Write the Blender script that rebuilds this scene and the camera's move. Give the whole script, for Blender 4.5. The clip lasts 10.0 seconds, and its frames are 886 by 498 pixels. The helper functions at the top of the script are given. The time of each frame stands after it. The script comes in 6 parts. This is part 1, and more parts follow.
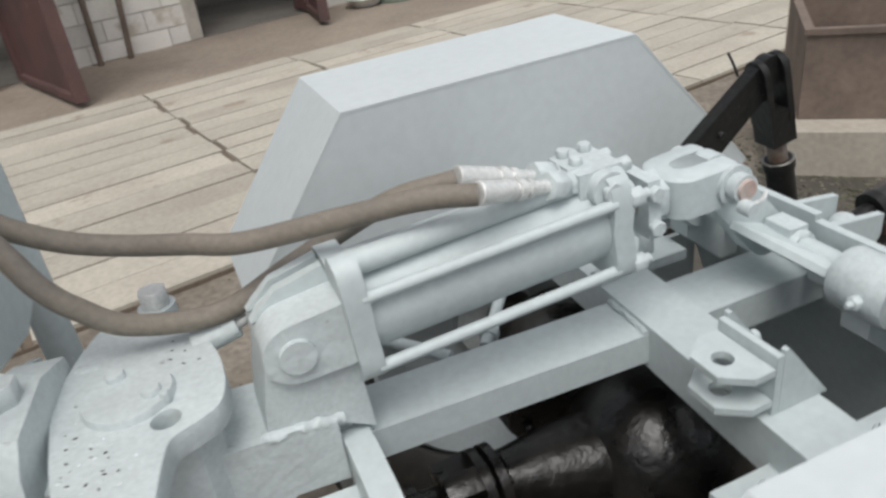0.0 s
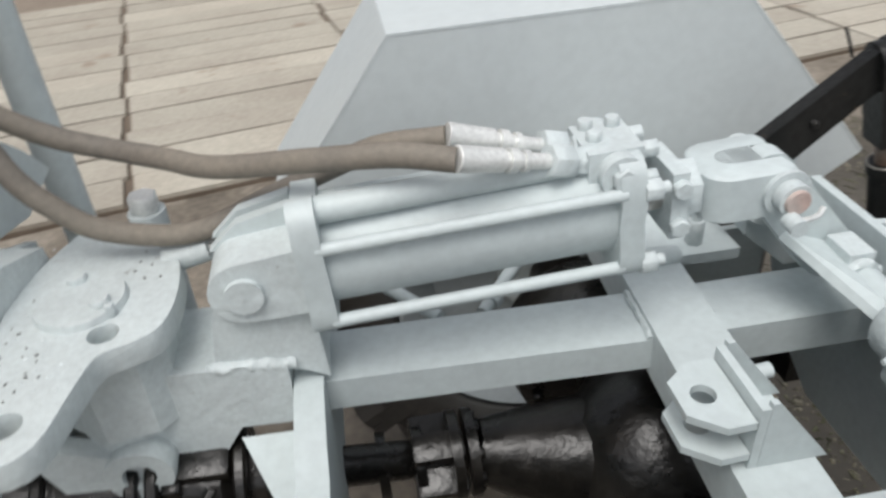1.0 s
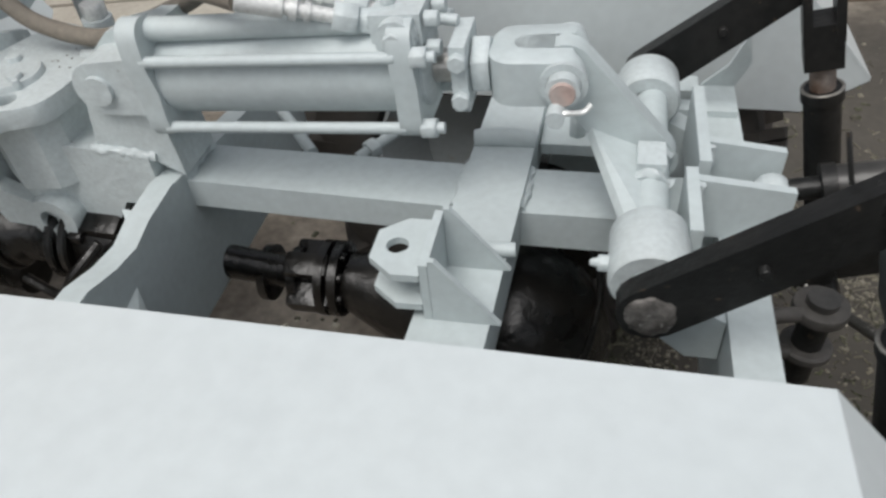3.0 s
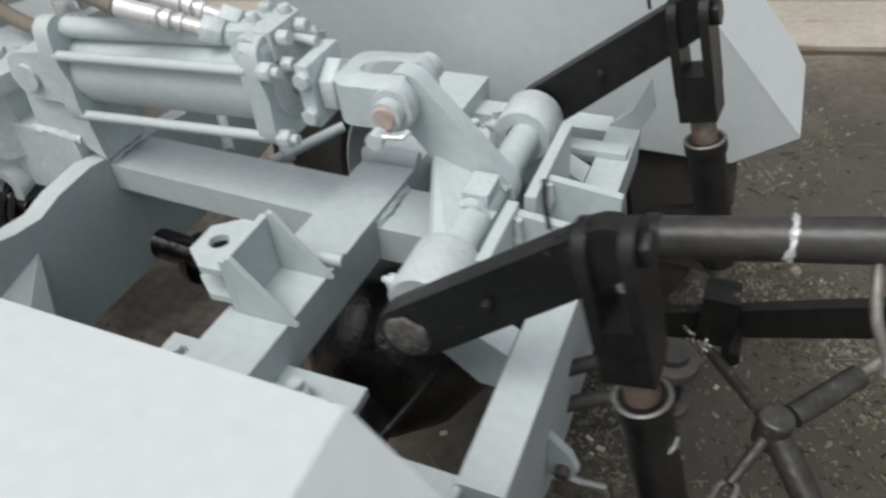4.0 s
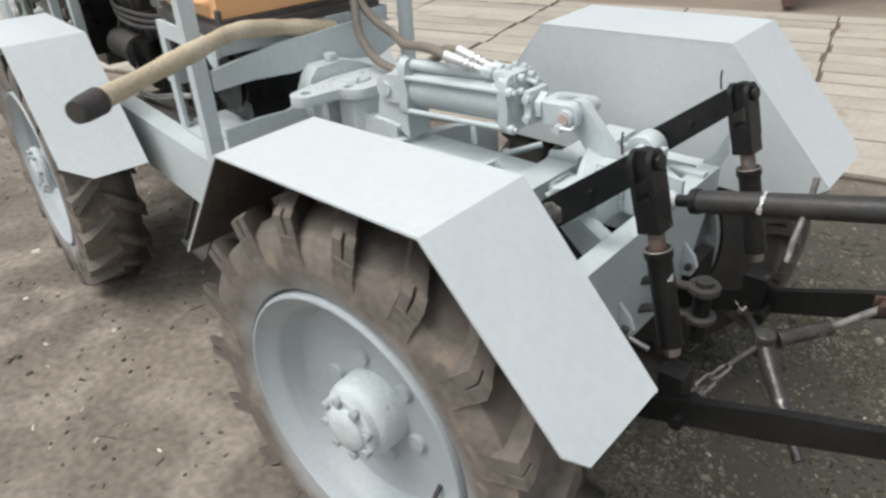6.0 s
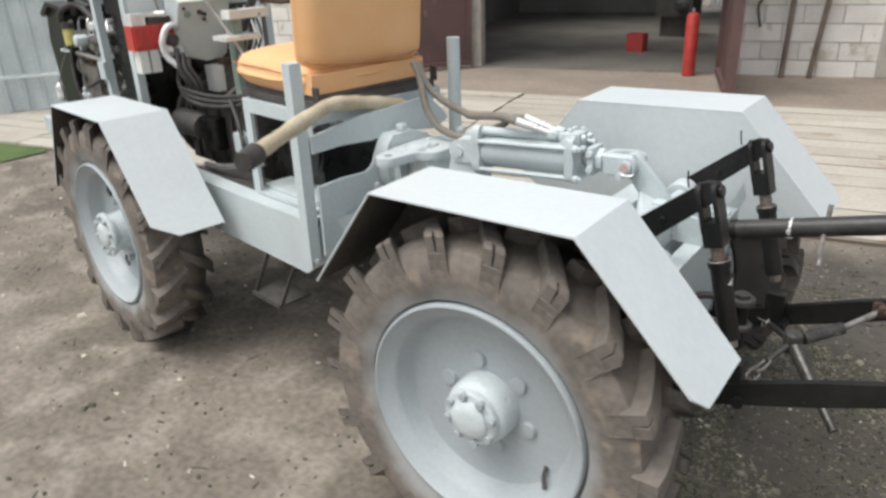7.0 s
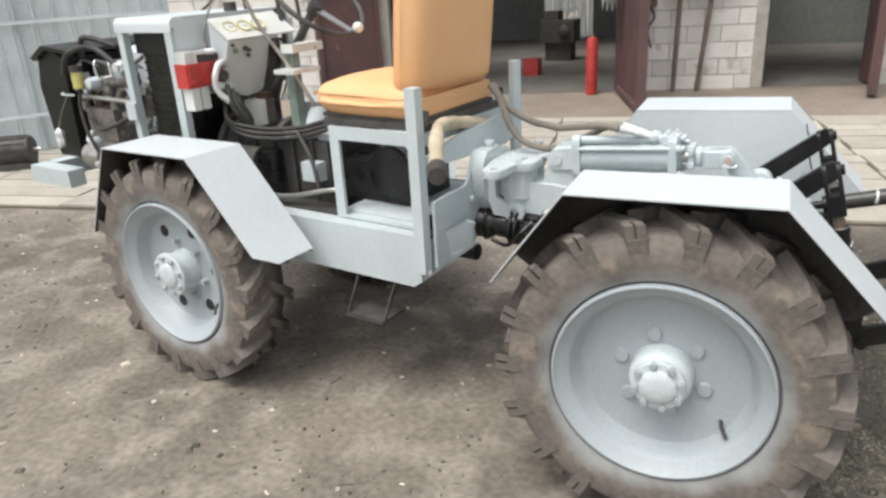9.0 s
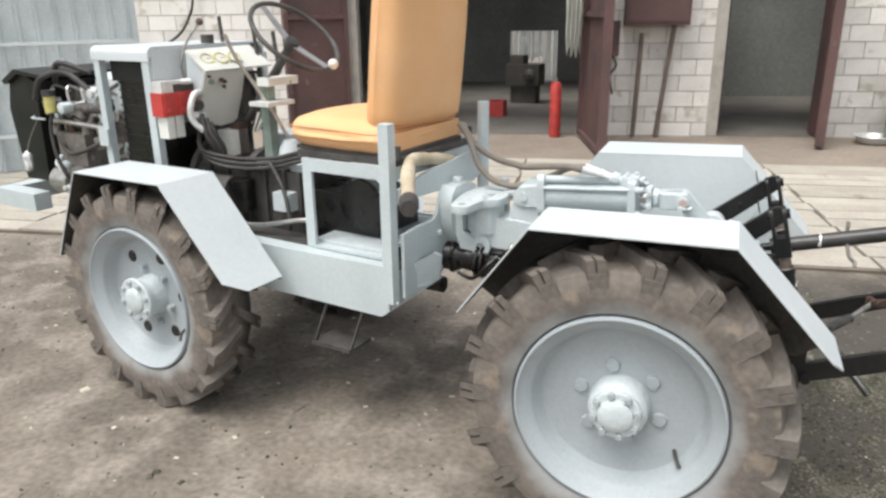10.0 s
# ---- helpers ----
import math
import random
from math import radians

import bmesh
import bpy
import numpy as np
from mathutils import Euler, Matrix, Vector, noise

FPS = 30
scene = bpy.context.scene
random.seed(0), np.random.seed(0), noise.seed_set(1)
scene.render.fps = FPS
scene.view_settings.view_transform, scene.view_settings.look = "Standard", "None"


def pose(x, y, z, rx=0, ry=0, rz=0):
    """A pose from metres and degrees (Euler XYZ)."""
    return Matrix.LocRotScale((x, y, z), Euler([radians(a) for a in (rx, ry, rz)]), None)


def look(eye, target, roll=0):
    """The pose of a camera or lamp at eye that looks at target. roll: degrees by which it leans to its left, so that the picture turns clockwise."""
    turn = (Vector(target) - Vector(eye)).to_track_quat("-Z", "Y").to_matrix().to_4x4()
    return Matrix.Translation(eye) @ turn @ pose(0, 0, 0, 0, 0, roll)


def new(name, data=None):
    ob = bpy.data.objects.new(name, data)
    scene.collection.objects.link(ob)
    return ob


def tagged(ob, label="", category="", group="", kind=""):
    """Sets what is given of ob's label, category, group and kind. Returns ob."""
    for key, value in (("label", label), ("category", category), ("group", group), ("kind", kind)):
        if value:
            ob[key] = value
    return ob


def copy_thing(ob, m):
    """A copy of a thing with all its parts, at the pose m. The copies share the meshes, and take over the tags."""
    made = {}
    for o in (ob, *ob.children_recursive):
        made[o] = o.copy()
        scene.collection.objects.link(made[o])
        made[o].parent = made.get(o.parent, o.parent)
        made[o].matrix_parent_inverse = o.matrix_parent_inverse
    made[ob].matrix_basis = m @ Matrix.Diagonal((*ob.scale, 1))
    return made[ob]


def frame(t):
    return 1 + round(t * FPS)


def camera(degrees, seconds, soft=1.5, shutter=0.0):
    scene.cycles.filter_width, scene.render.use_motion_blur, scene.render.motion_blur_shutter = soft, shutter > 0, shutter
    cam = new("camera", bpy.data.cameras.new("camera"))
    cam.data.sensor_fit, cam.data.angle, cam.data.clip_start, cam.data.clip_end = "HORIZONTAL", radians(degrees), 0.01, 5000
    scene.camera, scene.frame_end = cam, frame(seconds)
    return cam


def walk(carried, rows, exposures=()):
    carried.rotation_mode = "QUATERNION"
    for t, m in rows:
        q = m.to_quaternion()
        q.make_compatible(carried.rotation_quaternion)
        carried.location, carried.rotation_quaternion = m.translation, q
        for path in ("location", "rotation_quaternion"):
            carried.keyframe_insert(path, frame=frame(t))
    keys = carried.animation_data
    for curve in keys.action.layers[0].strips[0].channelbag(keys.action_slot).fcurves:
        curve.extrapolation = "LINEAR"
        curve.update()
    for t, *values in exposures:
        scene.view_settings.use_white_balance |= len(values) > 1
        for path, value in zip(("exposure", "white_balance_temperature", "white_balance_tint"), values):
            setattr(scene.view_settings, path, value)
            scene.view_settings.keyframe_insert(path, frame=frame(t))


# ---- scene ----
cam = camera(63.2, 10.0, soft=2.6, shutter=0.4)
PATH = [
    (0, (-0.492, -0.58, 1.224), (0.099, 1.076, 0.27), -7.9),
    (0.5, (-0.4, -0.546, 1.233), (0.084, 1.105, 0.213), -3.4),
    (1, (-0.333, -0.545, 1.222), (-0.126, 1.092, 0.092), -4.0),
    (1.5, (-0.172, -0.551, 1.214), (-0.363, 1.011, -0.021), -2.6),
    (2, (-0.058, -0.544, 1.182), (-0.355, 0.961, -0.101), -4.3),
    (2.5, (0.003, -0.603, 1.18), (-0.301, 0.876, -0.132), -3.6),
    (2.7, (0.045, -0.63, 1.223), (-0.287, 0.784, -0.152), -4.8),
    (3.8, (0.292, -0.621, 1.219), (-0.293, 0.81, -0.05), -5.2),
    (4, (0.38, -0.577, 1.226), (-0.283, 0.789, -0.076), -5.7),
    (4.5, (0.521, -0.54, 1.229), (-0.335, 0.649, -0.132), -9.5),
    (5, (0.641, -0.731, 1.275), (-0.285, 0.538, 0.037), -6.2),
    (5.5, (0.742, -0.963, 1.345), (-0.37, 0.291, 0.254), -5.6),
    (5.7, (0.792, -1.059, 1.36), (-0.378, 0.174, 0.306), -4.9),
    (6.8, (0.769, -1.567, 1.385), (-0.336, -0.132, 0.536), -0.4),
    (7, (0.729, -1.674, 1.398), (-0.375, -0.203, 0.612), -2.2),
    (7.5, (0.572, -1.772, 1.414), (-0.449, -0.224, 0.664), -5.5),
    (8, (0.304, -1.824, 1.399), (-0.528, -0.212, 0.556), -5.0),
    (8.5, (0.202, -1.977, 1.401), (-0.464, -0.271, 0.596), -0.3),
    (9, (0.169, -2.211, 1.425), (-0.627, -0.524, 0.702), -3.3),
    (9.5, (0.17, -2.25, 1.43), (-0.589, -0.517, 0.783), -1.7),
    (10, (0.178, -2.283, 1.434), (-0.53, -0.522, 0.804), -0.7),
]
walk(cam, [(t, look(eye, target, roll)) for t, eye, target, roll in PATH],
     exposures=[(0, 0.05), (1.0, 0.16), (2.0, 0.27), (2.5, -0.18), (2.7, -0.1), (4.0, 0.0), (5.5, 0.22), (7.0, 0.46), (8.0, 0.41), (9.0, 0.58), (10, 0.66)])

# ---------------------------------------------------------------- light
world = bpy.data.worlds.new("sky")
scene.world = world
world.use_nodes = True
wn, wl = world.node_tree.nodes, world.node_tree.links
sky = wn.new("ShaderNodeTexSky")
sky.sky_type = "NISHITA"
sky.sun_disc = False
sky.sun_elevation, sky.sun_rotation = radians(66), radians(203)
sky.dust_density, sky.air_density = 4.0, 1.0
soft_sky = wn.new("ShaderNodeHueSaturation")
soft_sky.inputs["Saturation"].default_value = 0.28
wl.new(sky.outputs[0], soft_sky.inputs["Color"])
wl.new(soft_sky.outputs[0], wn["Background"].inputs["Color"])
wn["Background"].inputs["Strength"].default_value = 0.15
sun_data = bpy.data.lights.new("sun", "SUN")
sun_data.energy, sun_data.angle, sun_data.color = 1.3, radians(35), (1.0, 0.985, 0.96)
sun = new("sun", sun_data)
sun.matrix_world = look((-1.5, -3.6, 9), (0, 0, 0))


# ---------------------------------------------------------------- materials
def material(name, base, rough=0.6, metal=0.0, second=None, scale=8.0, mix=(0.4, 0.7), fine=120.0,
             grain=0.12, bump=0.15, coat=0.0, random=0.0, rough_var=0.12, island=0.0, bump_scale=None, spots=None, spot_scale=30.0, spot_cut=0.62, spot_soft=0.07):
    """A surface with broad patches of a second colour, fine grain, spots of dirt, uneven gloss and relief."""
    m = bpy.data.materials.new(name)
    m.use_nodes = True
    n, l = m.node_tree.nodes, m.node_tree.links
    b = n["Principled BSDF"]
    b.inputs["Metallic"].default_value = metal
    b.inputs["Coat Weight"].default_value = coat
    geo = n.new("ShaderNodeTexCoord")
    where = geo.outputs["Object"]
    if random:
        which, shift = n.new("ShaderNodeObjectInfo"), n.new("ShaderNodeVectorMath")
        shift.operation = "MULTIPLY_ADD"
        l.new(which.outputs["Random"], shift.inputs[0])
        shift.inputs[1].default_value = (37, 53, 71)
        l.new(where, shift.inputs[2])
        where = shift.outputs[0]
    def noise_node(s, detail=5):
        t = n.new("ShaderNodeTexNoise")
        t.inputs["Scale"].default_value, t.inputs["Detail"].default_value = s, detail
        l.new(where, t.inputs["Vector"])
        return t
    def ramp(src, lo, hi):
        r = n.new("ShaderNodeMapRange")
        r.inputs["From Min"].default_value, r.inputs["From Max"].default_value = lo, hi
        l.new(src, r.inputs["Value"])
        return r.outputs[0]
    def blend(fac, a, c, mode="MIX"):
        x = n.new("ShaderNodeMix")
        x.data_type, x.blend_type = "RGBA", mode
        for sock, v in ((x.inputs["Factor"], fac), (x.inputs["A"], a), (x.inputs["B"], c)):
            if isinstance(v, (int, float)):
                sock.default_value = v
            elif isinstance(v, tuple):
                sock.default_value = (*v, 1)
            else:
                l.new(v, sock)
        return x.outputs["Result"]
    big, small = noise_node(scale), noise_node(fine, 3)
    second = second or tuple(c * 0.8 for c in base)
    col = blend(ramp(big.outputs["Fac"], *mix), tuple(base), tuple(second))
    if spots:
        sp = noise_node(spot_scale, 4)
        col = blend(ramp(sp.outputs["Fac"], spot_cut, spot_cut + spot_soft), col, tuple(spots))
    g = blend(ramp(small.outputs["Fac"], 0.3, 0.7), (1 - grain,) * 3, (1 + grain,) * 3)
    col = blend(1.0, col, g, "MULTIPLY")
    if random:
        info = n.new("ShaderNodeObjectInfo")
        v = n.new("ShaderNodeMapRange")
        v.inputs["To Min"].default_value, v.inputs["To Max"].default_value = 1 - random, 1 + random
        l.new(info.outputs["Random"], v.inputs["Value"])
        h = n.new("ShaderNodeHueSaturation")
        l.new(col, h.inputs["Color"])
        l.new(v.outputs[0], h.inputs["Value"])
        col = h.outputs[0]
    if island:
        gi, v = n.new("ShaderNodeNewGeometry"), n.new("ShaderNodeMapRange")
        v.inputs["To Min"].default_value, v.inputs["To Max"].default_value = 1 - island, 1 + island
        l.new(gi.outputs["Random Per Island"], v.inputs["Value"])
        h = n.new("ShaderNodeHueSaturation")
        l.new(col, h.inputs["Color"])
        l.new(v.outputs[0], h.inputs["Value"])
        col = h.outputs[0]
    l.new(col, b.inputs["Base Color"])
    rr = n.new("ShaderNodeMapRange")
    rr.inputs["To Min"].default_value, rr.inputs["To Max"].default_value = max(0.03, rough - rough_var), min(1, rough + rough_var)
    l.new(big.outputs["Fac"], rr.inputs["Value"])
    l.new(rr.outputs[0], b.inputs["Roughness"])
    bp = n.new("ShaderNodeBump")
    bp.inputs["Strength"].default_value, bp.inputs["Distance"].default_value = bump, 0.004
    bn = noise_node(bump_scale or fine, 4)
    l.new(bn.outputs["Fac"], bp.inputs["Height"])
    l.new(bp.outputs[0], b.inputs["Normal"])
    return m



def add_overspray(m):
    """Grey paint that drifted from the rim over the inner sidewall of a tyre, with a ragged edge."""
    n, l = m.node_tree.nodes, m.node_tree.links
    b = n["Principled BSDF"]
    old = b.inputs["Base Color"].links[0].from_socket
    tc = n.new("ShaderNodeTexCoord")
    flat = n.new("ShaderNodeVectorMath")
    flat.operation = "MULTIPLY"
    flat.inputs[1].default_value = (1, 0, 1)
    l.new(tc.outputs["Object"], flat.inputs[0])
    far = n.new("ShaderNodeVectorMath")
    far.operation = "LENGTH"
    l.new(flat.outputs[0], far.inputs[0])
    ragged = n.new("ShaderNodeTexNoise")
    ragged.inputs["Scale"].default_value = 7
    l.new(tc.outputs["Object"], ragged.inputs["Vector"])
    add = n.new("ShaderNodeMath")
    add.operation = "MULTIPLY_ADD"
    add.inputs[1].default_value = 0.09
    l.new(ragged.outputs["Fac"], add.inputs[0])
    l.new(far.outputs["Value"], add.inputs[2])
    fac = n.new("ShaderNodeMapRange")
    fac.inputs["From Min"].default_value, fac.inputs["From Max"].default_value = 0.325, 0.37
    fac.inputs["To Min"].default_value, fac.inputs["To Max"].default_value = 0.75, 0.0
    l.new(add.outputs[0], fac.inputs["Value"])
    x = n.new("ShaderNodeMix")
    x.data_type = "RGBA"
    l.new(fac.outputs[0], x.inputs["Factor"])
    l.new(old, x.inputs["A"])
    x.inputs["B"].default_value = (0.34, 0.36, 0.36, 1)
    l.new(x.outputs["Result"], b.inputs["Base Color"])


def add_shaded_side(m, colour):
    """Rubber darkened on the wheel's inner side: the deep shade there, put into the colour."""
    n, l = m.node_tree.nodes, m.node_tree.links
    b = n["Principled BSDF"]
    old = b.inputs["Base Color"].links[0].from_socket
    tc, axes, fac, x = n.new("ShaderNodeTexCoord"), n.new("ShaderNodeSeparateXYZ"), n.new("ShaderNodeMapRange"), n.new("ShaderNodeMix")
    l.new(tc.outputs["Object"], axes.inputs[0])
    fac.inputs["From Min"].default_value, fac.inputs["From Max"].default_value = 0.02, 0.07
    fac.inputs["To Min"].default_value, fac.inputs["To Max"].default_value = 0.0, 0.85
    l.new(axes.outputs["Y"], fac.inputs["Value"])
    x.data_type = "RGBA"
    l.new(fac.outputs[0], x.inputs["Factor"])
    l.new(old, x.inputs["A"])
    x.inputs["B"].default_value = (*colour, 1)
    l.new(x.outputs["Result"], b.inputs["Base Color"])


def add_damp(m, colour, centre, size):
    """A damp, oily stain on the earth with a ragged outline."""
    n, l = m.node_tree.nodes, m.node_tree.links
    b = n["Principled BSDF"]
    old = b.inputs["Base Color"].links[0].from_socket
    tc = n.new("ShaderNodeTexCoord")
    mp = n.new("ShaderNodeMapping")
    mp.vector_type = "TEXTURE"
    mp.inputs["Location"].default_value, mp.inputs["Scale"].default_value = centre, size
    l.new(tc.outputs["Object"], mp.inputs["Vector"])
    far = n.new("ShaderNodeVectorMath")
    far.operation = "LENGTH"
    l.new(mp.outputs[0], far.inputs[0])
    ragged = n.new("ShaderNodeTexNoise")
    ragged.inputs["Scale"].default_value, ragged.inputs["Detail"].default_value = 2.2, 6
    l.new(tc.outputs["Object"], ragged.inputs["Vector"])
    add = n.new("ShaderNodeMath")
    add.operation = "MULTIPLY_ADD"
    add.inputs[1].default_value = 0.9
    l.new(ragged.outputs["Fac"], add.inputs[0])
    l.new(far.outputs["Value"], add.inputs[2])
    fac = n.new("ShaderNodeMapRange")
    fac.inputs["From Min"].default_value, fac.inputs["From Max"].default_value = 1.1, 1.6
    fac.inputs["To Min"].default_value, fac.inputs["To Max"].default_value = 0.85, 0.0
    l.new(add.outputs[0], fac.inputs["Value"])
    x = n.new("ShaderNodeMix")
    x.data_type = "RGBA"
    l.new(fac.outputs[0], x.inputs["Factor"])
    l.new(old, x.inputs["A"])
    x.inputs["B"].default_value = (*colour, 1)
    l.new(x.outputs["Result"], b.inputs["Base Color"])


PRIMER = material("grey_primer", (0.515, 0.575, 0.578), 0.47, second=(0.47, 0.52, 0.528), scale=5, fine=90, grain=0.05, bump=0.12, rough_var=0.1)
CAST = material("grey_painted_casting", (0.545, 0.60, 0.605), 0.5, second=(0.485, 0.53, 0.535), scale=14, fine=160, grain=0.07, bump=0.5, bump_scale=70, spots=(0.25, 0.25, 0.24), spot_scale=55, spot_cut=0.71)
SHEET = material("grey_painted_sheet", (0.57, 0.615, 0.62), 0.42, second=(0.53, 0.575, 0.585), scale=3, fine=60, grain=0.03, bump=0.05, rough_var=0.08)
RIM = material("grey_rim_paint", (0.37, 0.41, 0.425), 0.5, second=(0.345, 0.375, 0.385), scale=6, fine=90, grain=0.05, bump=0.1, spots=(0.33, 0.33, 0.31), spot_scale=20, spot_cut=0.68)
BLACK = material("worn_black_paint", (0.010, 0.0103, 0.0100), 0.38, second=(0.018, 0.0175, 0.0165), scale=12, fine=100, grain=0.2, bump=0.25, spots=(0.075, 0.055, 0.04), spot_scale=45, spot_cut=0.68)
BLACK.node_tree.nodes["Principled BSDF"].inputs["Specular IOR Level"].default_value = 0.3
WORN = material("greasy_worn_steel", (0.085, 0.082, 0.075), 0.36, 0.45, second=(0.04, 0.038, 0.034), scale=22, fine=140, grain=0.25, bump=0.35, bump_scale=80, spots=(0.22, 0.21, 0.19), spot_scale=50, spot_cut=0.62)
OILY = material("oily_black_iron", (0.005, 0.0048, 0.0045), 0.3, second=(0.014, 0.012, 0.010), scale=16, fine=120, grain=0.25, bump=0.5, bump_scale=60, rough_var=0.2)
DARK_MATT = material("dark_matt_brown", (0.060, 0.054, 0.048), 0.85, second=(0.085, 0.074, 0.062), scale=9, fine=70, grain=0.2, bump=0.3)
# Lighter copy of the machine iron; haze over the engine is in the colour.
ENGINE = material("haze_pale_engine_iron", (0.17, 0.155, 0.135), 0.65, second=(0.085, 0.078, 0.068), scale=14, fine=90, grain=0.2, bump=0.4, bump_scale=50, spots=(0.26, 0.24, 0.2), spot_scale=30, spot_cut=0.6)
SLIVER = material("dull_bare_steel", (0.27, 0.26, 0.24), 0.5, 0.5, second=(0.14, 0.13, 0.115), scale=40, fine=160, grain=0.2, bump=0.2)
TRANSLUCENT = material("clear_ribbed_plastic", (0.80, 0.83, 0.82), 0.4, second=(0.70, 0.73, 0.72), scale=6, grain=0.04)
tn, tk = TRANSLUCENT.node_tree.nodes, TRANSLUCENT.node_tree.links
glow, half_through = tn.new("ShaderNodeBsdfTranslucent"), tn.new("ShaderNodeMixShader")
glow.inputs["Color"].default_value, half_through.inputs["Fac"].default_value = (0.85, 0.88, 0.87, 1), 0.75
tk.new(tn["Principled BSDF"].outputs[0], half_through.inputs[1])
tk.new(glow.outputs[0], half_through.inputs[2])
tk.new(half_through.outputs[0], tn["Material Output"].inputs["Surface"])
GREASE = material("dusty_machine_iron", (0.07, 0.065, 0.06), 0.6, second=(0.035, 0.033, 0.03), scale=12, fine=90, grain=0.2, bump=0.4, bump_scale=50)
STEEL = material("bare_steel", (0.55, 0.54, 0.52), 0.35, 0.9, second=(0.40, 0.37, 0.33), scale=20, fine=200, grain=0.1)
SPINDLE = material("dull_rusty_spindle", (0.17, 0.115, 0.085), 0.6, 0.3, second=(0.24, 0.21, 0.19), scale=35, fine=150, grain=0.2, bump=0.3)
DUSTY = material("dusty_black_tube", (0.03, 0.029, 0.027), 0.36, second=(0.06, 0.057, 0.052), scale=9, fine=90, grain=0.2, bump=0.2)
SCALE = material("scaly_bare_steel", (0.16, 0.15, 0.14), 0.55, 0.5, second=(0.05, 0.045, 0.04), scale=60, fine=200, grain=0.3, bump=0.6, bump_scale=120, spots=(0.5, 0.49, 0.47), spot_scale=90, spot_cut=0.62)
RUST = material("rusty_steel", (0.095, 0.055, 0.04), 0.85, 0.1, second=(0.05, 0.034, 0.028), scale=25, fine=150, grain=0.2, bump=0.4)
PIN = material("copper_red_pin", (0.47, 0.35, 0.31), 0.6, 0.1, second=(0.46, 0.40, 0.37), scale=40)
ZINC = material("zinc_fitting", (0.75, 0.76, 0.74), 0.4, 0.35, second=(0.6, 0.61, 0.6), scale=30, fine=200)
TYRE = material("dusty_tyre_rubber", (0.19, 0.165, 0.14), 0.85, second=(0.12, 0.106, 0.092), scale=7, fine=60, grain=0.15, bump=0.3, spots=(0.235, 0.195, 0.155), spot_scale=12, spot_cut=0.58)
add_overspray(TYRE)
add_shaded_side(TYRE, (0.028, 0.026, 0.024))
HOSE = material("dusty_hose_rubber", (0.165, 0.148, 0.127), 0.7, second=(0.215, 0.19, 0.155), scale=9, fine=140, grain=0.12, bump=0.2, spots=(0.33, 0.29, 0.2), spot_scale=16, spot_cut=0.66)
DARKHOSE = material("black_hose_rubber", (0.03, 0.028, 0.026), 0.6, second=(0.06, 0.055, 0.05), scale=15)
CANVAS = material("tan_canvas_hose", (0.44, 0.37, 0.26), 0.9, second=(0.60, 0.54, 0.41), scale=11, fine=180, grain=0.15, bump=0.5, bump_scale=90)
PIPING = material("dark_orange_piping", (0.36, 0.17, 0.075), 0.6, second=(0.28, 0.13, 0.06), scale=20)
VINYL = material("orange_vinyl", (0.76, 0.42, 0.19), 0.5, second=(0.80, 0.47, 0.235), scale=5, fine=260, grain=0.04, bump=0.12, rough_var=0.06)
WHITEBOX = material("cream_enamel", (0.70, 0.71, 0.66), 0.45, second=(0.63, 0.635, 0.58), scale=7, grain=0.03, spots=(0.2, 0.19, 0.17), spot_scale=26, spot_cut=0.7)
BROWN = material("weathered_brown_steel", (0.19, 0.145, 0.115), 0.75, second=(0.13, 0.10, 0.082), scale=5, fine=40, grain=0.15, bump=0.4)
RED = material("red_enamel", (0.48, 0.05, 0.042), 0.45, second=(0.36, 0.04, 0.035), scale=12)
OXIDE = material("oxide_red_paint", (0.115, 0.062, 0.057), 0.7, second=(0.075, 0.05, 0.046), scale=2.5, fine=40, grain=0.1, spots=(0.17, 0.11, 0.095), spot_scale=6, spot_cut=0.66)
GALV = material("galvanised_sheet", (0.72, 0.77, 0.78), 0.5, 0.05, second=(0.62, 0.67, 0.68), scale=3, fine=40, grain=0.06, bump=0.05)
DIRT = material("trodden_earth", (0.200, 0.172, 0.138), 0.95, second=(0.122, 0.104, 0.083), scale=1.25, mix=(0.40, 0.61), fine=38, grain=0.24, bump=0.9, bump_scale=22, spots=(0.250, 0.219, 0.180), spot_scale=4.5, spot_cut=0.48, spot_soft=0.16)
add_damp(DIRT, (0.047, 0.043, 0.036), (0.85, 0.80, 0), (1.15, 1.4, 1.0))
CHIPS = material("pale_chips", (0.17, 0.155, 0.12), 0.9, second=(0.085, 0.085, 0.055), scale=9, mix=(0.42, 0.6), fine=60, island=0.55)
SCRAPS = material("leaf_scraps", (0.065, 0.068, 0.038), 0.85, second=(0.15, 0.135, 0.10), scale=7, mix=(0.42, 0.58), fine=60, island=0.75)
WOODCHIP = material("fresh_wood_chip", (0.52, 0.48, 0.39), 0.85, second=(0.40, 0.37, 0.29), scale=30, island=0.4)
SLAB = material("tan_concrete_slab", (0.425, 0.395, 0.333), 0.9, second=(0.355, 0.32, 0.268), scale=2.2, fine=45, grain=0.1, bump=0.35, random=0.09, spots=(0.30, 0.25, 0.195), spot_scale=4, spot_cut=0.66)
BED = material("joint_soil", (0.16, 0.125, 0.095), 0.95, scale=6)
APRON = material("worn_concrete_apron", (0.27, 0.225, 0.18), 0.92, second=(0.20, 0.165, 0.135), scale=1.2, fine=30, grain=0.12, bump=0.4)
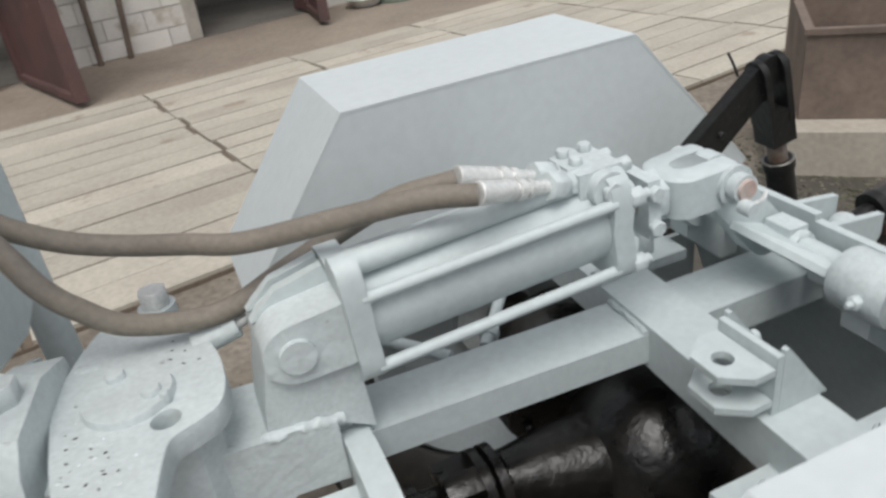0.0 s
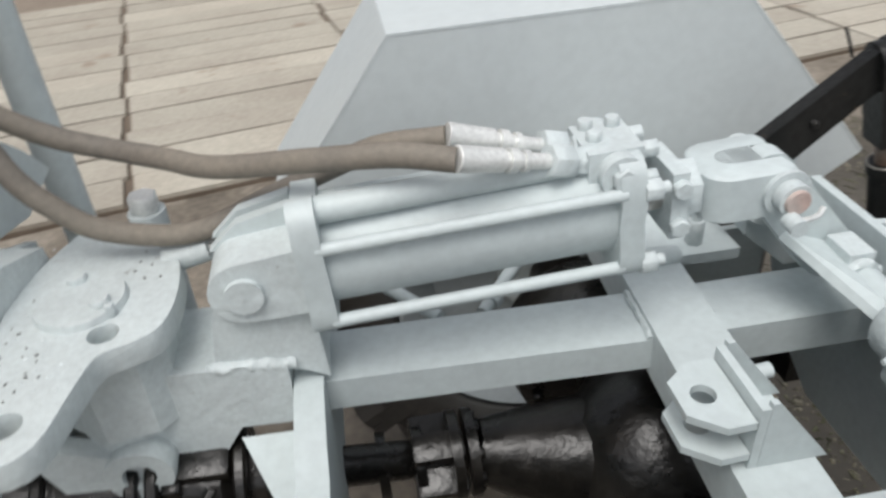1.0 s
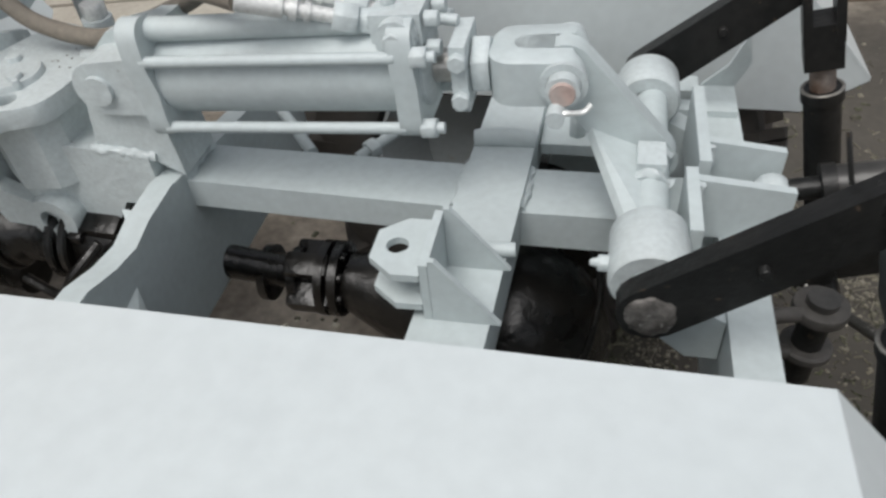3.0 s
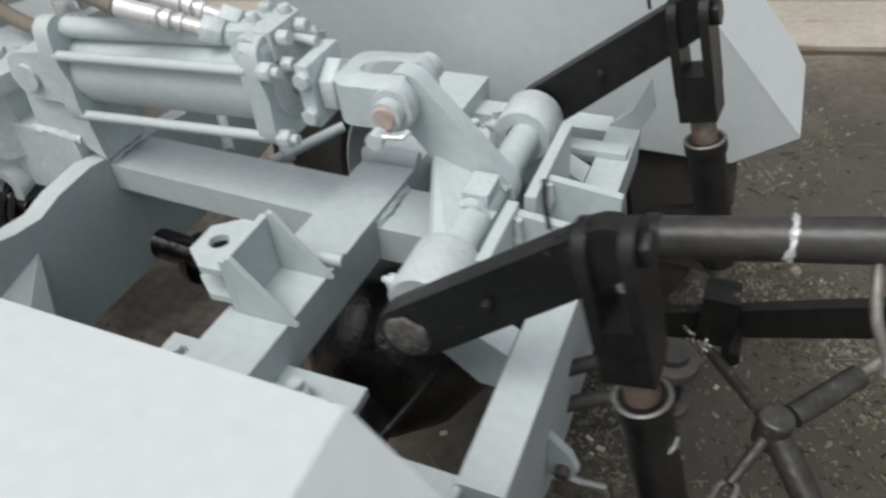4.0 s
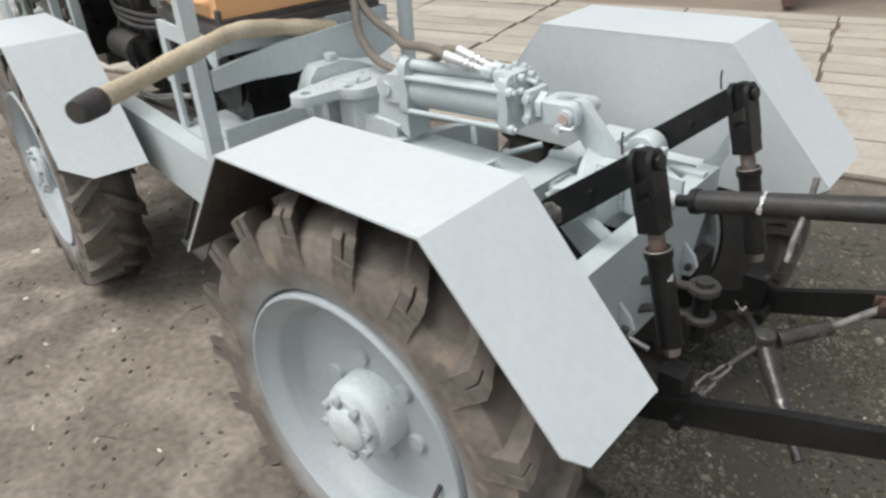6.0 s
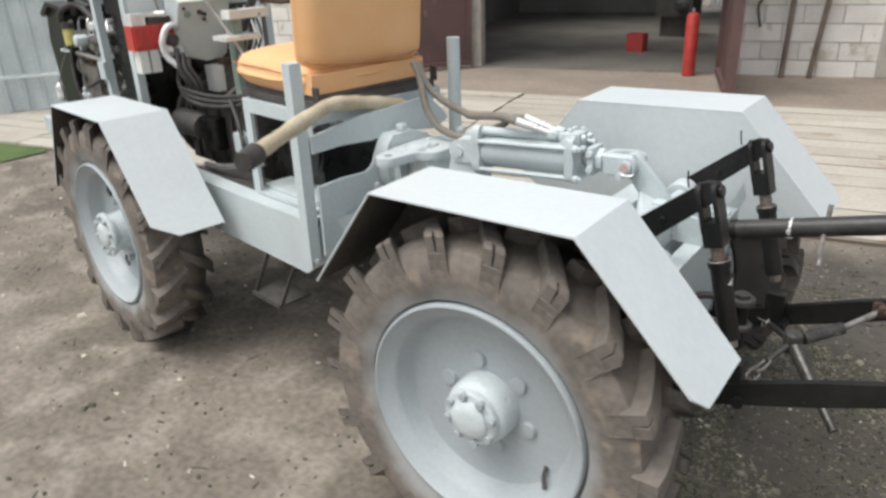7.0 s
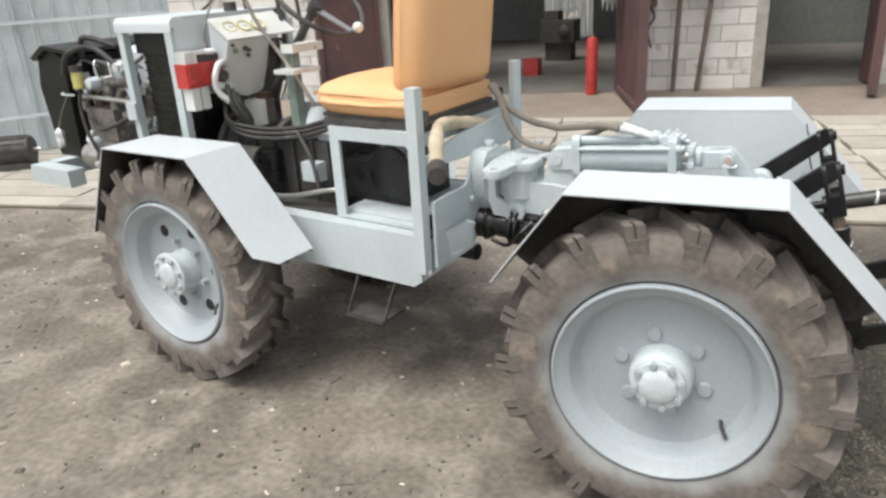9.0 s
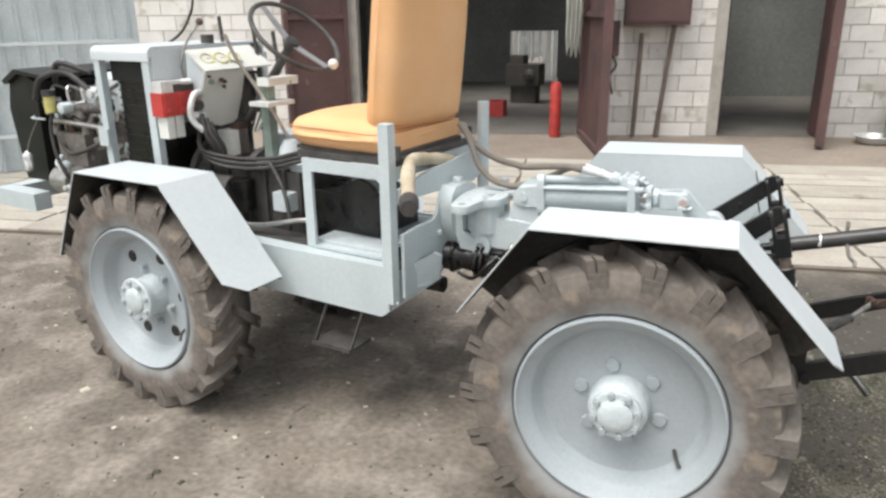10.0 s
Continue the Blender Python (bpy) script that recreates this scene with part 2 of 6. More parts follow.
BRICK = material("white_silicate_block", (0.76, 0.735, 0.69), 0.85, second=(0.66, 0.635, 0.585), scale=3, fine=60, grain=0.06, bump=0.3, random=0.10, spots=(0.52, 0.48, 0.41), spot_scale=4, spot_cut=0.60)
MORTAR = material("grey_mortar", (0.46, 0.43, 0.38), 0.95, scale=8)
ROOM_WALL = material("dark_workshop_wall", (0.25, 0.255, 0.238), 0.9, second=(0.17, 0.172, 0.16), scale=0.9, mix=(0.3, 0.7), fine=20, grain=0.12)
DARK_FLOOR = material("dark_workshop_floor", (0.15, 0.138, 0.12), 0.85, second=(0.10, 0.092, 0.082), scale=1.5, fine=30, grain=0.15)
GRASS = material("short_grass", (0.085, 0.13, 0.035), 0.9, second=(0.06, 0.10, 0.03), scale=5, fine=80, grain=0.2)
GREENPAINT = material("dull_green_paint", (0.24, 0.30, 0.25), 0.6, second=(0.16, 0.20, 0.17), scale=9)
YELLOWCAP = material("yellowed_plastic", (0.55, 0.5, 0.18), 0.4, scale=20)


# ---------------------------------------------------------------- mesh helpers
FRONT = pose(-0.6, 0, 0, 0, 0, -9.5)          # the steered front half: x back along it, y across


def part(name, bm, mat, parent=None, label="", m=None, sharp=38):
    if m is not None:
        bm.transform(m)
    bmesh.ops.recalc_face_normals(bm, faces=bm.faces[:])
    me = bpy.data.meshes.new(name)
    bm.to_mesh(me)
    bm.free()
    me.polygons.foreach_set("use_smooth", [True] * len(me.polygons))
    me.set_sharp_from_angle(angle=radians(sharp))
    me.materials.append(mat)
    ob = new(name, me)
    if parent:
        ob.parent = parent
    if label:
        ob["label"] = label
    return ob


def soften(bm, w=0.002, seg=1, geom=None):
    edges = [e for e in (geom or bm.edges) if len(e.link_faces) == 2 and e.calc_face_angle(0) > 0.6]
    if edges:
        bmesh.ops.bevel(bm, geom=edges, offset=w, segments=seg, affect="EDGES", profile=0.6, clamp_overlap=True)
    return bm


def box(bm, x0, x1, y0, y1, z0, z1, m=None):
    vs = [bm.verts.new((x, y, z)) for x in (x0, x1) for y in (y0, y1) for z in (z0, z1)]
    for f in ((0, 1, 3, 2), (4, 6, 7, 5), (0, 4, 5, 1), (2, 3, 7, 6), (0, 2, 6, 4), (1, 5, 7, 3)):
        bm.faces.new([vs[i] for i in f])
    if m is not None:
        bmesh.ops.transform(bm, matrix=m, verts=vs)
    return bm


def slabpoly(bm, pts, off):
    """A flat plate: its outline in space and the vector of its thickness."""
    off = Vector(off)
    a = [bm.verts.new(p) for p in pts]
    b = [bm.verts.new(Vector(p) + off) for p in pts]
    bm.faces.new(a)
    bm.faces.new(b[::-1])
    for i in range(len(a)):
        j = (i + 1) % len(a)
        bm.faces.new((a[i], b[i], b[j], a[j]))
    return bm


def plate_y(bm, pts, y0, y1):
    return slabpoly(bm, [(x, y0, z) for x, z in pts], (0, y1 - y0, 0))


def plate_z(bm, pts, z0, z1):
    return slabpoly(bm, [(x, y, z0) for x, y in pts], (0, 0, z1 - z0))


def plate_x(bm, pts, x0, x1):
    return slabpoly(bm, [(x0, y, z) for y, z in pts], (x1 - x0, 0, 0))


def arc(cx, cy, r, a0, a1, n=8):
    return [(cx + r * math.cos(radians(a0 + (a1 - a0) * i / n)), cy + r * math.sin(radians(a0 + (a1 - a0) * i / n))) for i in range(n + 1)]


def rod(bm, p, q, r, r2=None, seg=16):
    p, q = Vector(p), Vector(q)
    d = q - p
    m = Matrix.Translation((p + q) / 2) @ d.to_track_quat("Z", "Y").to_matrix().to_4x4()
    bmesh.ops.create_cone(bm, cap_ends=True, segments=seg, radius1=r, radius2=r if r2 is None else r2, depth=d.length, matrix=m)
    return bm


def lathe(bm, profile, seg=32, axis="y", at=(0, 0, 0), closed=True):
    """Turns (radius, along) about an axis through a point."""
    rings = []
    for r, a in profile:
        ring = []
        for i in range(seg):
            t = 2 * math.pi * i / seg
            c, s = r * math.cos(t), r * math.sin(t)
            p = {"x": (a, c, s), "y": (c, a, s), "z": (c, s, a)}[axis]
            ring.append(bm.verts.new(Vector(p) + Vector(at)))
        rings.append(ring)
    pairs = list(zip(rings, rings[1:])) + ([(rings[-1], rings[0])] if closed else [])
    for a, b in pairs:
        for i in range(seg):
            j = (i + 1) % seg
            bm.faces.new((a[i], a[j], b[j], b[i]))
    if not closed:
        for ring in (rings[0], rings[-1]):
            bm.faces.new(ring)
    return bm


def smooth_path(pts, n=8):
    pts = [Vector(p) for p in pts]
    ext = [2 * pts[0] - pts[1], *pts, 2 * pts[-1] - pts[-2]]
    out = []
    for i in range(1, len(ext) - 2):
        a, b, c, d = ext[i - 1:i + 3]
        for k in range(n):
            t = k / n
            out.append(0.5 * (2 * b + (c - a) * t + (2 * a - 5 * b + 4 * c - d) * t * t + (3 * b - a - 3 * c + d) * t ** 3))
    return out + [pts[-1]]


def tube(bm, pts, r, seg=12, n=8, wobble=0.0, smooth=True):
    path = smooth_path(pts, n) if smooth else [Vector(p) for p in pts]
    side, rings = None, []
    for i, p in enumerate(path):
        d = (path[min(i + 1, len(path) - 1)] - path[max(i - 1, 0)]).normalized()
        side = (d.orthogonal() if side is None else side - d * side.dot(d)).normalized()
        up = d.cross(side)
        rr = r * (1 + wobble * noise.noise(p * 18))
        rings.append([bm.verts.new(p + rr * (math.cos(2 * math.pi * k / seg) * side + math.sin(2 * math.pi * k / seg) * up)) for k in range(seg)])
    for a, b in zip(rings, rings[1:]):
        for k in range(seg):
            bm.faces.new((a[k], a[(k + 1) % seg], b[(k + 1) % seg], b[k]))
    bm.faces.new(rings[0])
    bm.faces.new(rings[-1])
    return bm


def nut(bm, p, q, r):
    return soften(rod(bm, p, q, r, seg=6), 0.001)


def ball(bm, p, r, seg=16, scale=(1, 1, 1)):
    bmesh.ops.create_uvsphere(bm, u_segments=seg, v_segments=seg // 2 + 2, radius=r, matrix=Matrix.Translation(p) @ Matrix.Diagonal((*scale, 1)))
    return bm


def B():
    return bmesh.new()


def pillow(bm, hx, hy, hz, r, bulge, cuts=14):
    """A padded block with round edges and a swollen skin, about the origin."""
    bmesh.ops.create_cube(bm, size=2)
    bmesh.ops.subdivide_edges(bm, edges=bm.edges[:], cuts=cuts, use_grid_fill=True)
    half = Vector((hx, hy, hz))
    for v in bm.verts:
        u = v.co.copy()
        core = Vector([c * (h - r) for c, h in zip(u, half)])
        n = Vector([math.copysign(max(0, abs(c) - 0.8) / 0.2, c) for c in u])
        n = n.normalized() if n.length > 0 else Vector((0, 0, 1))
        k = (1 - u.x * u.x) * (1 - u.y * u.y) if abs(u.z) > 0.99 else (1 - u.y * u.y) * (1 - u.z * u.z) if abs(u.x) > 0.99 else (1 - u.x * u.x) * (1 - u.z * u.z)
        inner = Vector([math.copysign(min(abs(c) / 0.8, 1) * (h - r), c) for c, h in zip(u, half)])
        v.co = inner + n * (r + bulge * max(0, k)) + 0.003 * noise.noise_vector(inner * 8)
    return bm


def rough_up(bm, amount, scale=20, seed=0.0):
    """Uneven skin for castings and welds."""
    for v in bm.verts:
        v.co += amount * noise.noise_vector(v.co * scale + Vector((seed, 0, 0)))
    return bm


def weld_bead(name, pts, r, parent, mat=None, m=None):
    bm = tube(B(), pts, r, 7, 10, 0.0)
    rough_up(bm, r * 0.7, 90)
    return part(name, bm, mat or CAST, parent, m=m)


# ================================================================ the tractor
tractor = tagged(new("tractor"), "home-built articulated tractor in grey primer with orange seat on earth", "tractor")


# ---- wheels
def tyre_mesh():
    bm = B()
    half = [(0.262, 0.064), (0.272, 0.070), (0.2785, 0.080), (0.283, 0.092), (0.300, 0.100), (0.335, 0.105), (0.370, 0.103), (0.393, 0.094), (0.404, 0.06), (0.408, 0.0)]
    prof = half + [(r, -y) for r, y in half[-2::-1]] + [(0.25, -0.06), (0.25, 0.06)]
    lathe(bm, prof, 72)
    for v in bm.verts:
        v.co += 0.0016 * noise.noise_vector(v.co * 25)
    return bm


LUGS = 18


def lug_mesh(side):
    """One tread bar with a slot in its outer end."""
    bm = B()
    def station(ang, r0, r1, y, w0, w1):
        out = []
        for r, w in ((r0, w0), (r1, w1)):
            for s in (-1, 1):
                t = ang + s * w / 2 / r
                out.append(Vector((r * math.cos(t), y, r * math.sin(t))))
        return out
    def bar(stations):
        rings = [[bm.verts.new(p) for p in (s[0], s[1], s[3], s[2])] for s in stations]
        for a, b in zip(rings, rings[1:]):
            for k in range(4):
                bm.faces.new((a[k], a[(k + 1) % 4], b[(k + 1) % 4], b[k]))
        bm.faces.new(rings[0])
        bm.faces.new(rings[-1][::-1])
    a = 0.0
    for k in (-1, 1):
        o = k * 0.013
        bar([station(a + o / 0.37, 0.345, 0.372, side * 0.1045, 0.0225, 0.019),
             station(a + o / 0.4, 0.375, 0.428, side * 0.106, 0.0235, 0.0205),
             station(a + 0.03 + o / 0.4, 0.385, 0.434, side * 0.088, 0.024, 0.021)])
    bar([station(a, 0.332, 0.352, side * 0.1035, 0.044, 0.036), station(a, 0.350, 0.392, side * 0.1068, 0.047, 0.043), station(a, 0.372, 0.396, side * 0.1, 0.046, 0.042)])
    bar([station(a + 0.03, 0.385, 0.434, side * 0.088, 0.048, 0.043),
         station(a + 0.10, 0.395, 0.437, side * 0.05, 0.046, 0.038),
         station(a + 0.21, 0.398, 0.438, -side * 0.006, 0.042, 0.032)])
    return soften(bm, 0.003)


def wheel_at(pos, turn, front):
    """One wheel, its outer face towards -y of its own."""
    prof = [(0.263, -0.094), (0.268, -0.101), (0.2725, -0.100), (0.2750, -0.093), (0.2750, -0.078), (0.266, -0.070), (0.252, -0.06), (0.252, 0.06),
            (0.273, 0.085), (0.266, 0.09), (0.24, 0.06), (0.20, -0.004), (0.06, -0.004), (0.06, -0.020), (0.198, -0.019), (0.212, -0.022), (0.220, -0.031), (0.231, -0.062), (0.235, -0.069), (0.240, -0.073), (0.256, -0.087)]
    w = part("wheel", lathe(B(), prof, 64), RIM, tractor, "grey painted steel disc wheel with dusty lugged tyre", sharp=28)
    w.matrix_basis = pose(*pos, 0, 0, turn)
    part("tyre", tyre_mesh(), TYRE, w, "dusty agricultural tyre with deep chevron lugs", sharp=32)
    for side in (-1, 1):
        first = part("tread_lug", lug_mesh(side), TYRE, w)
        for i in range(LUGS):
            ob = first if i == 0 else new("tread_lug", first.data)
            ob.parent = w
            a = 2 * math.pi * (i + (0.5 if side > 0 else 0)) / LUGS + 0.01 * math.sin(i * 7.0)
            ob.matrix_basis = Matrix.Rotation(-a, 4, "Y")
    hub = [(0.03, 0.02), (0.082, 0.02), (0.081, -0.020), (0.079, -0.062), (0.075, -0.075), (0.068, -0.080), (0.067, -0.094), (0.063, -0.097)]
    cap = [(0.063, -0.097), (0.047, -0.098), (0.046, -0.105), (0.038, -0.111), (0.02, -0.114), (0.0, -0.115)]
    if front:
        hub = [(0.03, 0.02), (0.086, 0.02), (0.080, -0.020), (0.071, -0.062), (0.071, -0.082), (0.083, -0.085), (0.084, -0.098), (0.080, -0.102)]
        cap = [(0.080, -0.102), (0.049, -0.103), (0.047, -0.110), (0.040, -0.115), (0.02, -0.117), (0.0, -0.118)]
    bm = lathe(B(), hub + cap, 32, closed=False)
    h = part("hub", bm, CAST, w)
    for i in range(8):
        a = 2 * math.pi * (i + 0.3) / 8
        r, y = (0.068, -0.098) if front else (0.0585, -0.092)
        c, s = r * math.cos(a), r * math.sin(a)
        part("bolt", nut(B(), (c, y, s), (c, y - 0.016, s), 0.0100), RIM, w)
    for i in range(6):
        a = radians(60 * i + 43)
        c, s = 0.110 * math.cos(a), 0.110 * math.sin(a)
        bm = B()
        if front:
            rod(bm, (c, -0.015, s), (c, -0.044, s), 0.0135, seg=6)
        else:
            lathe(bm, [(0.0, -0.015), (0.0195, -0.015), (0.0195, -0.026), (0.017, -0.0295), (0.0, -0.030)], 20, at=(c, 0, s), closed=False)
        part("wheel_nut" if front else "hole_cover", bm, RIM, w)
        if front:
            c, s = 0.165 * math.cos(a + 0.4), 0.165 * math.sin(a + 0.4)
            # Raised dark discs stand in for the holes; their shade is in the colour.
            bm = lathe(B(), [(0.0, -0.0225), (0.021, -0.0225), (0.0235, -0.0195)], 18, at=(c, 0, s), closed=False)
            part("hand_hole", bm, OILY, w, "dark round disc that stands in for a hand hole")
    bm = tube(B(), [(0.150, -0.016, -0.118), (0.156, -0.040, -0.126), (0.168, -0.058, -0.142)], 0.0055, 8)
    part("valve_stem", bm, DARKHOSE, w)
    return w


rear_wheel = wheel_at((-0.022, -0.502, 0.428), 0, False)
copy_thing(rear_wheel, pose(-0.022, 0.508, 0.428, 0, 25, 180))
F = FRONT @ Vector((-1.125, -0.50, 0.424))
front_wheel = wheel_at(tuple(F), -9.5, True)
F = FRONT @ Vector((-1.125, 0.50, 0.424))
copy_thing(front_wheel, pose(*F, 0, 40, 170.5))


# ---- mudguards: bent sheet with an inner side panel
def mudguard(side, front):
    m = FRONT if front else None
    ins, outs = [side * 0.378] * 4, [side * 0.615] * 4
    if front:
        line = [(-1.545, 0.535), (-1.36, 0.888), (-0.888, 0.892), (-0.59, 0.545)]
    else:
        line = [(-0.463, 0.656), (-0.27, 0.912), (0.223, 0.920), (0.474, 0.647)]
        ins, outs = [-0.377, -0.379, -0.389, -0.404], [-0.600, -0.602, -0.622, -0.622]
        if side > 0:
            line = [(-0.463, 0.668), (-0.27, 0.926), (0.225, 0.939), (0.476, 0.660)]
            ins, outs = [0.390, 0.390, 0.384, 0.384], [0.640, 0.640, 0.632, 0.632]
    t = 0.004
    bm, under = B(), B()
    for i, (a, b) in enumerate(zip(line, line[1:])):
        d = Vector((b[0] - a[0], 0, b[1] - a[1])).normalized()
        n = Vector((-d.z, 0, d.x))
        top = [Vector((a[0], ins[i], a[1])), Vector((b[0], ins[i + 1], b[1])), Vector((b[0], outs[i + 1], b[1])), Vector((a[0], outs[i], a[1]))]
        if i == 2 and front:         # cut corner at the lower end
            e = top[2]
            top[2:3] = [e - Vector((0, side * 0.075, 0)), e - d * 0.055]
        elif i == 2:
            e = top[2]
            top[2:3] = [e - Vector((0, side * 0.03, 0)), e - d * 0.035]
        slabpoly(bm, top, -n * t)
        mid = sum(top, Vector()) / len(top)
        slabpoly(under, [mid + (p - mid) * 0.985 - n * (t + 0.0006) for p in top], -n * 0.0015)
    guard = part("mudguard", soften(bm, 0.001), SHEET, tractor, "folded sheet-metal mudguard in pale grey paint", m)
    low, draw = (0.03, 0.12) if front else (0.06, 0.08)
    rim = [(x, ins[i] + side * 0.0006, z - 0.0041) for i, (x, z) in enumerate(line)]
    rim += [(line[3][0] - draw, ins[3] + side * 0.0006, line[3][1] - low), (line[0][0] + draw, ins[0] + side * 0.0006, line[0][1] - low)]
    part("side_panel", slabpoly(B(), rim, (0, side * 0.003, 0)), SHEET, guard, m=m)
    part("underside", under, DARK_MATT, guard, "dark matt inner face", m)
    part("panel_lining", slabpoly(B(), [(x, y + side * 0.0032, z - 0.004) for x, y, z in rim], (0, side * 0.001, 0)), DARK_MATT, guard, "dark matt inner face", m)
    return guard


mudguard(-1, False)
mudguard(1, False)
mudguard(-1, True)
mudguard(1, True)

# ---- rear half: frame of welded box section
frame_part = part("rear_frame", soften(box(B(), 0.232, 0.274, -0.292, 0.285, 0.645, 0.700), 0.004, 2), PRIMER, tractor, "welded box-section frame in grey primer")
CY = 0.03
part("centre_beam", soften(plate_z(B(), [(-0.40, 0.000), (-0.045, -0.016), (-0.045, 0.066), (-0.40, 0.077)], 0.664, 0.704), 0.006, 2), PRIMER, frame_part)
part("centre_beam", soften(box(B(), 0.015, 0.2315, -0.014, 0.068, 0.652, 0.701), 0.006, 2), PRIMER, frame_part)
part("cross_beam", soften(plate_z(B(), [(-0.064, -0.335), (0.010, -0.335), (0.037, 0.345), (-0.036, 0.345)], 0.655, 0.715), 0.005, 2), PRIMER, frame_part)
part("lip", soften(tube(B(), [(-0.046, 0.10, 0.718), (-0.01, 0.102, 0.722), (0.027, 0.104, 0.718)], 0.012, 10), 0.001), PRIMER, frame_part)
for s in (-1, 1):
    part("side_rail", soften(box(B(), 0.000, 0.231, s * 0.30 - 0.02, s * 0.30 + 0.02, 0.635, 0.690), 0.004), PRIMER, frame_part)
# vertical transverse plate with a stepped upper edge
prof = [(-0.37, 0.70), (-0.30, 0.722), (-0.21, 0.722), (-0.165, 0.709), (-0.125, 0.704), (-0.09, 0.714), (-0.03, 0.719), (0.05, 0.706), (0.10, 0.70), (0.18, 0.69), (0.36, 0.64), (0.36, 0.53), (0.20, 0.52), (-0.20, 0.52), (-0.37, 0.53)]
part("cross_plate", soften(plate_x(B(), prof, -0.4235, -0.394), 0.003, 2), PRIMER, frame_part)
part("gusset", slabpoly(B(), [(-0.3935, -0.150, 0.668), (-0.3935, -0.280, 0.640), (-0.345, -0.270, 0.590), (-0.355, -0.200, 0.585)], (-0.004, 0.004, -0.009)), PRIMER, frame_part)
part("gusset", slabpoly(B(), [(-0.483, -0.026, 0.671), (-0.419, -0.023, 0.665), (-0.424, -0.115, 0.565), (-0.432, -0.115, 0.565)], (0, 0.004, -0.008)), PRIMER, frame_part)
# rear face below the rear beam
for y in (-0.225, -0.135, 0.15):
    part("hitch_lug", soften(plate_y(B(), [(0.2675, 0.565), (0.2675, 0.485), (0.292, 0.490), (0.302, 0.515), (0.292, 0.540)], y, y + 0.010), 0.002), PRIMER, frame_part)
    part("lug_pin", nut(B(), (0.286, y - 0.012, 0.514), (0.286, y + 0.022, 0.514), 0.009), GREASE, frame_part)
part("rear_plate", soften(plate_x(B(), [(-0.285, 0.644), (0.28, 0.644), (0.20, 0.50), (0.10, 0.44), (-0.12, 0.44), (-0.24, 0.52)], 0.255, 0.267), 0.002), PRIMER, frame_part)
for s in (1,):
    part("side_plate", soften(plate_y(B(), [(0.05, 0.634), (0.25, 0.634), (0.25, 0.50), (0.14, 0.44), (0.0, 0.47)], s * 0.255, s * 0.265), 0.002), PRIMER, frame_part)
for pts in ([(0.0265, 0.066, 0.703), (0.0255, 0.02, 0.7045), (0.0235, -0.013, 0.703)], [(-0.0495, 0.064, 0.7055), (-0.0505, 0.03, 0.707), (-0.0525, -0.015, 0.7055)], [(-0.392, 0.002, 0.706), (-0.392, 0.04, 0.709), (-0.392, 0.074, 0.706)],
            [(0.231, -0.285, 0.69), (0.231, -0.30, 0.69), (0.231, -0.318, 0.685)]):
    weld_bead("weld", pts, 0.0045, frame_part, PRIMER)
# two-eared lug with two triangular gussets on the cross beam
lug = part("lug_bracket", soften(box(B(), -0.046, -0.038, -0.195, -0.118, 0.7155, 0.785), 0.002), PRIMER, tractor, "welded lug bracket with a round eye")
for z in (0.764, 0.727):
    pts = [(-0.047, -0.195), (-0.047, -0.118), (-0.072, -0.118), (-0.098, -0.138), (-0.098, -0.176), (-0.072, -0.196)]
    bm = B()
    hole = arc(-0.075, -0.157, 0.011, 0, 360, 18)[:-1]
    vo = [bm.verts.new((x, y, z + h)) for h in (0, 0.008) for x, y in pts]
    vi = [bm.verts.new((x, y, z + h)) for h in (0, 0.008) for x, y in hole]
    n, k = len(pts), len(hole)
    for lv in (0, 1):
        es = [bm.edges.new((vo[lv * n + i], vo[lv * n + (i + 1) % n])) for i in range(n)] + [bm.edges.new((vi[lv * k + i], vi[lv * k + (i + 1) % k])) for i in range(k)]
        bmesh.ops.triangle_fill(bm, use_beauty=True, edges=es)
    for i in range(n):
        bm.faces.new((vo[i], vo[(i + 1) % n], vo[n + (i + 1) % n], vo[n + i]))
    for i in range(k):
        bm.faces.new((vi[i], vi[(i + 1) % k], vi[k + (i + 1) % k], vi[k + i]))
    part("ear", bm, PRIMER, lug)
for y in (-0.122, -0.195):
    part("gusset", soften(plate_y(B(), [(-0.0375, 0.7155), (-0.0375, 0.790), (-0.032, 0.790), (0.026, 0.7155)], y, y + 0.006), 0.001), PRIMER, lug)
part("stop_pin", rod(B(), (0.0, -0.10, 0.722), (0.028, -0.098, 0.722), 0.008), PRIMER, lug)
# flanges with bolts where the axle is hung from the cross beam
for s in (-1, 1):
    for x0, x1, bx in ((-0.13, -0.030, -0.092), (0.0, 0.105, 0.05)):
        if s > 0 and x0 < -0.1:
            continue
        fl = part("axle_flange", soften(box(B(), x0, x1, s * 0.25 - 0.04, s * 0.25 + 0.04, 0.660, 0.672), 0.003), PRIMER, frame_part)
        part("bolt", nut(B(), (bx, s * 0.245, 0.672), (bx, s * 0.245, 0.690), 0.013), CAST, frame_part)
        part("stud", rod(B(), (bx, s * 0.245, 0.69), (bx, s * 0.245, 0.70), 0.007), CAST, frame_part)
        # Dark disc laid on the flange; the hole's shade is colour only.
        part("bolt_hole", lathe(B(), [(0, 0.6725), (0.009, 0.6725), (0.009, 0.6715)], 16, "z", (bx + 0.03, s * 0.245, 0), False), OILY, frame_part)

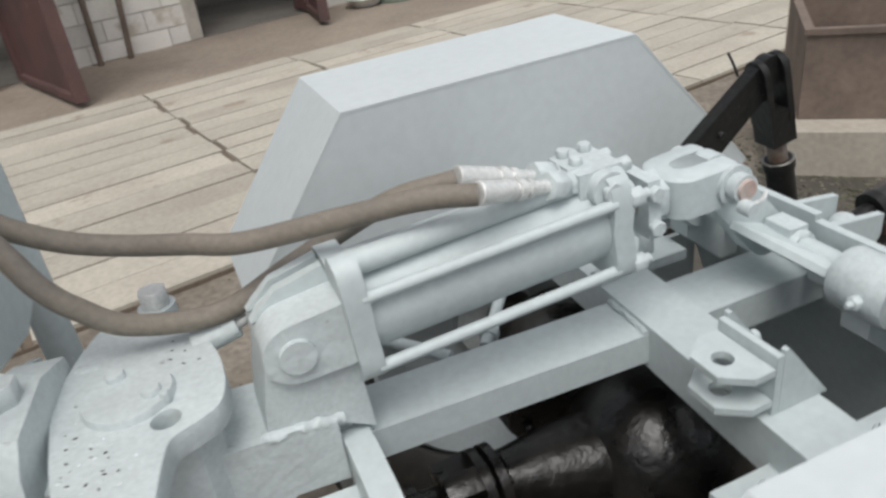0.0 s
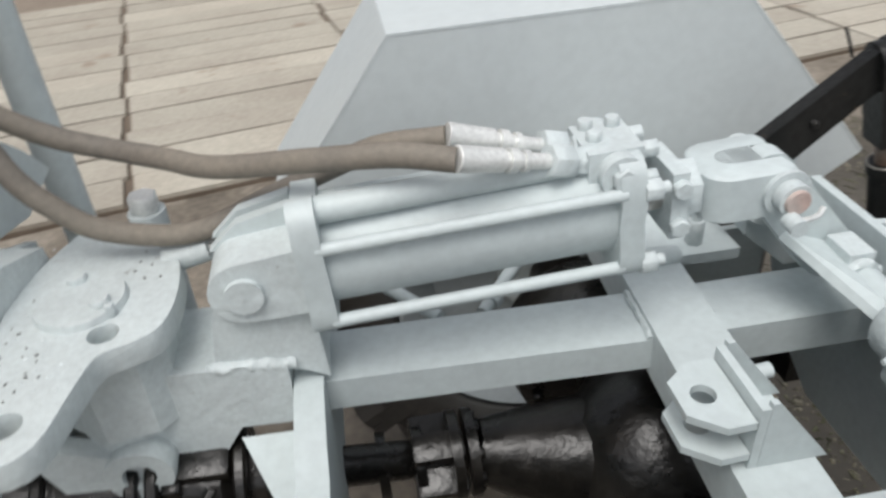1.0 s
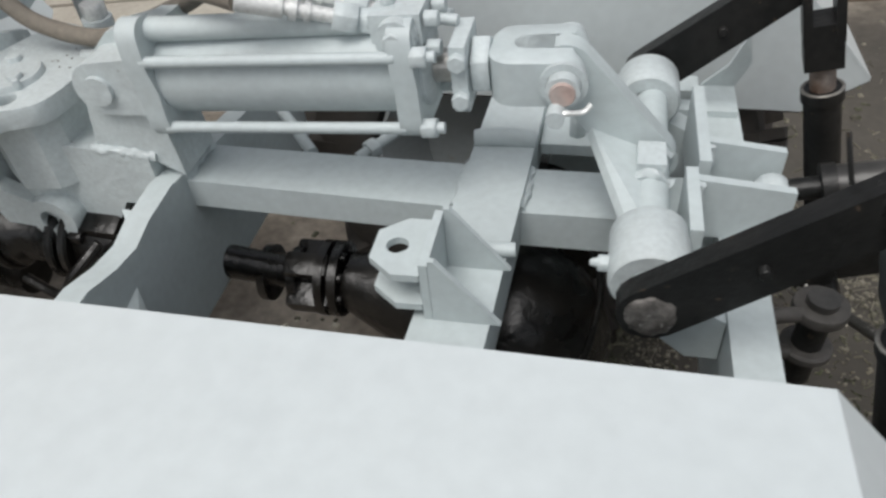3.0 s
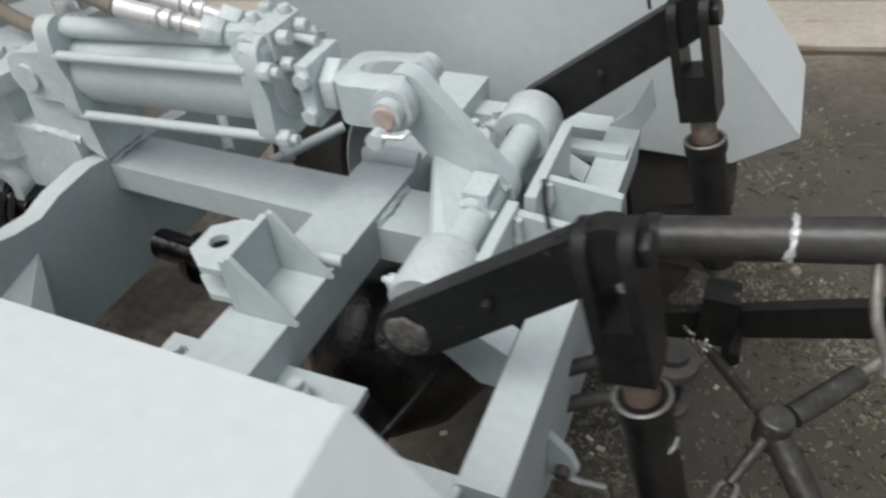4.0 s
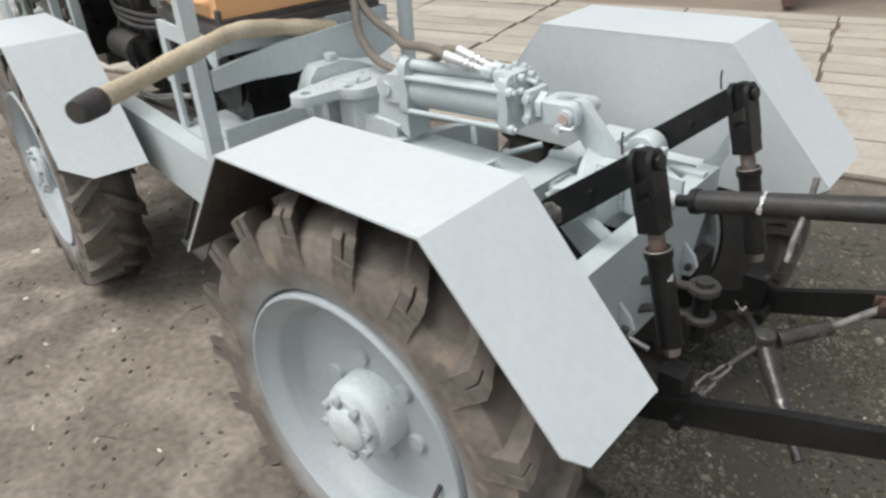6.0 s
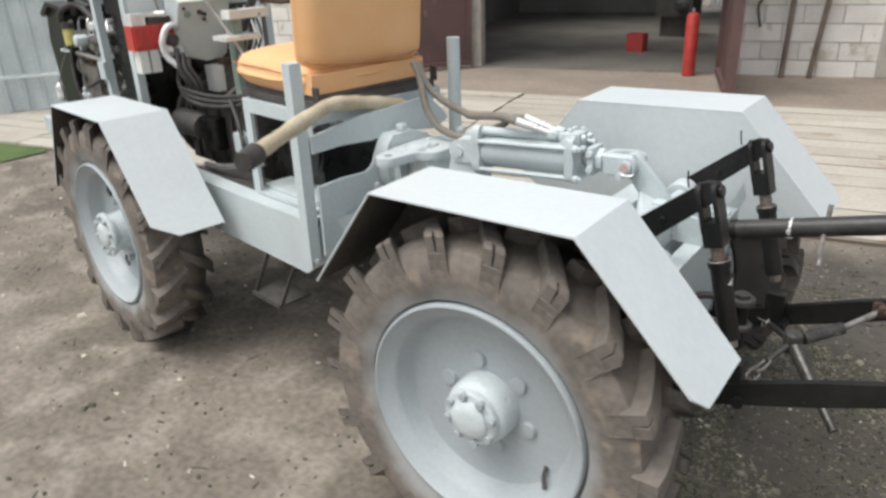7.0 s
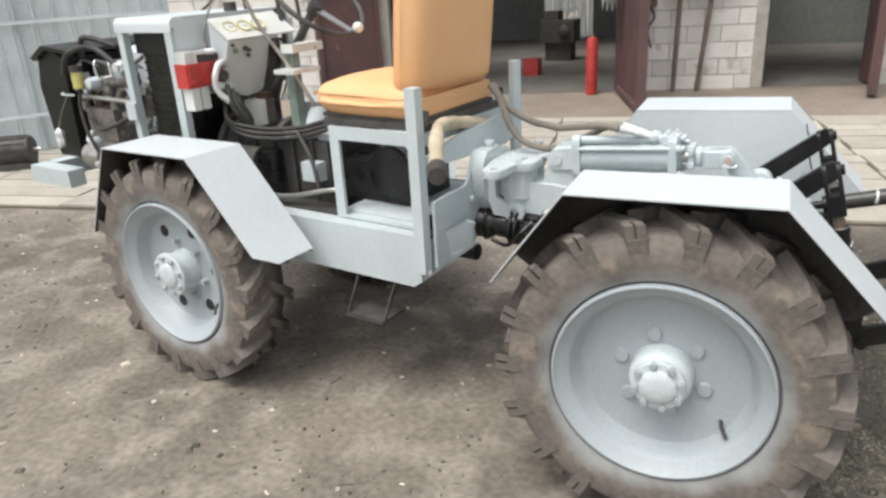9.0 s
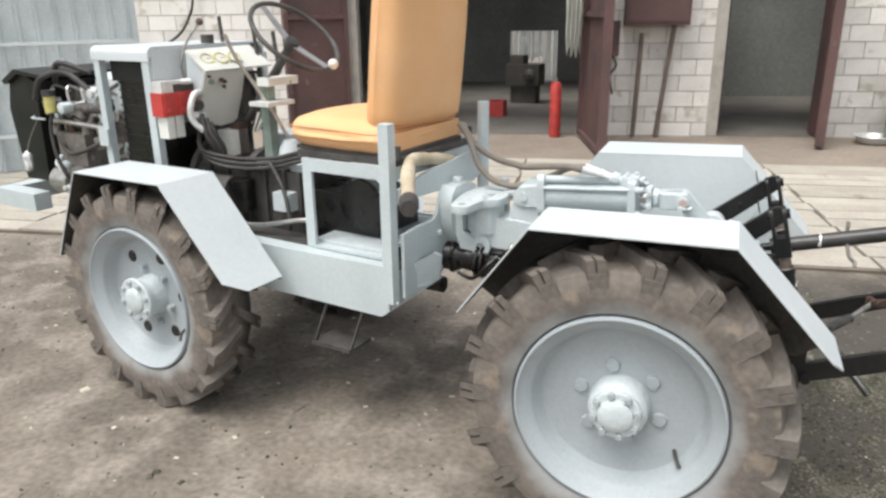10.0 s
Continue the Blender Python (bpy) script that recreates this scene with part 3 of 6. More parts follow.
# ---- rear axle, propeller shaft under the frame
axle = part("rear_axle", rod(B(), (0, -0.47, 0.438), (0, 0.47, 0.438), 0.05, seg=24), OILY, tractor, "oily black rear axle with round differential housing")
bm = lathe(B(), [(0.03, -0.13), (0.07, -0.12), (0.12, -0.06), (0.14, 0.0), (0.12, 0.06), (0.07, 0.12), (0.03, 0.13)], 28, "y", (0.0, 0.03, 0.45), False)
part("differential", bm, OILY, axle)
part("pinion_nose", rod(B(), (-0.07, 0.04, 0.46), (-0.235, 0.05, 0.50), 0.088, 0.040, 24), OILY, axle)
shaft = part("propeller_shaft", rod(B(), (-0.31, 0.05, 0.503), (-0.50, 0.0, 0.582), 0.024), OILY, tractor, "black greasy propeller shaft with universal joints")
for x in (-0.235, -0.255, -0.30, -0.345):
    part("flange_ring", rod(B(), (x, 0.05, 0.50), (x - 0.012, 0.05, 0.50), 0.055 if x > -0.29 else 0.042, seg=20), OILY, shaft)
for a in (0, 90):
    m = Matrix.Translation((-0.28, 0.05, 0.50)) @ Matrix.Rotation(radians(a + 25), 4, "X")
    part("yoke", soften(box(B(), -0.035, 0.03, -0.018, 0.018, -0.052, 0.052, m), 0.008, 2), OILY, shaft)
for i in range(8):
    a = i * math.pi / 4
    p = Vector((-0.243, 0.05 + 0.042 * math.cos(a), 0.50 + 0.042 * math.sin(a)))
    part("flange_bolt", nut(B(), p, p + Vector((0.014, 0, 0)), 0.008), OILY, shaft)
SH = Matrix.Translation((-0.46, 0.0, 0.585)) @ Matrix.Rotation(radians(3), 4, "Y")
bm = lathe(B(), [(0.0, 0.0), (0.034, 0.0), (0.040, -0.012), (0.040, -0.045), (0.050, -0.056), (0.050, -0.12), (0.044, -0.128), (0.044, -0.20), (0.052, -0.21), (0.052, -0.32), (0.0, -0.32)], 32, "x", closed=False)
part("joint_sleeve", rough_up(bm, 0.006, 28, 4.0), OILY, shaft, "greasy black sleeve over the universal joint", SH)
for x, r in ((-0.030, 0.056), (-0.115, 0.062), (-0.135, 0.062), (-0.225, 0.060)):
    part("joint_ring", soften(rod(B(), (x, 0, 0), (x - 0.014, 0, 0), r, seg=28), 0.003), OILY, shaft, m=SH)
for i in range(6):
    a = i * math.pi / 3 + 0.3
    p = Vector((-0.113, 0.050 * math.cos(a), 0.050 * math.sin(a)))
    part("joint_bolt", nut(B(), p, p + Vector((0.018, 0, 0)), 0.010), OILY, shaft, m=SH)
for a in (20, 110):
    m = SH @ Matrix.Translation((-0.075, 0, 0)) @ Matrix.Rotation(radians(a), 4, "X")
    part("yoke", soften(box(B(), -0.035, 0.03, -0.02, 0.02, -0.060, 0.060, m), 0.008, 2), OILY, shaft)
part("grease_hose", tube(B(), [(-0.52, -0.05, 0.63), (-0.55, -0.085, 0.60), (-0.60, -0.075, 0.55), (-0.66, -0.06, 0.56)], 0.007, 8), OILY, shaft)
part("brake_rod", tube(B(), [(-0.12, -0.28, 0.50), (-0.20, -0.12, 0.43), (-0.26, -0.02, 0.42)], 0.007), OILY, axle)
part("brake_pipe", tube(B(), [(0.04, -0.25, 0.50), (0.10, -0.10, 0.53), (0.12, 0.08, 0.52), (0.08, 0.2, 0.5)], 0.005), OILY, axle)
# Drums added at the axle to darken the shaded gap between the beams.
for s in (-1, 1):
    bm = lathe(B(), [(0.03, s * 0.20), (0.10, s * 0.21), (0.135, s * 0.225), (0.14, s * 0.25), (0.14, s * 0.31), (0.132, s * 0.325), (0.05, s * 0.33)], 36, "y", (0.0, 0, 0.438), False)
    part("brake_drum", bm, OILY, axle)
    for k in range(6):
        a = k * math.pi / 3 + 0.3
        part("drum_bolt", nut(B(), (0.112 * math.cos(a), s * 0.215, 0.438 + 0.112 * math.sin(a)), (0.112 * math.cos(a), s * 0.200, 0.438 + 0.112 * math.sin(a)), 0.009), OILY, axle)

# ---- hydraulic cylinder
E0, E1 = Vector((-0.446, CY, 0.838)), Vector((0.064, CY, 0.863))
AX = (E1 - E0).normalized()
CM = Matrix.Translation(E0) @ AX.to_track_quat("X", "Z").to_matrix().to_4x4()     # x along the cylinder from its rear eye
cyl = part("hydraulic_cylinder", lathe(B(), [(0.0, 0.075), (0.047, 0.075), (0.0475, 0.08), (0.0475, 0.345), (0.0, 0.346)], 40, "x", closed=False), PRIMER, tractor, "grey double-acting hydraulic cylinder with tie rods", CM)


def square_flange(x0, x1, h, lobe):
    pts = arc(-h * 0.55, h * 0.80 + lobe, 0.021, 10, 180, 8) + [(-h, h * 0.45), (-h * 0.92, 0), (-h, -h * 0.55)] + arc(-h * 0.72, -h * 0.78, h * 0.26, 180, 270, 4) + arc(h * 0.72, -h * 0.78, h * 0.26, 270, 360, 4) + arc(h * 0.72, h * 0.74, h * 0.26, 0, 90, 4)
    return soften(plate_x(B(), pts, x0, x1), 0.003, 2)


part("rear_cover", square_flange(0.052, 0.076, 0.056, 0.010), PRIMER, cyl, m=CM)
part("front_cover", square_flange(0.344, 0.368, 0.056, 0.0), PRIMER, cyl, m=CM)
for y in (-0.045, 0.045):
    for z in (0.034, -0.046):
        part("tie_rod", rod(B(), (0.07, y - 0.004 * (y < 0), z), (0.35, y - 0.004 * (y < 0), z), 0.0065), PRIMER, cyl, m=CM)
        part("tie_nut", nut(B(), (0.366, y - 0.003 * (y < 0), z), (0.382, y - 0.003 * (y < 0), z), 0.0115), CAST, cyl, m=CM)
        part("stud_end", rod(B(), (0.38, y - 0.003 * (y < 0), z), (0.390, y - 0.003 * (y < 0), z), 0.006), CAST, cyl, m=CM)
part("oil_pipe", rod(B(), (0.06, -0.022, 0.058), (0.345, -0.012, 0.056), 0.0130), PRIMER, cyl, m=CM)
# rear eye block, its pin, and the saddle below
bm = plate_y(B(), arc(0.0, 0.0, 0.032, 90, 270, 12) + [(0.056, -0.033), (0.056, 0.036)], -0.046, 0.046)
part("eye_block", soften(bm, 0.009, 3), CAST, cyl, m=CM)
part("eye_pin", rod(B(), (0.0, -0.052, 0.0), (0.0, 0.056, 0.0), 0.0175, seg=24), CAST, cyl, m=CM)
for y in (-0.008, 0.016):
    part("ear", soften(plate_y(B(), [(-0.03, 0.02), (0.0, 0.045), (0.05, 0.055), (0.055, 0.03)], y + 0.01, y + 0.022), 0.002), PRIMER, cyl, m=CM)
saddle = part("cylinder_saddle", soften(plate_y(B(), [(-0.475, 0.838), (-0.393, 0.838), (-0.386, 0.716), (-0.43, 0.742), (-0.494, 0.742), (-0.486, 0.79)], -0.006, 0.070), 0.005, 3), CAST, tractor, "welded saddle plates that carry the cylinder")
# piston rod, lock nut, spring clip and fork end
part("piston_rod", rod(B(), (0.365, 0, 0), (0.44, 0, 0), 0.0175, seg=24), STEEL, cyl, "bright piston rod", CM)
bm = lathe(B(), [(0.0, 0.362), (0.040, 0.362), (0.040, 0.372), (0.030, 0.376), (0.0, 0.377)], 28, "x", closed=False)
part("gland", bm, CAST, cyl, m=CM)
part("lock_nut", nut(B(), (0.418, 0, 0), (0.436, 0, 0), 0.031), CAST, cyl, m=CM)
part("stop_collar", soften(box(B(), 0.400, 0.416, -0.036, 0.03, -0.034, 0.037), 0.004, 2), CAST, cyl, m=CM)
part("collar_bolt", nut(B(), (0.408, -0.044, -0.02), (0.408, -0.034, -0.02), 0.010), CAST, cyl, m=CM)
part("collar_bolt", nut(B(), (0.408, -0.044, 0.022), (0.408, -0.034, 0.022), 0.010), CAST, cyl, m=CM)
part("stop_rod", rod(B(), (0.37, 0.016, 0.046), (0.402, 0.012, 0.042), 0.006), CAST, cyl, m=CM)
half = arc(0.462, 0.014, 0.026, 180, 90, 6) + [(0.49, 0.0405), (0.512, 0.0405)] + arc(0.520, 0.0275, 0.013, 90, -90, 8) + [(0.50, 0.0145)] + arc(0.474, 0.0, 0.0145, 90, 180, 6)
ring = [(x, y) for x, y in half] + [(x, -y) for x, y in half[-2::-1]]
bm = B()
levels = [-0.028, -0.025, -0.018, -0.01, 0.0, 0.008, 0.015, 0.021, 0.024]
rows = []
for z in levels:
    k = math.sqrt(max(0.0, 1 - ((z + 0.002) / 0.030) ** 2))
    inset = 0.004 if z > 0.022 or z < -0.026 else 0.0
    row = []
    for x, y in ring:
        out = abs(y) > 0.016
        xx = 0.505 + (x - 0.505) * k if x > 0.505 else x + (inset if x < 0.45 else 0)
        yy = y - math.copysign(inset, y) if out and x > 0.445 else y
        row.append(bm.verts.new((xx, yy, z)))
    rows.append(row)
for a, b in zip(rows, rows[1:]):
    for i in range(len(ring)):
        bm.faces.new((a[i], a[(i + 1) % len(ring)], b[(i + 1) % len(ring)], b[i]))
bm.faces.new(rows[0])
bm.faces.new(rows[-1][::-1])
bmesh.ops.triangulate(bm, faces=[f for f in bm.faces if len(f.verts) > 4])
fork = part("fork_end", bm, PRIMER, cyl, m=CM)
pin = part("fork_pin", rod(B(), (0.511, -0.060, 0), (0.511, 0.056, 0), 0.0165, seg=24), CAST, cyl, m=CM)
part("pin_end", lathe(B(), [(0, -0.0640), (0.0115, -0.0640), (0.0125, -0.062), (0.0125, -0.055)], 24, "y", (0.511, 0, 0), False), PIN, cyl, "copper-red worn end of the pin", CM)
part("washer", lathe(B(), [(0.017, -0.0405), (0.0235, -0.0405), (0.0235, -0.046), (0.017, -0.046)], 24, "y", (0.511, 0, 0)), CAST, cyl, m=CM)
part("split_pin", tube(B(), [(0.50, -0.066, -0.022), (0.511, -0.072, -0.014), (0.53, -0.066, -0.016), (0.538, -0.062, -0.010)], 0.0028, 6), ZINC, cyl, m=CM)
part("split_pin", rod(B(), (0.505, -0.062, -0.017), (0.505, -0.080, -0.017), 0.009), CAST, cyl, m=CM)
# valve block with its two ports
part("valve_block", soften(box(B(), 0.322, 0.374, -0.028, 0.034, 0.036, 0.068), 0.013, 4), CAST, cyl, m=CM)
part("valve_boss", rod(B(), (0.35, -0.042, 0.047), (0.35, 0.046, 0.047), 0.0205, seg=24), CAST, cyl, m=CM)
part("banjo_nut", nut(B(), (0.35, -0.050, 0.047), (0.35, -0.042, 0.047), 0.012), CAST, cyl, m=CM)
for x, y in ((0.336, 0.0), (0.336, 0.026), (0.362, 0.024)):
    part("cap_bolt", nut(B(), (x, y, 0.066), (x, y, 0.077), 0.0078), CAST, cyl, m=CM)
for y, z in ((-0.02, 0.03), (0.02, 0.056), (-0.016, 0.058), (0.036, 0.036)):
    part("cover_bolt", nut(B(), (0.376, y, z), (0.390, y, z), 0.009), CAST, cyl, m=CM)
# two hoses with crimped ferrules
for k, (fer, pts) in enumerate((
        (Vector((-0.245, -0.016, 0.944)), [(-0.250, -0.012, 0.948), (-0.30, 0.003, 0.952), (-0.37, 0.033, 0.942), (-0.46, 0.078, 0.925), (-0.51, 0.108, 0.926), (-0.562, 0.140, 0.927), (-0.608, 0.145, 0.942), (-0.640, 0.146, 0.960), (-0.668, 0.145, 0.983), (-0.70, 0.155, 1.018), (-0.725, 0.18, 1.045)]),
        (Vector((-0.245, 0.030, 0.944)), [(-0.250, 0.036, 0.946), (-0.31, 0.055, 0.936), (-0.36, 0.085, 0.905), (-0.42, 0.098, 0.876), (-0.50, 0.090, 0.852), (-0.582, 0.094, 0.866), (-0.622, 0.096, 0.899), (-0.644, 0.100, 0.927), (-0.658, 0.108, 0.955), (-0.675, 0.122, 0.985), (-0.70, 0.14, 1.02), (-0.73, 0.155, 1.05)]))):
    h = part("hydraulic_hose", tube(B(), [Vector(p) + Vector((0, -0.004, -0.004)) for p in pts], 0.0112, 14, 10), HOSE, tractor, "dusty brown rubber hydraulic hose with crimped end")
    end = CM @ Vector((0.324, -0.012 + 0.026 * k, 0.053))
    d = (end - fer).normalized()
    part("ferrule", soften(rod(B(), fer - d * 0.006, fer + d * 0.040, 0.0122, 0.0108, 20), 0.001), ZINC, h, "bright crimped ferrule")
    for a, b, r in ((0.045, 0.053, 0.0112), (0.060, 0.066, 0.010)):
        part("crimp_ring", rod(B(), fer + d * a, fer + d * b, r), ZINC, h)
    part("stem", rod(B(), fer + d * 0.04, end, 0.0075), ZINC, h)
    part("swivel_nut", nut(B(), fer + d * 0.088, fer + d * 0.112, 0.0165), CAST, h)
    part("adaptor", nut(B(), fer + d * 0.118, fer + d * 0.136, 0.0135), CAST, h)

# ---- rocker shaft with crank plate and lift arms
SX, SZ = 0.155, 0.757
rock = part("rocker_shaft", rod(B(), (SX, -0.17, SZ), (SX + 0.004, 0.19, SZ + 0.002), 0.0185, seg=24), PRIMER, tractor, "grey rocker shaft that carries the lift arms")
for y0, y1 in ((-0.168, -0.098), (0.132, 0.188)):
    bm = lathe(B(), [(0.019, y0), (0.034, y0), (0.037, y0 + 0.004), (0.037, y1 - 0.004), (0.034, y1), (0.019, y1)], 32, "y", (SX, 0, SZ))
    part("bearing_boss", bm, CAST, rock)
    part("bearing_foot", soften(plate_y(B(), [(SX - 0.02, SZ - 0.025), (SX + 0.02, SZ - 0.025), (0.2305, 0.700), (0.2305, 0.648), (0.20, 0.648), (SX - 0.02, 0.705)], (y0 + y1) / 2 - 0.018, (y0 + y1) / 2 + 0.018), 0.002), PRIMER, rock)
    part("grease_nipple", nut(B(), (SX - 0.034, (y0 + y1) / 2 - 0.01, SZ), (SX - 0.046, (y0 + y1) / 2 - 0.01, SZ), 0.0085), CAST, rock)
    part("nipple_tip", rod(B(), (SX - 0.046, (y0 + y1) / 2 - 0.01, SZ), (SX - 0.053, (y0 + y1) / 2 - 0.01, SZ), 0.005, 0.003, 10), CAST, rock)
for x, y, z in ((0.075, 0.155, 0.715), (0.10, 0.20, 0.715)):
    part("bearing_bolt", nut(B(), (x, y, z - 0.02), (x, y, z + 0.014), 0.011), CAST, rock)
    part("bearing_stud", rod(B(), (x, y, z + 0.014), (x, y, z + 0.034), 0.0065), CAST, rock)
part("bearing_bed", soften(box(B(), 0.031, 0.125, 0.13, 0.235, 0.68, 0.695), 0.003), PRIMER, rock)
top = arc(0.064, 0.863, 0.026, 40, 225, 12) + [(0.072, 0.812), (0.128, 0.742)] + arc(SX, SZ, 0.029, 210, 400, 10)
part("crank_plate", soften(plate_y(B(), top, 0.017, 0.041), 0.003, 2), PRIMER, rock)
part("crank_brace", soften(slabpoly(B(), [(0.094, 0.0165, 0.796), (0.134, -0.094, 0.766), (0.150, -0.094, 0.768), (0.152, 0.0165, 0.774)], (-0.005, 0.0, -0.008)), 0.002), PRIMER, rock)
part("clamp_lug", soften(box(B(), SX - 0.014, SX + 0.014, -0.028, 0.012, SZ + 0.012, SZ + 0.030), 0.005, 2), CAST, rock)
for y in (-0.03, 0.014, 0.046):
    weld_bead("weld", [(SX - 0.024, y, SZ + 0.006), (SX, y - 0.003, SZ + 0.022), (SX + 0.02, y, SZ + 0.010)], 0.0055, rock)
for p, q in (((-0.345, 0.185, 0.700), (-0.262, 0.090, 0.690)), ((-0.135, 0.195, 0.690), (-0.208, 0.108, 0.672))):
    br = part("brace_rod", rod(B(), p, q, 0.008), PRIMER, frame_part)
p, q = Vector((-0.135, 0.195, 0.690)), Vector((-0.208, 0.108, 0.672))
part("brace_nut", nut(B(), p.lerp(q, 0.72), p.lerp(q, 0.85), 0.014), CAST, frame_part)


def lift_arm(s):
    y = -0.192 if s < 0 else 0.205
    tip = Vector((0.322, 0, 0.894))
    base = Vector((SX, 0, SZ))
    d = (tip - base).normalized()
    n = Vector((-d.z, 0, d.x))
    pts = []
    for c, r, a0 in ((base, 0.029, 1), (tip, 0.0235, -1)):
        for i in range(9):
            a = math.pi * (i / 8 - 0.5)
            pts.append(c + r * (-a0 * math.cos(a) * d + a0 * -math.sin(a) * n))
    arm = part("lift_arm", soften(slabpoly(B(), [(p.x, y - 0.0105, p.z) for p in pts], (0, 0.021, 0)), 0.003, 2), BLACK, tractor, "worn black lift arm on the rocker shaft")
    bm = lathe(B(), [(0.0, s * 0.005), (0.006, s * 0.005), (0.012, s * 0.0045), (0.017, s * 0.004), (0.021, s * 0.0025), (0.023, -s * 0.001)], 22, "y", closed=False)
    rough_up(bm, 0.0035, 120)
    part("shaft_end", bm, SCALE, arm, "bare welded end of the shaft", Matrix.Translation((SX, y + s * 0.0105, SZ)))
    part("arm_bolt", nut(B(), base + d * 0.10 + Vector((0, y - 0.018, 0)), base + d * 0.10 + Vector((0, y + 0.018, 0)), 0.006), BLACK, arm)
    low = Vector((0.418, s * 0.197, 0.51))
    top = tip + Vector((0, y, 0))
    dd = (low - top).normalized()
    side = Vector((0, 1, 0))
    fm = Matrix.Translation(top) @ dd.to_track_quat("-Z", "Y").to_matrix().to_4x4()
    rodthing = part("lift_rod", rod(B(), top + dd * 0.155, top + dd * 0.335, 0.0215, seg=24), BLACK, tractor, "black adjustable lift rod with forked head")
    for k in (-1, 1):
        bm = slabpoly(B(), [(x, k * 0.0165 - 0.005, z) for x, z in arc(0, 0, 0.0225, 0, 180, 8) + [(-0.0225, -0.085), (0.0225, -0.085)]], (0, 0.010, 0))
        part("fork_cheek", soften(bm, 0.003), BLACK, rodthing, m=fm)
    part("fork_block", soften(box(B(), -0.0215, 0.0215, -0.0208, 0.0208, -0.118, -0.062), 0.012, 4), BLACK, rodthing, m=fm)
    part("fork_bolt", nut(B(), (0, -0.030, 0), (0, -0.0216, 0), 0.0145), BLACK, rodthing, m=fm)
    part("fork_bolt", nut(B(), (0, 0.0216, 0), (0, 0.030, 0), 0.0145), BLACK, rodthing, m=fm)
    part("split_pin", tube(B(), [(-0.005, -0.045, 0.01), (-0.01, -0.046, 0.03), (-0.018, -0.046, 0.045)], 0.002, 6), BLACK, rodthing, m=fm)
    part("thread", rod(B(), top + dd * 0.11, top + dd * 0.16, 0.0145, seg=18), SPINDLE, rodthing, "rusty threaded spindle")
    part("collar", rod(B(), top + dd * 0.152, top + dd * 0.166, 0.0245, seg=24), BLACK, rodthing)
    part("worn_rim", tube(B(), [top + dd * 0.152 + 0.0225 * (math.cos(k * math.pi / 8) * dd.orthogonal().normalized() + math.sin(k * math.pi / 8) * dd.cross(dd.orthogonal()).normalized()) for k in range(17)], 0.0022, 6, 2), SLIVER, rodthing, "bare worn rim of the sleeve")
    if s < 0:
        c, nrm, u = top + dd * 0.199 + Vector((0.92, -0.40, 0)) * 0.0218, Vector((0.92, -0.40, 0)), Vector((0.40, 0.92, 0))
        part("torn_label", slabpoly(B(), [c - u * 0.007, c + u * 0.006 - Vector((0, 0, 0.005)), c + u * 0.004 + Vector((0, 0, 0.013))], nrm * 0.0008), ZINC, rodthing, "scrap of torn white label")
    part("lower_eye", soften(rod(B(), top + dd * 0.330, top + dd * 0.356, 0.017, 0.014, 16), 0.002), STEEL, rodthing, "bare metal neck at the lower eye")
    foot = soften(box(B(), 0.396, 0.442, s * 0.197 - 0.023, s * 0.197 + 0.023, 0.435, 0.520), 0.006, 2)
    part("lower_fork", foot, BLACK, rodthing)
    part("lower_pin", rod(B(), (0.445, s * 0.197 - 0.045, 0.437), (0.445, s * 0.197 + 0.045, 0.437), 0.013), BLACK, rodthing)
    yl = s * 0.215
    rise = lambda x: 0.452 + 0.35 * (x - 0.445)
    line = [(x, rise(x) + h) for x, h in ((0.20, 0.024), (0.60, 0.030), (0.72, 0.026), (1.15, 0.022))] + [(x, rise(x) - h) for x, h in ((1.15, 0.022), (0.72, 0.026), (0.60, 0.030), (0.20, 0.024))]
    bm = slabpoly(B(), [(x, yl - 0.009, z) for x, z in line], (0, 0.018, 0))
    link = part("lower_link", soften(bm, 0.003, 2), BLACK, tractor, "black flat-bar lower hitch link")
    part("link_ball", lathe(B(), [(0.0, yl - 0.02), (0.028, yl - 0.02), (0.033, yl), (0.028, yl + 0.02), (0.0, yl + 0.02)], 20, "y", (1.17, 0, rise(1.17)), False), BLACK, link)
    part("front_eye", rod(B(), (0.21, yl - 0.03, rise(0.21)), (0.21, yl + 0.03, rise(0.21)), 0.034, seg=20), BLACK, link)
    return arm


lift_arm(-1)
lift_arm(1)

# ---- top link bracket and top link
brk = part("top_link_bracket", soften(box(B(), 0.202, 0.214, -0.009, 0.137, 0.701, 0.781), 0.002), PRIMER, tractor, "welded plate bracket for the top link")
for y, x0 in ((0.036, 0.2145), (-0.032, 0.2005)):
    part("bracket_plate", soften(plate_y(B(), [(x0, 0.701), (x0, 0.774), (0.294, 0.764), (0.294, 0.735), (0.274, 0.701)], y, y + 0.010), 0.002), PRIMER, brk)
part("near_plate", soften(box(B(), 0.188, 0.200, -0.116, -0.020, 0.701, 0.781), 0.002), PRIMER, brk)
weld_bead("weld", [(0.217, 0.033, 0.772), (0.217, 0.031, 0.735), (0.217, 0.033, 0.705)], 0.005, brk)
weld_bead("weld", [(0.203, -0.035, 0.772), (0.203, -0.037, 0.735), (0.203, -0.035, 0.705)], 0.005, brk)
part("far_plate", soften(plate_z(B(), [(0.13, 0.20), (0.27, 0.20), (0.27, 0.225), (0.13, 0.225)], 0.7005, 0.709), 0.001), PRIMER, brk)
part("edge_plate", soften(plate_y(B(), [(0.232, 0.701), (0.274, 0.701), (0.29, 0.735), (0.28, 0.775), (0.262, 0.73)], 0.278, 0.284), 0.001), PRIMER, brk)
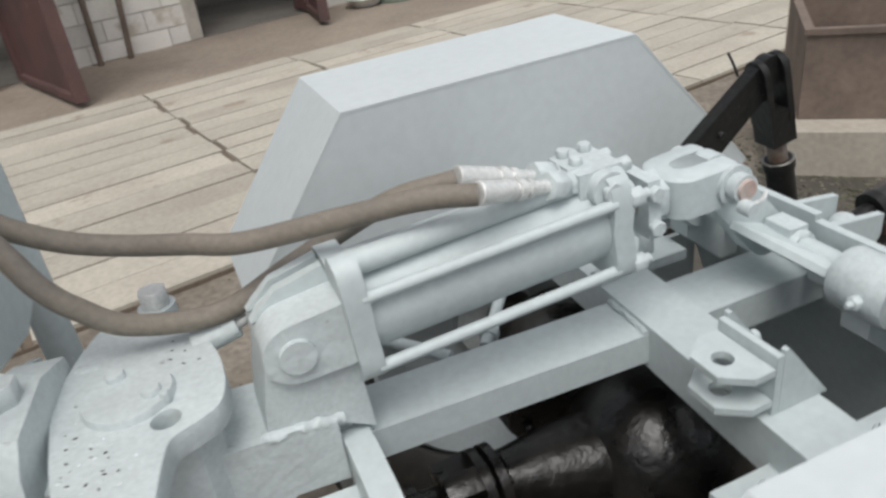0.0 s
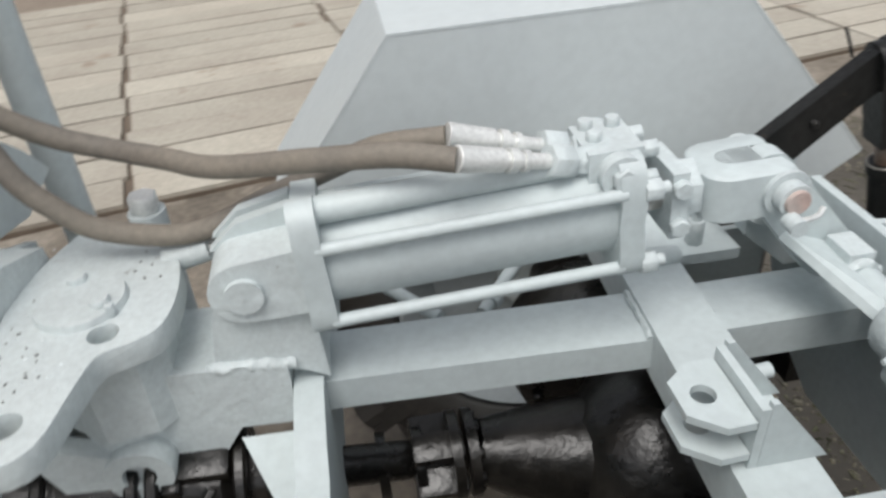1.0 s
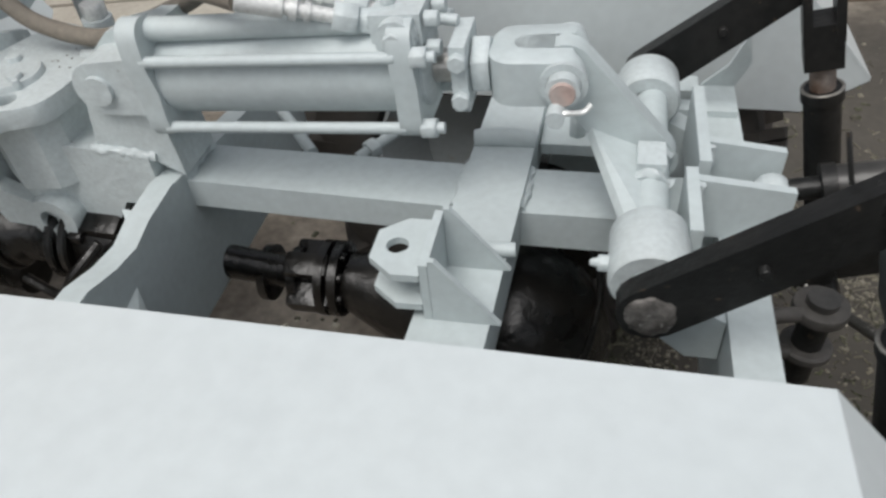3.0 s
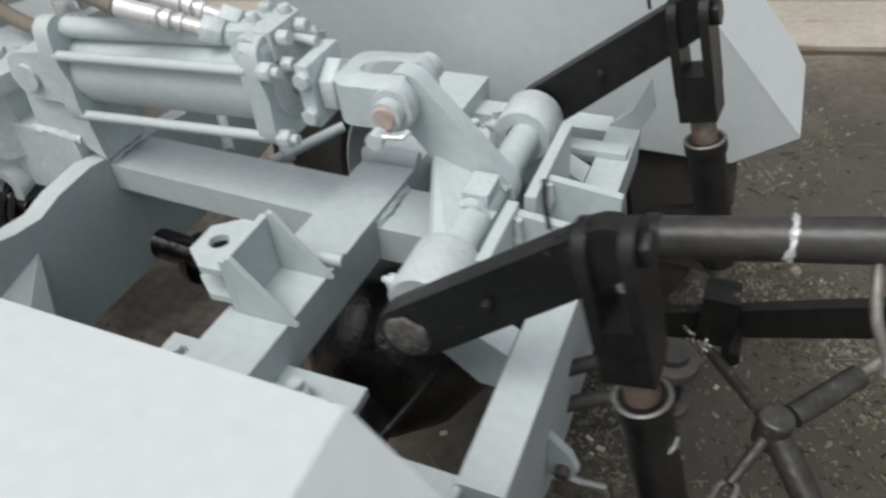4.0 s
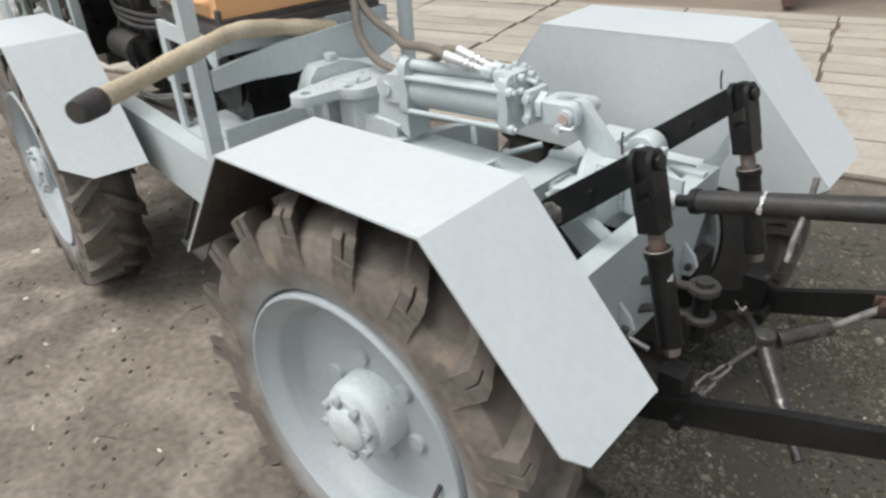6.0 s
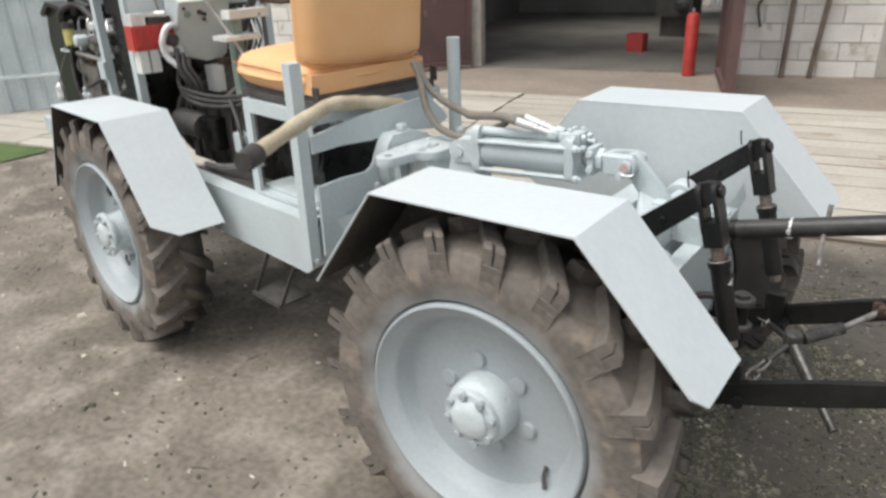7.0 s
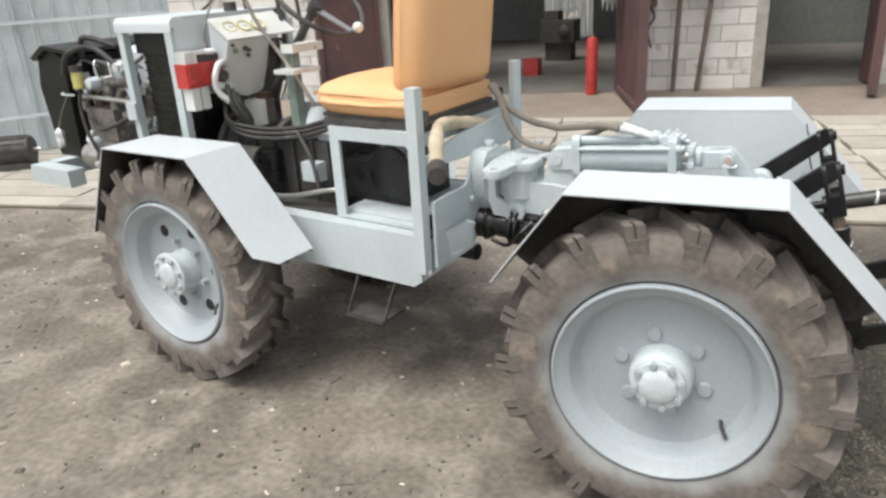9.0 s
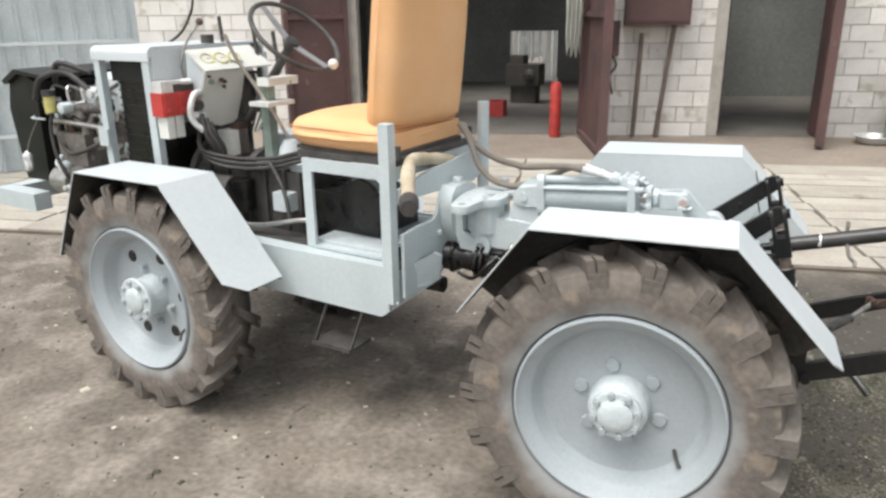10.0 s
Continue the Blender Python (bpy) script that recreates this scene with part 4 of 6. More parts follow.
TL0, TD = Vector((0.331, 0.012, 0.742)), Vector((0.96, -0.03, 0.235)).normalized()
tl = part("top_link", rod(B(), TL0, TL0 + TD * 0.72, 0.022, seg=24), DUSTY, tractor, "long black top link tube")
part("ball_eye", ball(B(), TL0 - TD * 0.05, 0.02), CAST, tl)
part("thread", rod(B(), TL0 - TD * 0.05, TL0 + TD * 0.01, 0.012), BLACK, tl)
part("collar", rod(B(), TL0 - TD * 0.004, TL0 + TD * 0.010, 0.0245, seg=24), BLACK, tl)
bead = tube(B(), [TL0 + TD * 0.128 + 0.021 * Vector((0, math.cos(a), math.sin(a))) for a in (0.6, 1.4, 2.2, 3.0, 3.6)], 0.004, 7)
part("weld", rough_up(bead, 0.003, 150), ZINC, tl, "bare silvery weld")
h0 = TL0 + TD * 0.20
part("handle_stub", rod(B(), h0 + Vector((0, 0.014, 0.018)), h0 + Vector((0, 0.022, 0.045)), 0.0055), SLIVER, tl)
part("handle", tube(B(), [h0 + Vector((0, 0.0, -0.006)), h0 + Vector((0.004, -0.06, -0.035)), h0 + Vector((0.012, -0.105, -0.038)), h0 + Vector((0.013, -0.115, -0.048))], 0.0052, 10), SLIVER, tl, "bare bent turning handle")

# ---- check-chain cross and drawbar joint
C = Vector((0.499, 0.018, 0.483))
cr = part("stabiliser_cross", soften(rod(B(), C + Vector((0, 0, -0.026)), C + Vector((0, 0, 0.024)), 0.021, seg=20), 0.006, 3), WORN, tractor, "greasy steel stabiliser cross with turnbuckle and chain")
e = Vector((0.587, 0.116, 0.500))
part("turnbuckle", rod(B(), C + (e - C) * 0.22, e, 0.0150, seg=18), WORN, cr)
e2 = Vector((0.66, 0.195, 0.535))
part("spindle", rod(B(), e, e2, 0.008), SLIVER, cr)
SH = Matrix.Translation(e2) @ Matrix.Rotation(radians(28), 4, "Z")
for y in (-0.014, 0.014):
    part("rusty_shackle", soften(box(B(), -0.02, 0.10, y - 0.005, y + 0.005, -0.014, 0.014, SH), 0.003), RUST, cr, "dull rusty forked shackle")
part("shackle_bolt", nut(B(), SH @ Vector((0.0, -0.026, 0)), SH @ Vector((0.0, 0.026, 0)), 0.011), RUST, cr)
part("rusty_bar", soften(box(B(), 0.06, 0.30, -0.008, 0.008, -0.018, 0.018, SH), 0.003), RUST, cr, "rusty flat bar")
part("lower_tube", rod(B(), C, Vector((0.585, -0.07, 0.40)), 0.017, seg=18), WORN, cr)
part("lower_rod", rod(B(), Vector((0.585, -0.07, 0.40)), Vector((0.63, -0.115, 0.36)), 0.011), WORN, cr)
a = Vector((0.42, 0.15, 0.445))
part("upper_rod", rod(B(), C, a, 0.0080), WORN, cr)
part("near_rod", rod(B(), C, Vector((0.462, -0.055, 0.455)), 0.0072), WORN, cr)


def chain(p, q, count, parent):
    p, q = Vector(p), Vector(q)
    d = (q - p) / count
    for i in range(count):
        c = p + d * (i + 0.5)
        m = Matrix.Translation(c) @ d.to_track_quat("X", "Z").to_matrix().to_4x4() @ Matrix.Rotation(radians(90 * (i % 2) + 30), 4, "X")
        L, w = d.length * 0.76, 0.0125
        loop = [(L * 0.5 * math.cos(t) + (L * 0.3 if math.cos(t) > 0 else -L * 0.3), w * math.sin(t), 0) for t in [2 * math.pi * (k + 0.5) / 12 for k in range(12)]]
        part("chain_link", tube(B(), loop + [loop[0]], 0.003, 6, 2), SLIVER, parent, m=m)


chain(a, (0.375, 0.235, 0.41), 4, cr)
chain((0.462, -0.055, 0.455), (0.43, -0.17, 0.43), 3, cr)
hitch = part("drawbar_joint", soften(rod(B(), (0.373, 0.012, 0.556), (0.373, 0.012, 0.572), 0.032, seg=24), 0.004, 2), GREASE, tractor, "greasy drawbar eye joint with a vertical pin")
part("pin_head", rod(B(), (0.373, 0.012, 0.572), (0.373, 0.012, 0.582), 0.018, seg=20), DUSTY, hitch)
part("lower_eye", soften(rod(B(), (0.373, 0.012, 0.488), (0.373, 0.012, 0.503), 0.031, seg=24), 0.003), GREASE, hitch)
part("pin", rod(B(), (0.373, 0.012, 0.44), (0.373, 0.012, 0.572), 0.018, seg=20), BLACK, hitch)
for z in (0.564, 0.496):
    part("eye_arm", tube(B(), [(0.26, -0.04, z), (0.30, -0.02, z + 0.008), (0.35, 0.0, z)], 0.0095, 10), GREASE, hitch)
part("hook", tube(B(), [(0.27, -0.13, 0.50), (0.30, -0.13, 0.49), (0.33, -0.12, 0.475)], 0.006), STEEL, hitch)
part("bracket", soften(box(B(), 0.268, 0.30, 0.16, 0.25, 0.40, 0.52), 0.004), BLACK, hitch)

# ---- articulation joint
def holed_plate(outer, holes, z0, z1):
    """Level plate with round holes (x, y, radius) through it."""
    bm = B()
    loops = [outer] + [arc(x, y, r, 0, 360, 20)[:-1] for x, y, r in holes]
    rings = [[[bm.verts.new((x, y, z)) for x, y in lp] for lp in loops] for z in (z0, z1)]
    for level in rings:
        es = [bm.edges.new((lp[k], lp[(k + 1) % len(lp)])) for lp in level for k in range(len(lp))]
        bmesh.ops.triangle_fill(bm, use_beauty=True, edges=es)
    for lo, hi in zip(*rings):
        for k in range(len(lo)):
            bm.faces.new((lo[k], lo[(k + 1) % len(lo)], hi[(k + 1) % len(lo)], hi[k]))
    bmesh.ops.recalc_face_normals(bm, faces=bm.faces[:])
    return bm


edge = smooth_path([Vector((x, y, 0)) for x, y in ((-0.642, 0.128), (-0.618, 0.166), (-0.568, 0.150), (-0.535, 0.122), (-0.524, 0.095), (-0.514, 0.055), (-0.513, 0.005), (-0.523, -0.030), (-0.546, -0.045), (-0.568, -0.056), (-0.578, -0.09), (-0.586, -0.130))], 4)
JOINT_HOLES = ((-0.569, -0.026, 0.0135), (-0.621, -0.122, 0.014))
rim_line = [(p.x, p.y) for p in edge] + arc(-0.621, -0.130, 0.034, -10, -165, 7) + [(-0.664, -0.04), (-0.668, 0.06)]
bm = holed_plate(rim_line, JOINT_HOLES, 0.800, 0.826)
soften(bm, 0.005, 2, [e for e in bm.edges if len(e.link_faces) == 2 and e.calc_face_angle(0) > 0.9])
jt = part("joint_plate", bm, CAST, tractor, "rough grey articulation joint plate with pivot disc")
random.seed(15)
bm = B()
for k in range(60):
    x, y = (random.uniform(-0.658, -0.61), random.uniform(-0.10, 0.13)) if k % 3 else (random.uniform(-0.65, -0.59), random.uniform(-0.09, -0.01))
    ball(bm, (x, y, 0.8255), random.uniform(0.001, 0.0026), 6, (1.3, 1, 0.7))
tagged(part("weld_spatter", bm, CAST, jt), kind="stuff")
bm = B()
for k in range(28):
    u = random.random()
    x, y = (-0.655 + 0.012 * random.random(), random.uniform(-0.10, 0.10)) if u < 0.3 else (random.uniform(-0.65, -0.60), random.uniform(-0.10, -0.03)) if u < 0.75 else (random.uniform(-0.56, -0.53), random.uniform(0.04, 0.10))
    a, L = random.uniform(0, 6.28), random.uniform(0.0006, 0.0022)
    slabpoly(bm, [Vector((x, y, 0.8262)) + Vector((math.cos(a) * p - math.sin(a) * q, math.sin(a) * p + math.cos(a) * q, 0)) for p, q in ((-L, -0.3 * L), (0, -0.5 * L), (L, 0.1 * L), (0.3 * L, 0.5 * L), (-L, 0.3 * L))], (0, 0, 0.0006))
tagged(part("paint_chips", bm, GREASE, jt, "dark chips where the paint came off"), kind="stuff")
part("joint_body", rough_up(soften(plate_z(B(), [(-0.605, 0.15), (-0.545, 0.108), (-0.528, 0.055), (-0.530, -0.005), (-0.552, -0.030), (-0.60, -0.034), (-0.645, 0.0), (-0.645, 0.12)], 0.70, 0.7995), 0.012, 3), 0.004, 25), CAST, jt)
part("pivot_disc", lathe(B(), [(0, 0.833), (0.040, 0.833), (0.042, 0.828), (0.042, 0.82)], 28, "z", (-0.598, 0.022, 0), False), CAST, jt)
for x, y, r in ((-0.607, 0.052, 0.010), (-0.577, 0.010, 0.010), (-0.566, -0.002, 0.005)):
    part("bolt", nut(B(), (x, y, 0.826), (x, y, 0.839), r), CAST, jt)
part("pivot_barrel", rod(B(), (-0.595, 0.02, 0.60), (-0.595, 0.02, 0.806), 0.045, seg=24), CAST, jt)
bm = lathe(B(), [(0.0165, -0.016), (0.033, -0.016), (0.0345, -0.012), (0.0345, 0.012), (0.033, 0.016), (0.0165, 0.016)], 28, "y", (-0.586, -0.022, 0.651))
part("eye_ring", soften(bm, 0.003), CAST, jt)
bm = slabpoly(B(), [(-0.605, -0.032, 0.632), (-0.66, -0.034, 0.640), (-0.68, -0.036, 0.70), (-0.676, -0.036, 0.80), (-0.655, -0.036, 0.80), (-0.650, -0.034, 0.70), (-0.605, -0.032, 0.675)], (0, 0.022, 0))
part("eye_arm", soften(bm, 0.005, 2), CAST, jt)
part("far_stud", rod(B(), (-0.562, 0.166, 0.60), (-0.562, 0.166, 0.836), 0.020, seg=18), CAST, jt)
part("far_nut", nut(B(), (-0.562, 0.166, 0.836), (-0.562, 0.166, 0.856), 0.016), ZINC, jt)
neck = part("neck_beam", soften(plate_y(B(), [(-0.605, 0.768), (-0.551, 0.756), (-0.49, 0.752), (-0.425, 0.744), (-0.425, 0.668), (-0.483, 0.672), (-0.505, 0.640), (-0.539, 0.632), (-0.60, 0.665)], -0.013, 0.088), 0.004, 2), CAST, tractor, "grey welded neck beam behind the joint")
part("neck_block", soften(box(B(), -0.4247, -0.4085, 0.012, 0.086, 0.65, 0.735), 0.002), CAST, neck)
# Flat dark disc gives the shade of a hole by its colour.
part("bolt_hole", lathe(B(), [(0, -0.0142), (0.009, -0.0142), (0.010, -0.012)], 16, "y", (-0.584, 0, 0.738), False), GREASE, neck)
# weld between saddle and neck
bm = tube(B(), [(-0.500, -0.005, 0.7505), (-0.485, -0.007, 0.7490), (-0.46, -0.006, 0.7475), (-0.435, -0.007, 0.7445), (-0.418, -0.005, 0.742)], 0.0068, 10, 14)
part("weld", rough_up(bm, 0.003, 110), CAST, neck, sharp=60)
part("grease_pipe", rod(B(), (-0.533, 0.090, 0.818), (-0.488, 0.088, 0.828), 0.0150, 0.0135), CAST, neck)
part("pipe_tip", rod(B(), (-0.488, 0.088, 0.828), (-0.470, 0.088, 0.835), 0.006), ZINC, neck)

# ================================================================ front half (own axes)
ff = part("front_frame", soften(plate_y(B(), [(-1.72, 0.46), (-1.72, 0.63), (-0.60, 0.628), (-0.19, 0.632), (-0.17, 0.60), (-0.17, 0.475), (-0.205, 0.450)], -0.318, -0.304), 0.002), PRIMER, tractor, "grey plate side frame of the front half", FRONT)
part("side_frame", soften(plate_y(B(), [(-1.72, 0.46), (-1.72, 0.63), (-0.60, 0.628), (-0.19, 0.632), (-0.17, 0.60), (-0.17, 0.475), (-0.205, 0.450)], 0.304, 0.318), 0.002), PRIMER, ff, m=FRONT)
for s in (-1, 1):
    part("rail_top", soften(box(B(), -1.72, -0.19, min(s * 0.302, s * 0.25), max(s * 0.302, s * 0.25), 0.612, 0.626), 0.002), PRIMER, ff, m=FRONT)
    # plates that draw in towards the joint
    part("taper_plate", soften(slabpoly(B(), [(-0.169, s * 0.311, 0.475), (-0.169, s * 0.311, 0.60), (-0.13, s * 0.29, 0.63), (-0.085, s * 0.17, 0.655), (-0.070, s * 0.15, 0.64), (-0.075, s * 0.16, 0.555)], (0, -s * 0.012, 0)), 0.002), PRIMER, ff, m=FRONT)
    part("shelf_plate", soften(slabpoly(B(), [(-0.168, s * 0.31, 0.53), (-0.09, s * 0.19, 0.545), (-0.09, s * 0.10, 0.545), (-0.168, s * 0.09, 0.53)], (0, 0, 0.008)), 0.001), PRIMER, ff, m=FRONT)
web = [(-0.30, 0.748), (-0.204, 0.754), (-0.130, 0.752)] + arc(-0.13, 0.80, 0.048, -80, -10, 5) + [(-0.062, 0.835), (-0.043, 0.858), (0.036, 0.858), (0.16, 0.81), (0.17, 0.60), (0.04, 0.60), (-0.074, 0.545), (-0.225, 0.527), (-0.30, 0.527)]
part("web_plate", soften(plate_x(B(), web, -0.128, -0.1165), 0.002), PRIMER, ff, m=FRONT)
rib = [(-0.078, 0.795), (-0.066, 0.835), (-0.045, 0.858), (0.036, 0.862), (0.10, 0.84), (0.12, 0.72), (0.09, 0.62), (-0.008, 0.63), (-0.034, 0.665), (-0.070, 0.72)]
part("arch_casting", rough_up(soften(plate_x(B(), rib, -0.116, -0.070), 0.010, 3), 0.0025, 40), CAST, ff, m=FRONT)
part("joint_face", soften(rod(B(), (-0.070, 0.03, 0.73), (-0.050, 0.03, 0.73), 0.065, seg=32), 0.004), CAST, ff, m=FRONT)
part("joint_nut", nut(B(), (-0.095, 0.012, 0.858), (-0.095, 0.012, 0.880), 0.018), CAST, ff, m=FRONT)
part("web_bolt", nut(B(), (-0.1165, -0.085, 0.70), (-0.104, -0.085, 0.70), 0.012), CAST, ff, m=FRONT)
upper = [(-0.30, 0.845), (-0.20, 0.850), (-0.08, 0.842), (0.036, 0.850), (0.185, 0.827), (0.253, 0.852), (0.22, 0.89), (0.164, 0.939), (-0.115, 0.925), (-0.30, 0.895)]
part("upper_plate", soften(plate_x(B(), upper, -0.1405, -0.1285), 0.002), PRIMER, ff, m=FRONT)
for s in (-1, 1):
    post = part("roll_bar_post", soften(box(B(), -0.174, -0.136, s * 0.3235 - 0.019 + (0.0 if s < 0 else -0.02), s * 0.3235 + 0.019 + (0.0 if s < 0 else -0.02), 0.515, 1.105), 0.003, 2) if s < 0 else rod(B(), (-0.155, 0.31, 0.50), (-0.155, 0.31, 1.105), 0.022, seg=20), PRIMER, tractor, "upright post in grey primer beside the seat", FRONT)
    weld_bead("weld", [(-0.18, s * 0.321, 0.515), (-0.155, s * 0.326, 0.512), (-0.13, s * 0.321, 0.515)], 0.006, post, m=FRONT)
# seat box of flat bars with a shelf
sb = part("seat_box", soften(box(B(), -0.565, -0.175, -0.262, -0.250, 0.908, 0.952), 0.002), PRIMER, tractor, "welded seat box frame open at the sides", FRONT)
for x0, x1, y0, y1, z0, z1 in ((-0.565, -0.525, -0.262, -0.250, 0.640, 0.9075), (-0.565, -0.525, 0.25, 0.262, 0.640, 0.9075), (-0.565, -0.175, 0.25, 0.262, 0.908, 0.952), (-0.565, -0.553, -0.249, 0.249, 0.912, 0.95), (-0.187, -0.175, -0.249, 0.249, 0.912, 0.95)):
    part("bar", soften(box(B(), x0, x1, y0, y1, z0, z1), 0.002), PRIMER, sb, m=FRONT)
part("lower_bar", soften(box(B(), -0.565, -0.21, -0.262, -0.225, 0.630, 0.6395), 0.002), PRIMER, sb, m=FRONT)
part("shelf", soften(box(B(), -0.555, -0.25, -0.224, 0.2, 0.640, 0.652), 0.002), CAST, sb, m=FRONT)
part("corner_gusset", slabpoly(B(), [(-0.175, -0.2635, 0.908), (-0.245, -0.2635, 0.908), (-0.19, -0.2635, 0.862), (-0.175, -0.2635, 0.862)], (0, 0.004, 0)), PRIMER, sb, m=FRONT)
part("seat_base", soften(box(B(), -0.60, -0.18, -0.24, 0.24, 0.953, 0.975), 0.003), GREASE, sb, m=FRONT)
# seat
st = part("seat", soften(box(B(), -0.62, -0.20, -0.22, 0.22, 0.9755, 0.988), 0.002), GREASE, tractor, "orange vinyl driver's seat with piping", FRONT)
bm = pillow(B(), 0.210, 0.232, 0.054, 0.046, 0.020, 18)
bm.transform(Matrix.Translation((-0.440, 0, 1.027)))
for v in bm.verts:
    u, w = (v.co.x + 0.44) / 0.21, v.co.y / 0.235
    if v.co.z > 1.03:
        v.co.z += 0.004 * max(0, -u) + 0.010 * max(0, 1 - u * u) * max(0, 1 - w * w)
    if v.co.z < 1.02 and u < -0.3:
        v.co.z += 0.028 * (-u - 0.3)
    v.co += 0.003 * noise.noise_vector(v.co * 9)
cushion = part("cushion", bm, VINYL, st, m=FRONT)
loop = [(-0.640, -0.236, 1.056), (-0.44, -0.2375, 1.053), (-0.245, -0.236, 1.050), (-0.228, 0.0, 1.050), (-0.245, 0.236, 1.050), (-0.44, 0.2375, 1.053), (-0.640, 0.236, 1.056), (-0.654, 0.0, 1.058), (-0.640, -0.236, 1.056)]
part("piping", tube(B(), loop, 0.0020, 8, 6), PIPING, st, "dark stitched piping", FRONT)
bm = pillow(B(), 0.060, 0.218, 0.265, 0.05, 0.012)
bm.transform(Matrix.Translation((0, 0, 0.242)))
for v in bm.verts:
    if v.co.z > 0.25:
        v.co.y *= 1 - 0.18 * (v.co.z - 0.25)
BK = pose(-0.262, 0.0, 1.072, 0, 6.5, -5)
part("backrest", bm, VINYL, st, m=FRONT @ BK)
part("seam", tube(B(), [(0.030, -0.214, 0.02), (0.055, -0.19, 0.012), (0.066, -0.1, 0.004), (0.067, 0.1, 0.004), (0.055, 0.19, 0.012)], 0.0022, 8), PIPING, st, "dark seam along the lower edge", FRONT @ BK)
part("rear_skirt", soften(box(B(), -0.30, -0.212, -0.222, 0.222, 0.990, 1.05), 0.025, 3), VINYL, st, m=FRONT)
for s in (-1, 1):
    part("hinge_strap", soften(box(B(), -0.19, -0.165, s * 0.236 - 0.004, s * 0.236 + 0.004, 0.975, 1.02), 0.003), GREASE, st, m=FRONT)
# foldable duct hose hanging out at the side
IF = FRONT.inverted()
pts = [IF @ Vector(p) for p in ((-0.742, 0.095, 0.922), (-0.755, 0.0, 0.945), (-0.768, -0.10, 0.963), (-0.765, -0.20, 0.975), (-0.718, -0.33, 0.970), (-0.642, -0.50, 0.966), (-0.553, -0.69, 0.962))]
dh = part("air_duct", tube(B(), pts, 0.0215, 16, 10, 0.16), CANVAS, tractor, "tan canvas-wrapped hose that sticks out beside the seat", FRONT)
d = (pts[-1] - pts[-2]).normalized()
part("opening", lathe(B(), [(0, 0), (0.022, 0), (0.0255, -0.02), (0.027, -0.065), (0.024, -0.065)], 20, "z", closed=False), DARKHOSE, dh, "black open end of the hose", FRONT @ Matrix.Translation(pts[-1] + d * 0.006) @ d.to_track_quat("Z", "Y").to_matrix().to_4x4())
# step hung under the side frame
sp = part("step", soften(box(B(), -0.470, -0.305, -0.375, -0.25, 0.312, 0.320), 0.001), GREASE, tractor, "flat-bar foot step hung under the frame", FRONT)
for x in (-0.468, -0.309):
    part("hanger", soften(slabpoly(B(), [(x, -0.372, 0.320), (x, -0.357, 0.320), (x + 0.02, -0.302, 0.455), (x + 0.02, -0.317, 0.455)], (0.005, 0, 0)), 0.001), GREASE, sp, m=FRONT)
part("lip", soften(box(B(), -0.470, -0.305, -0.379, -0.3755, 0.312, 0.328), 0.001), GREASE, sp, m=FRONT)
# front axle
fa = part("front_axle", rod(B(), (-1.10, -0.48, 0.436), (-1.10, 0.48, 0.436), 0.05, seg=20), OILY, tractor, "dark front axle with differential", FRONT)
part("differential", ball(B(), (-1.10, 0.02, 0.45), 0.14, 20), OILY, fa, m=FRONT)
part("prop_shaft", rod(B(), (-0.95, 0.0, 0.47), (-0.15, 0.0, 0.47), 0.03), OILY, fa, m=FRONT)
# gearbox, clutch housing, pedals
gb = part("gearbox", rough_up(soften(box(B(), -1.22, -0.68, -0.15, 0.15, 0.62, 0.86), 0.03, 3), 0.006, 14), GREASE, tractor, "dark oily gearbox under the dashboard", FRONT)
for x, r in ((-1.23, 0.19), (-1.20, 0.17), (-0.97, 0.155), (-0.69, 0.14)):
    part("housing_flange", rod(B(), (x, 0, 0.76), (x - 0.03, 0, 0.76), r, seg=28), GREASE, gb, m=FRONT)
for i in range(5):
    part("rib", soften(box(B(), -1.16 + 0.1 * i, -1.145 + 0.1 * i, -0.165, 0.165, 0.63, 0.87), 0.004), GREASE, gb, m=FRONT)
part("shift_dome", lathe(B(), [(0.0, 0.97), (0.025, 0.965), (0.045, 0.93), (0.05, 0.90), (0.07, 0.885), (0.07, 0.86)], 20, "z", (-0.80, -0.06, 0), False), CAST, gb, m=FRONT)
part("shift_cover", soften(box(B(), -0.92, -0.68, -0.13, 0.10, 0.86, 0.885), 0.01, 2), CAST, gb, m=FRONT)
part("transfer_case", rough_up(soften(box(B(), -0.66, -0.35, -0.12, 0.14, 0.53, 0.80), 0.04, 3), 0.006, 12), OILY, gb, m=FRONT)
part("pulley", lathe(B(), [(0.02, -0.14), (0.09, -0.14), (0.075, -0.15), (0.09, -0.16), (0.02, -0.16)], 28, "y", (-0.40, 0, 0.78), False), OILY, gb, m=FRONT)
part("filter_can", rod(B(), (-0.95, -0.19, 0.70), (-0.95, -0.19, 0.82), 0.045, seg=20), OILY, gb, m=FRONT)
part("starter", rod(B(), (-1.18, -0.20, 0.78), (-0.98, -0.20, 0.78), 0.05, seg=20), GREASE, gb, m=FRONT)
part("bracket", soften(box(B(), -0.78, -0.70, -0.20, -0.15, 0.72, 0.79), 0.004), CAST, gb, m=FRONT)
part("lever", tube(B(), [(-0.93, -0.25, 0.66), (-0.80, -0.24, 0.67), (-0.66, -0.22, 0.70), (-0.58, -0.20, 0.71)], 0.009), STEEL, gb, m=FRONT)
part("linkage", tube(B(), [(-0.80, -0.18, 0.90), (-0.72, -0.2, 0.80), (-0.68, -0.22, 0.68)], 0.008), GREASE, gb, m=FRONT)
part("floor_plate", soften(box(B(), -1.0, -0.57, -0.249, -0.16, 0.627, 0.633), 0.001), GREASE, gb, m=FRONT)
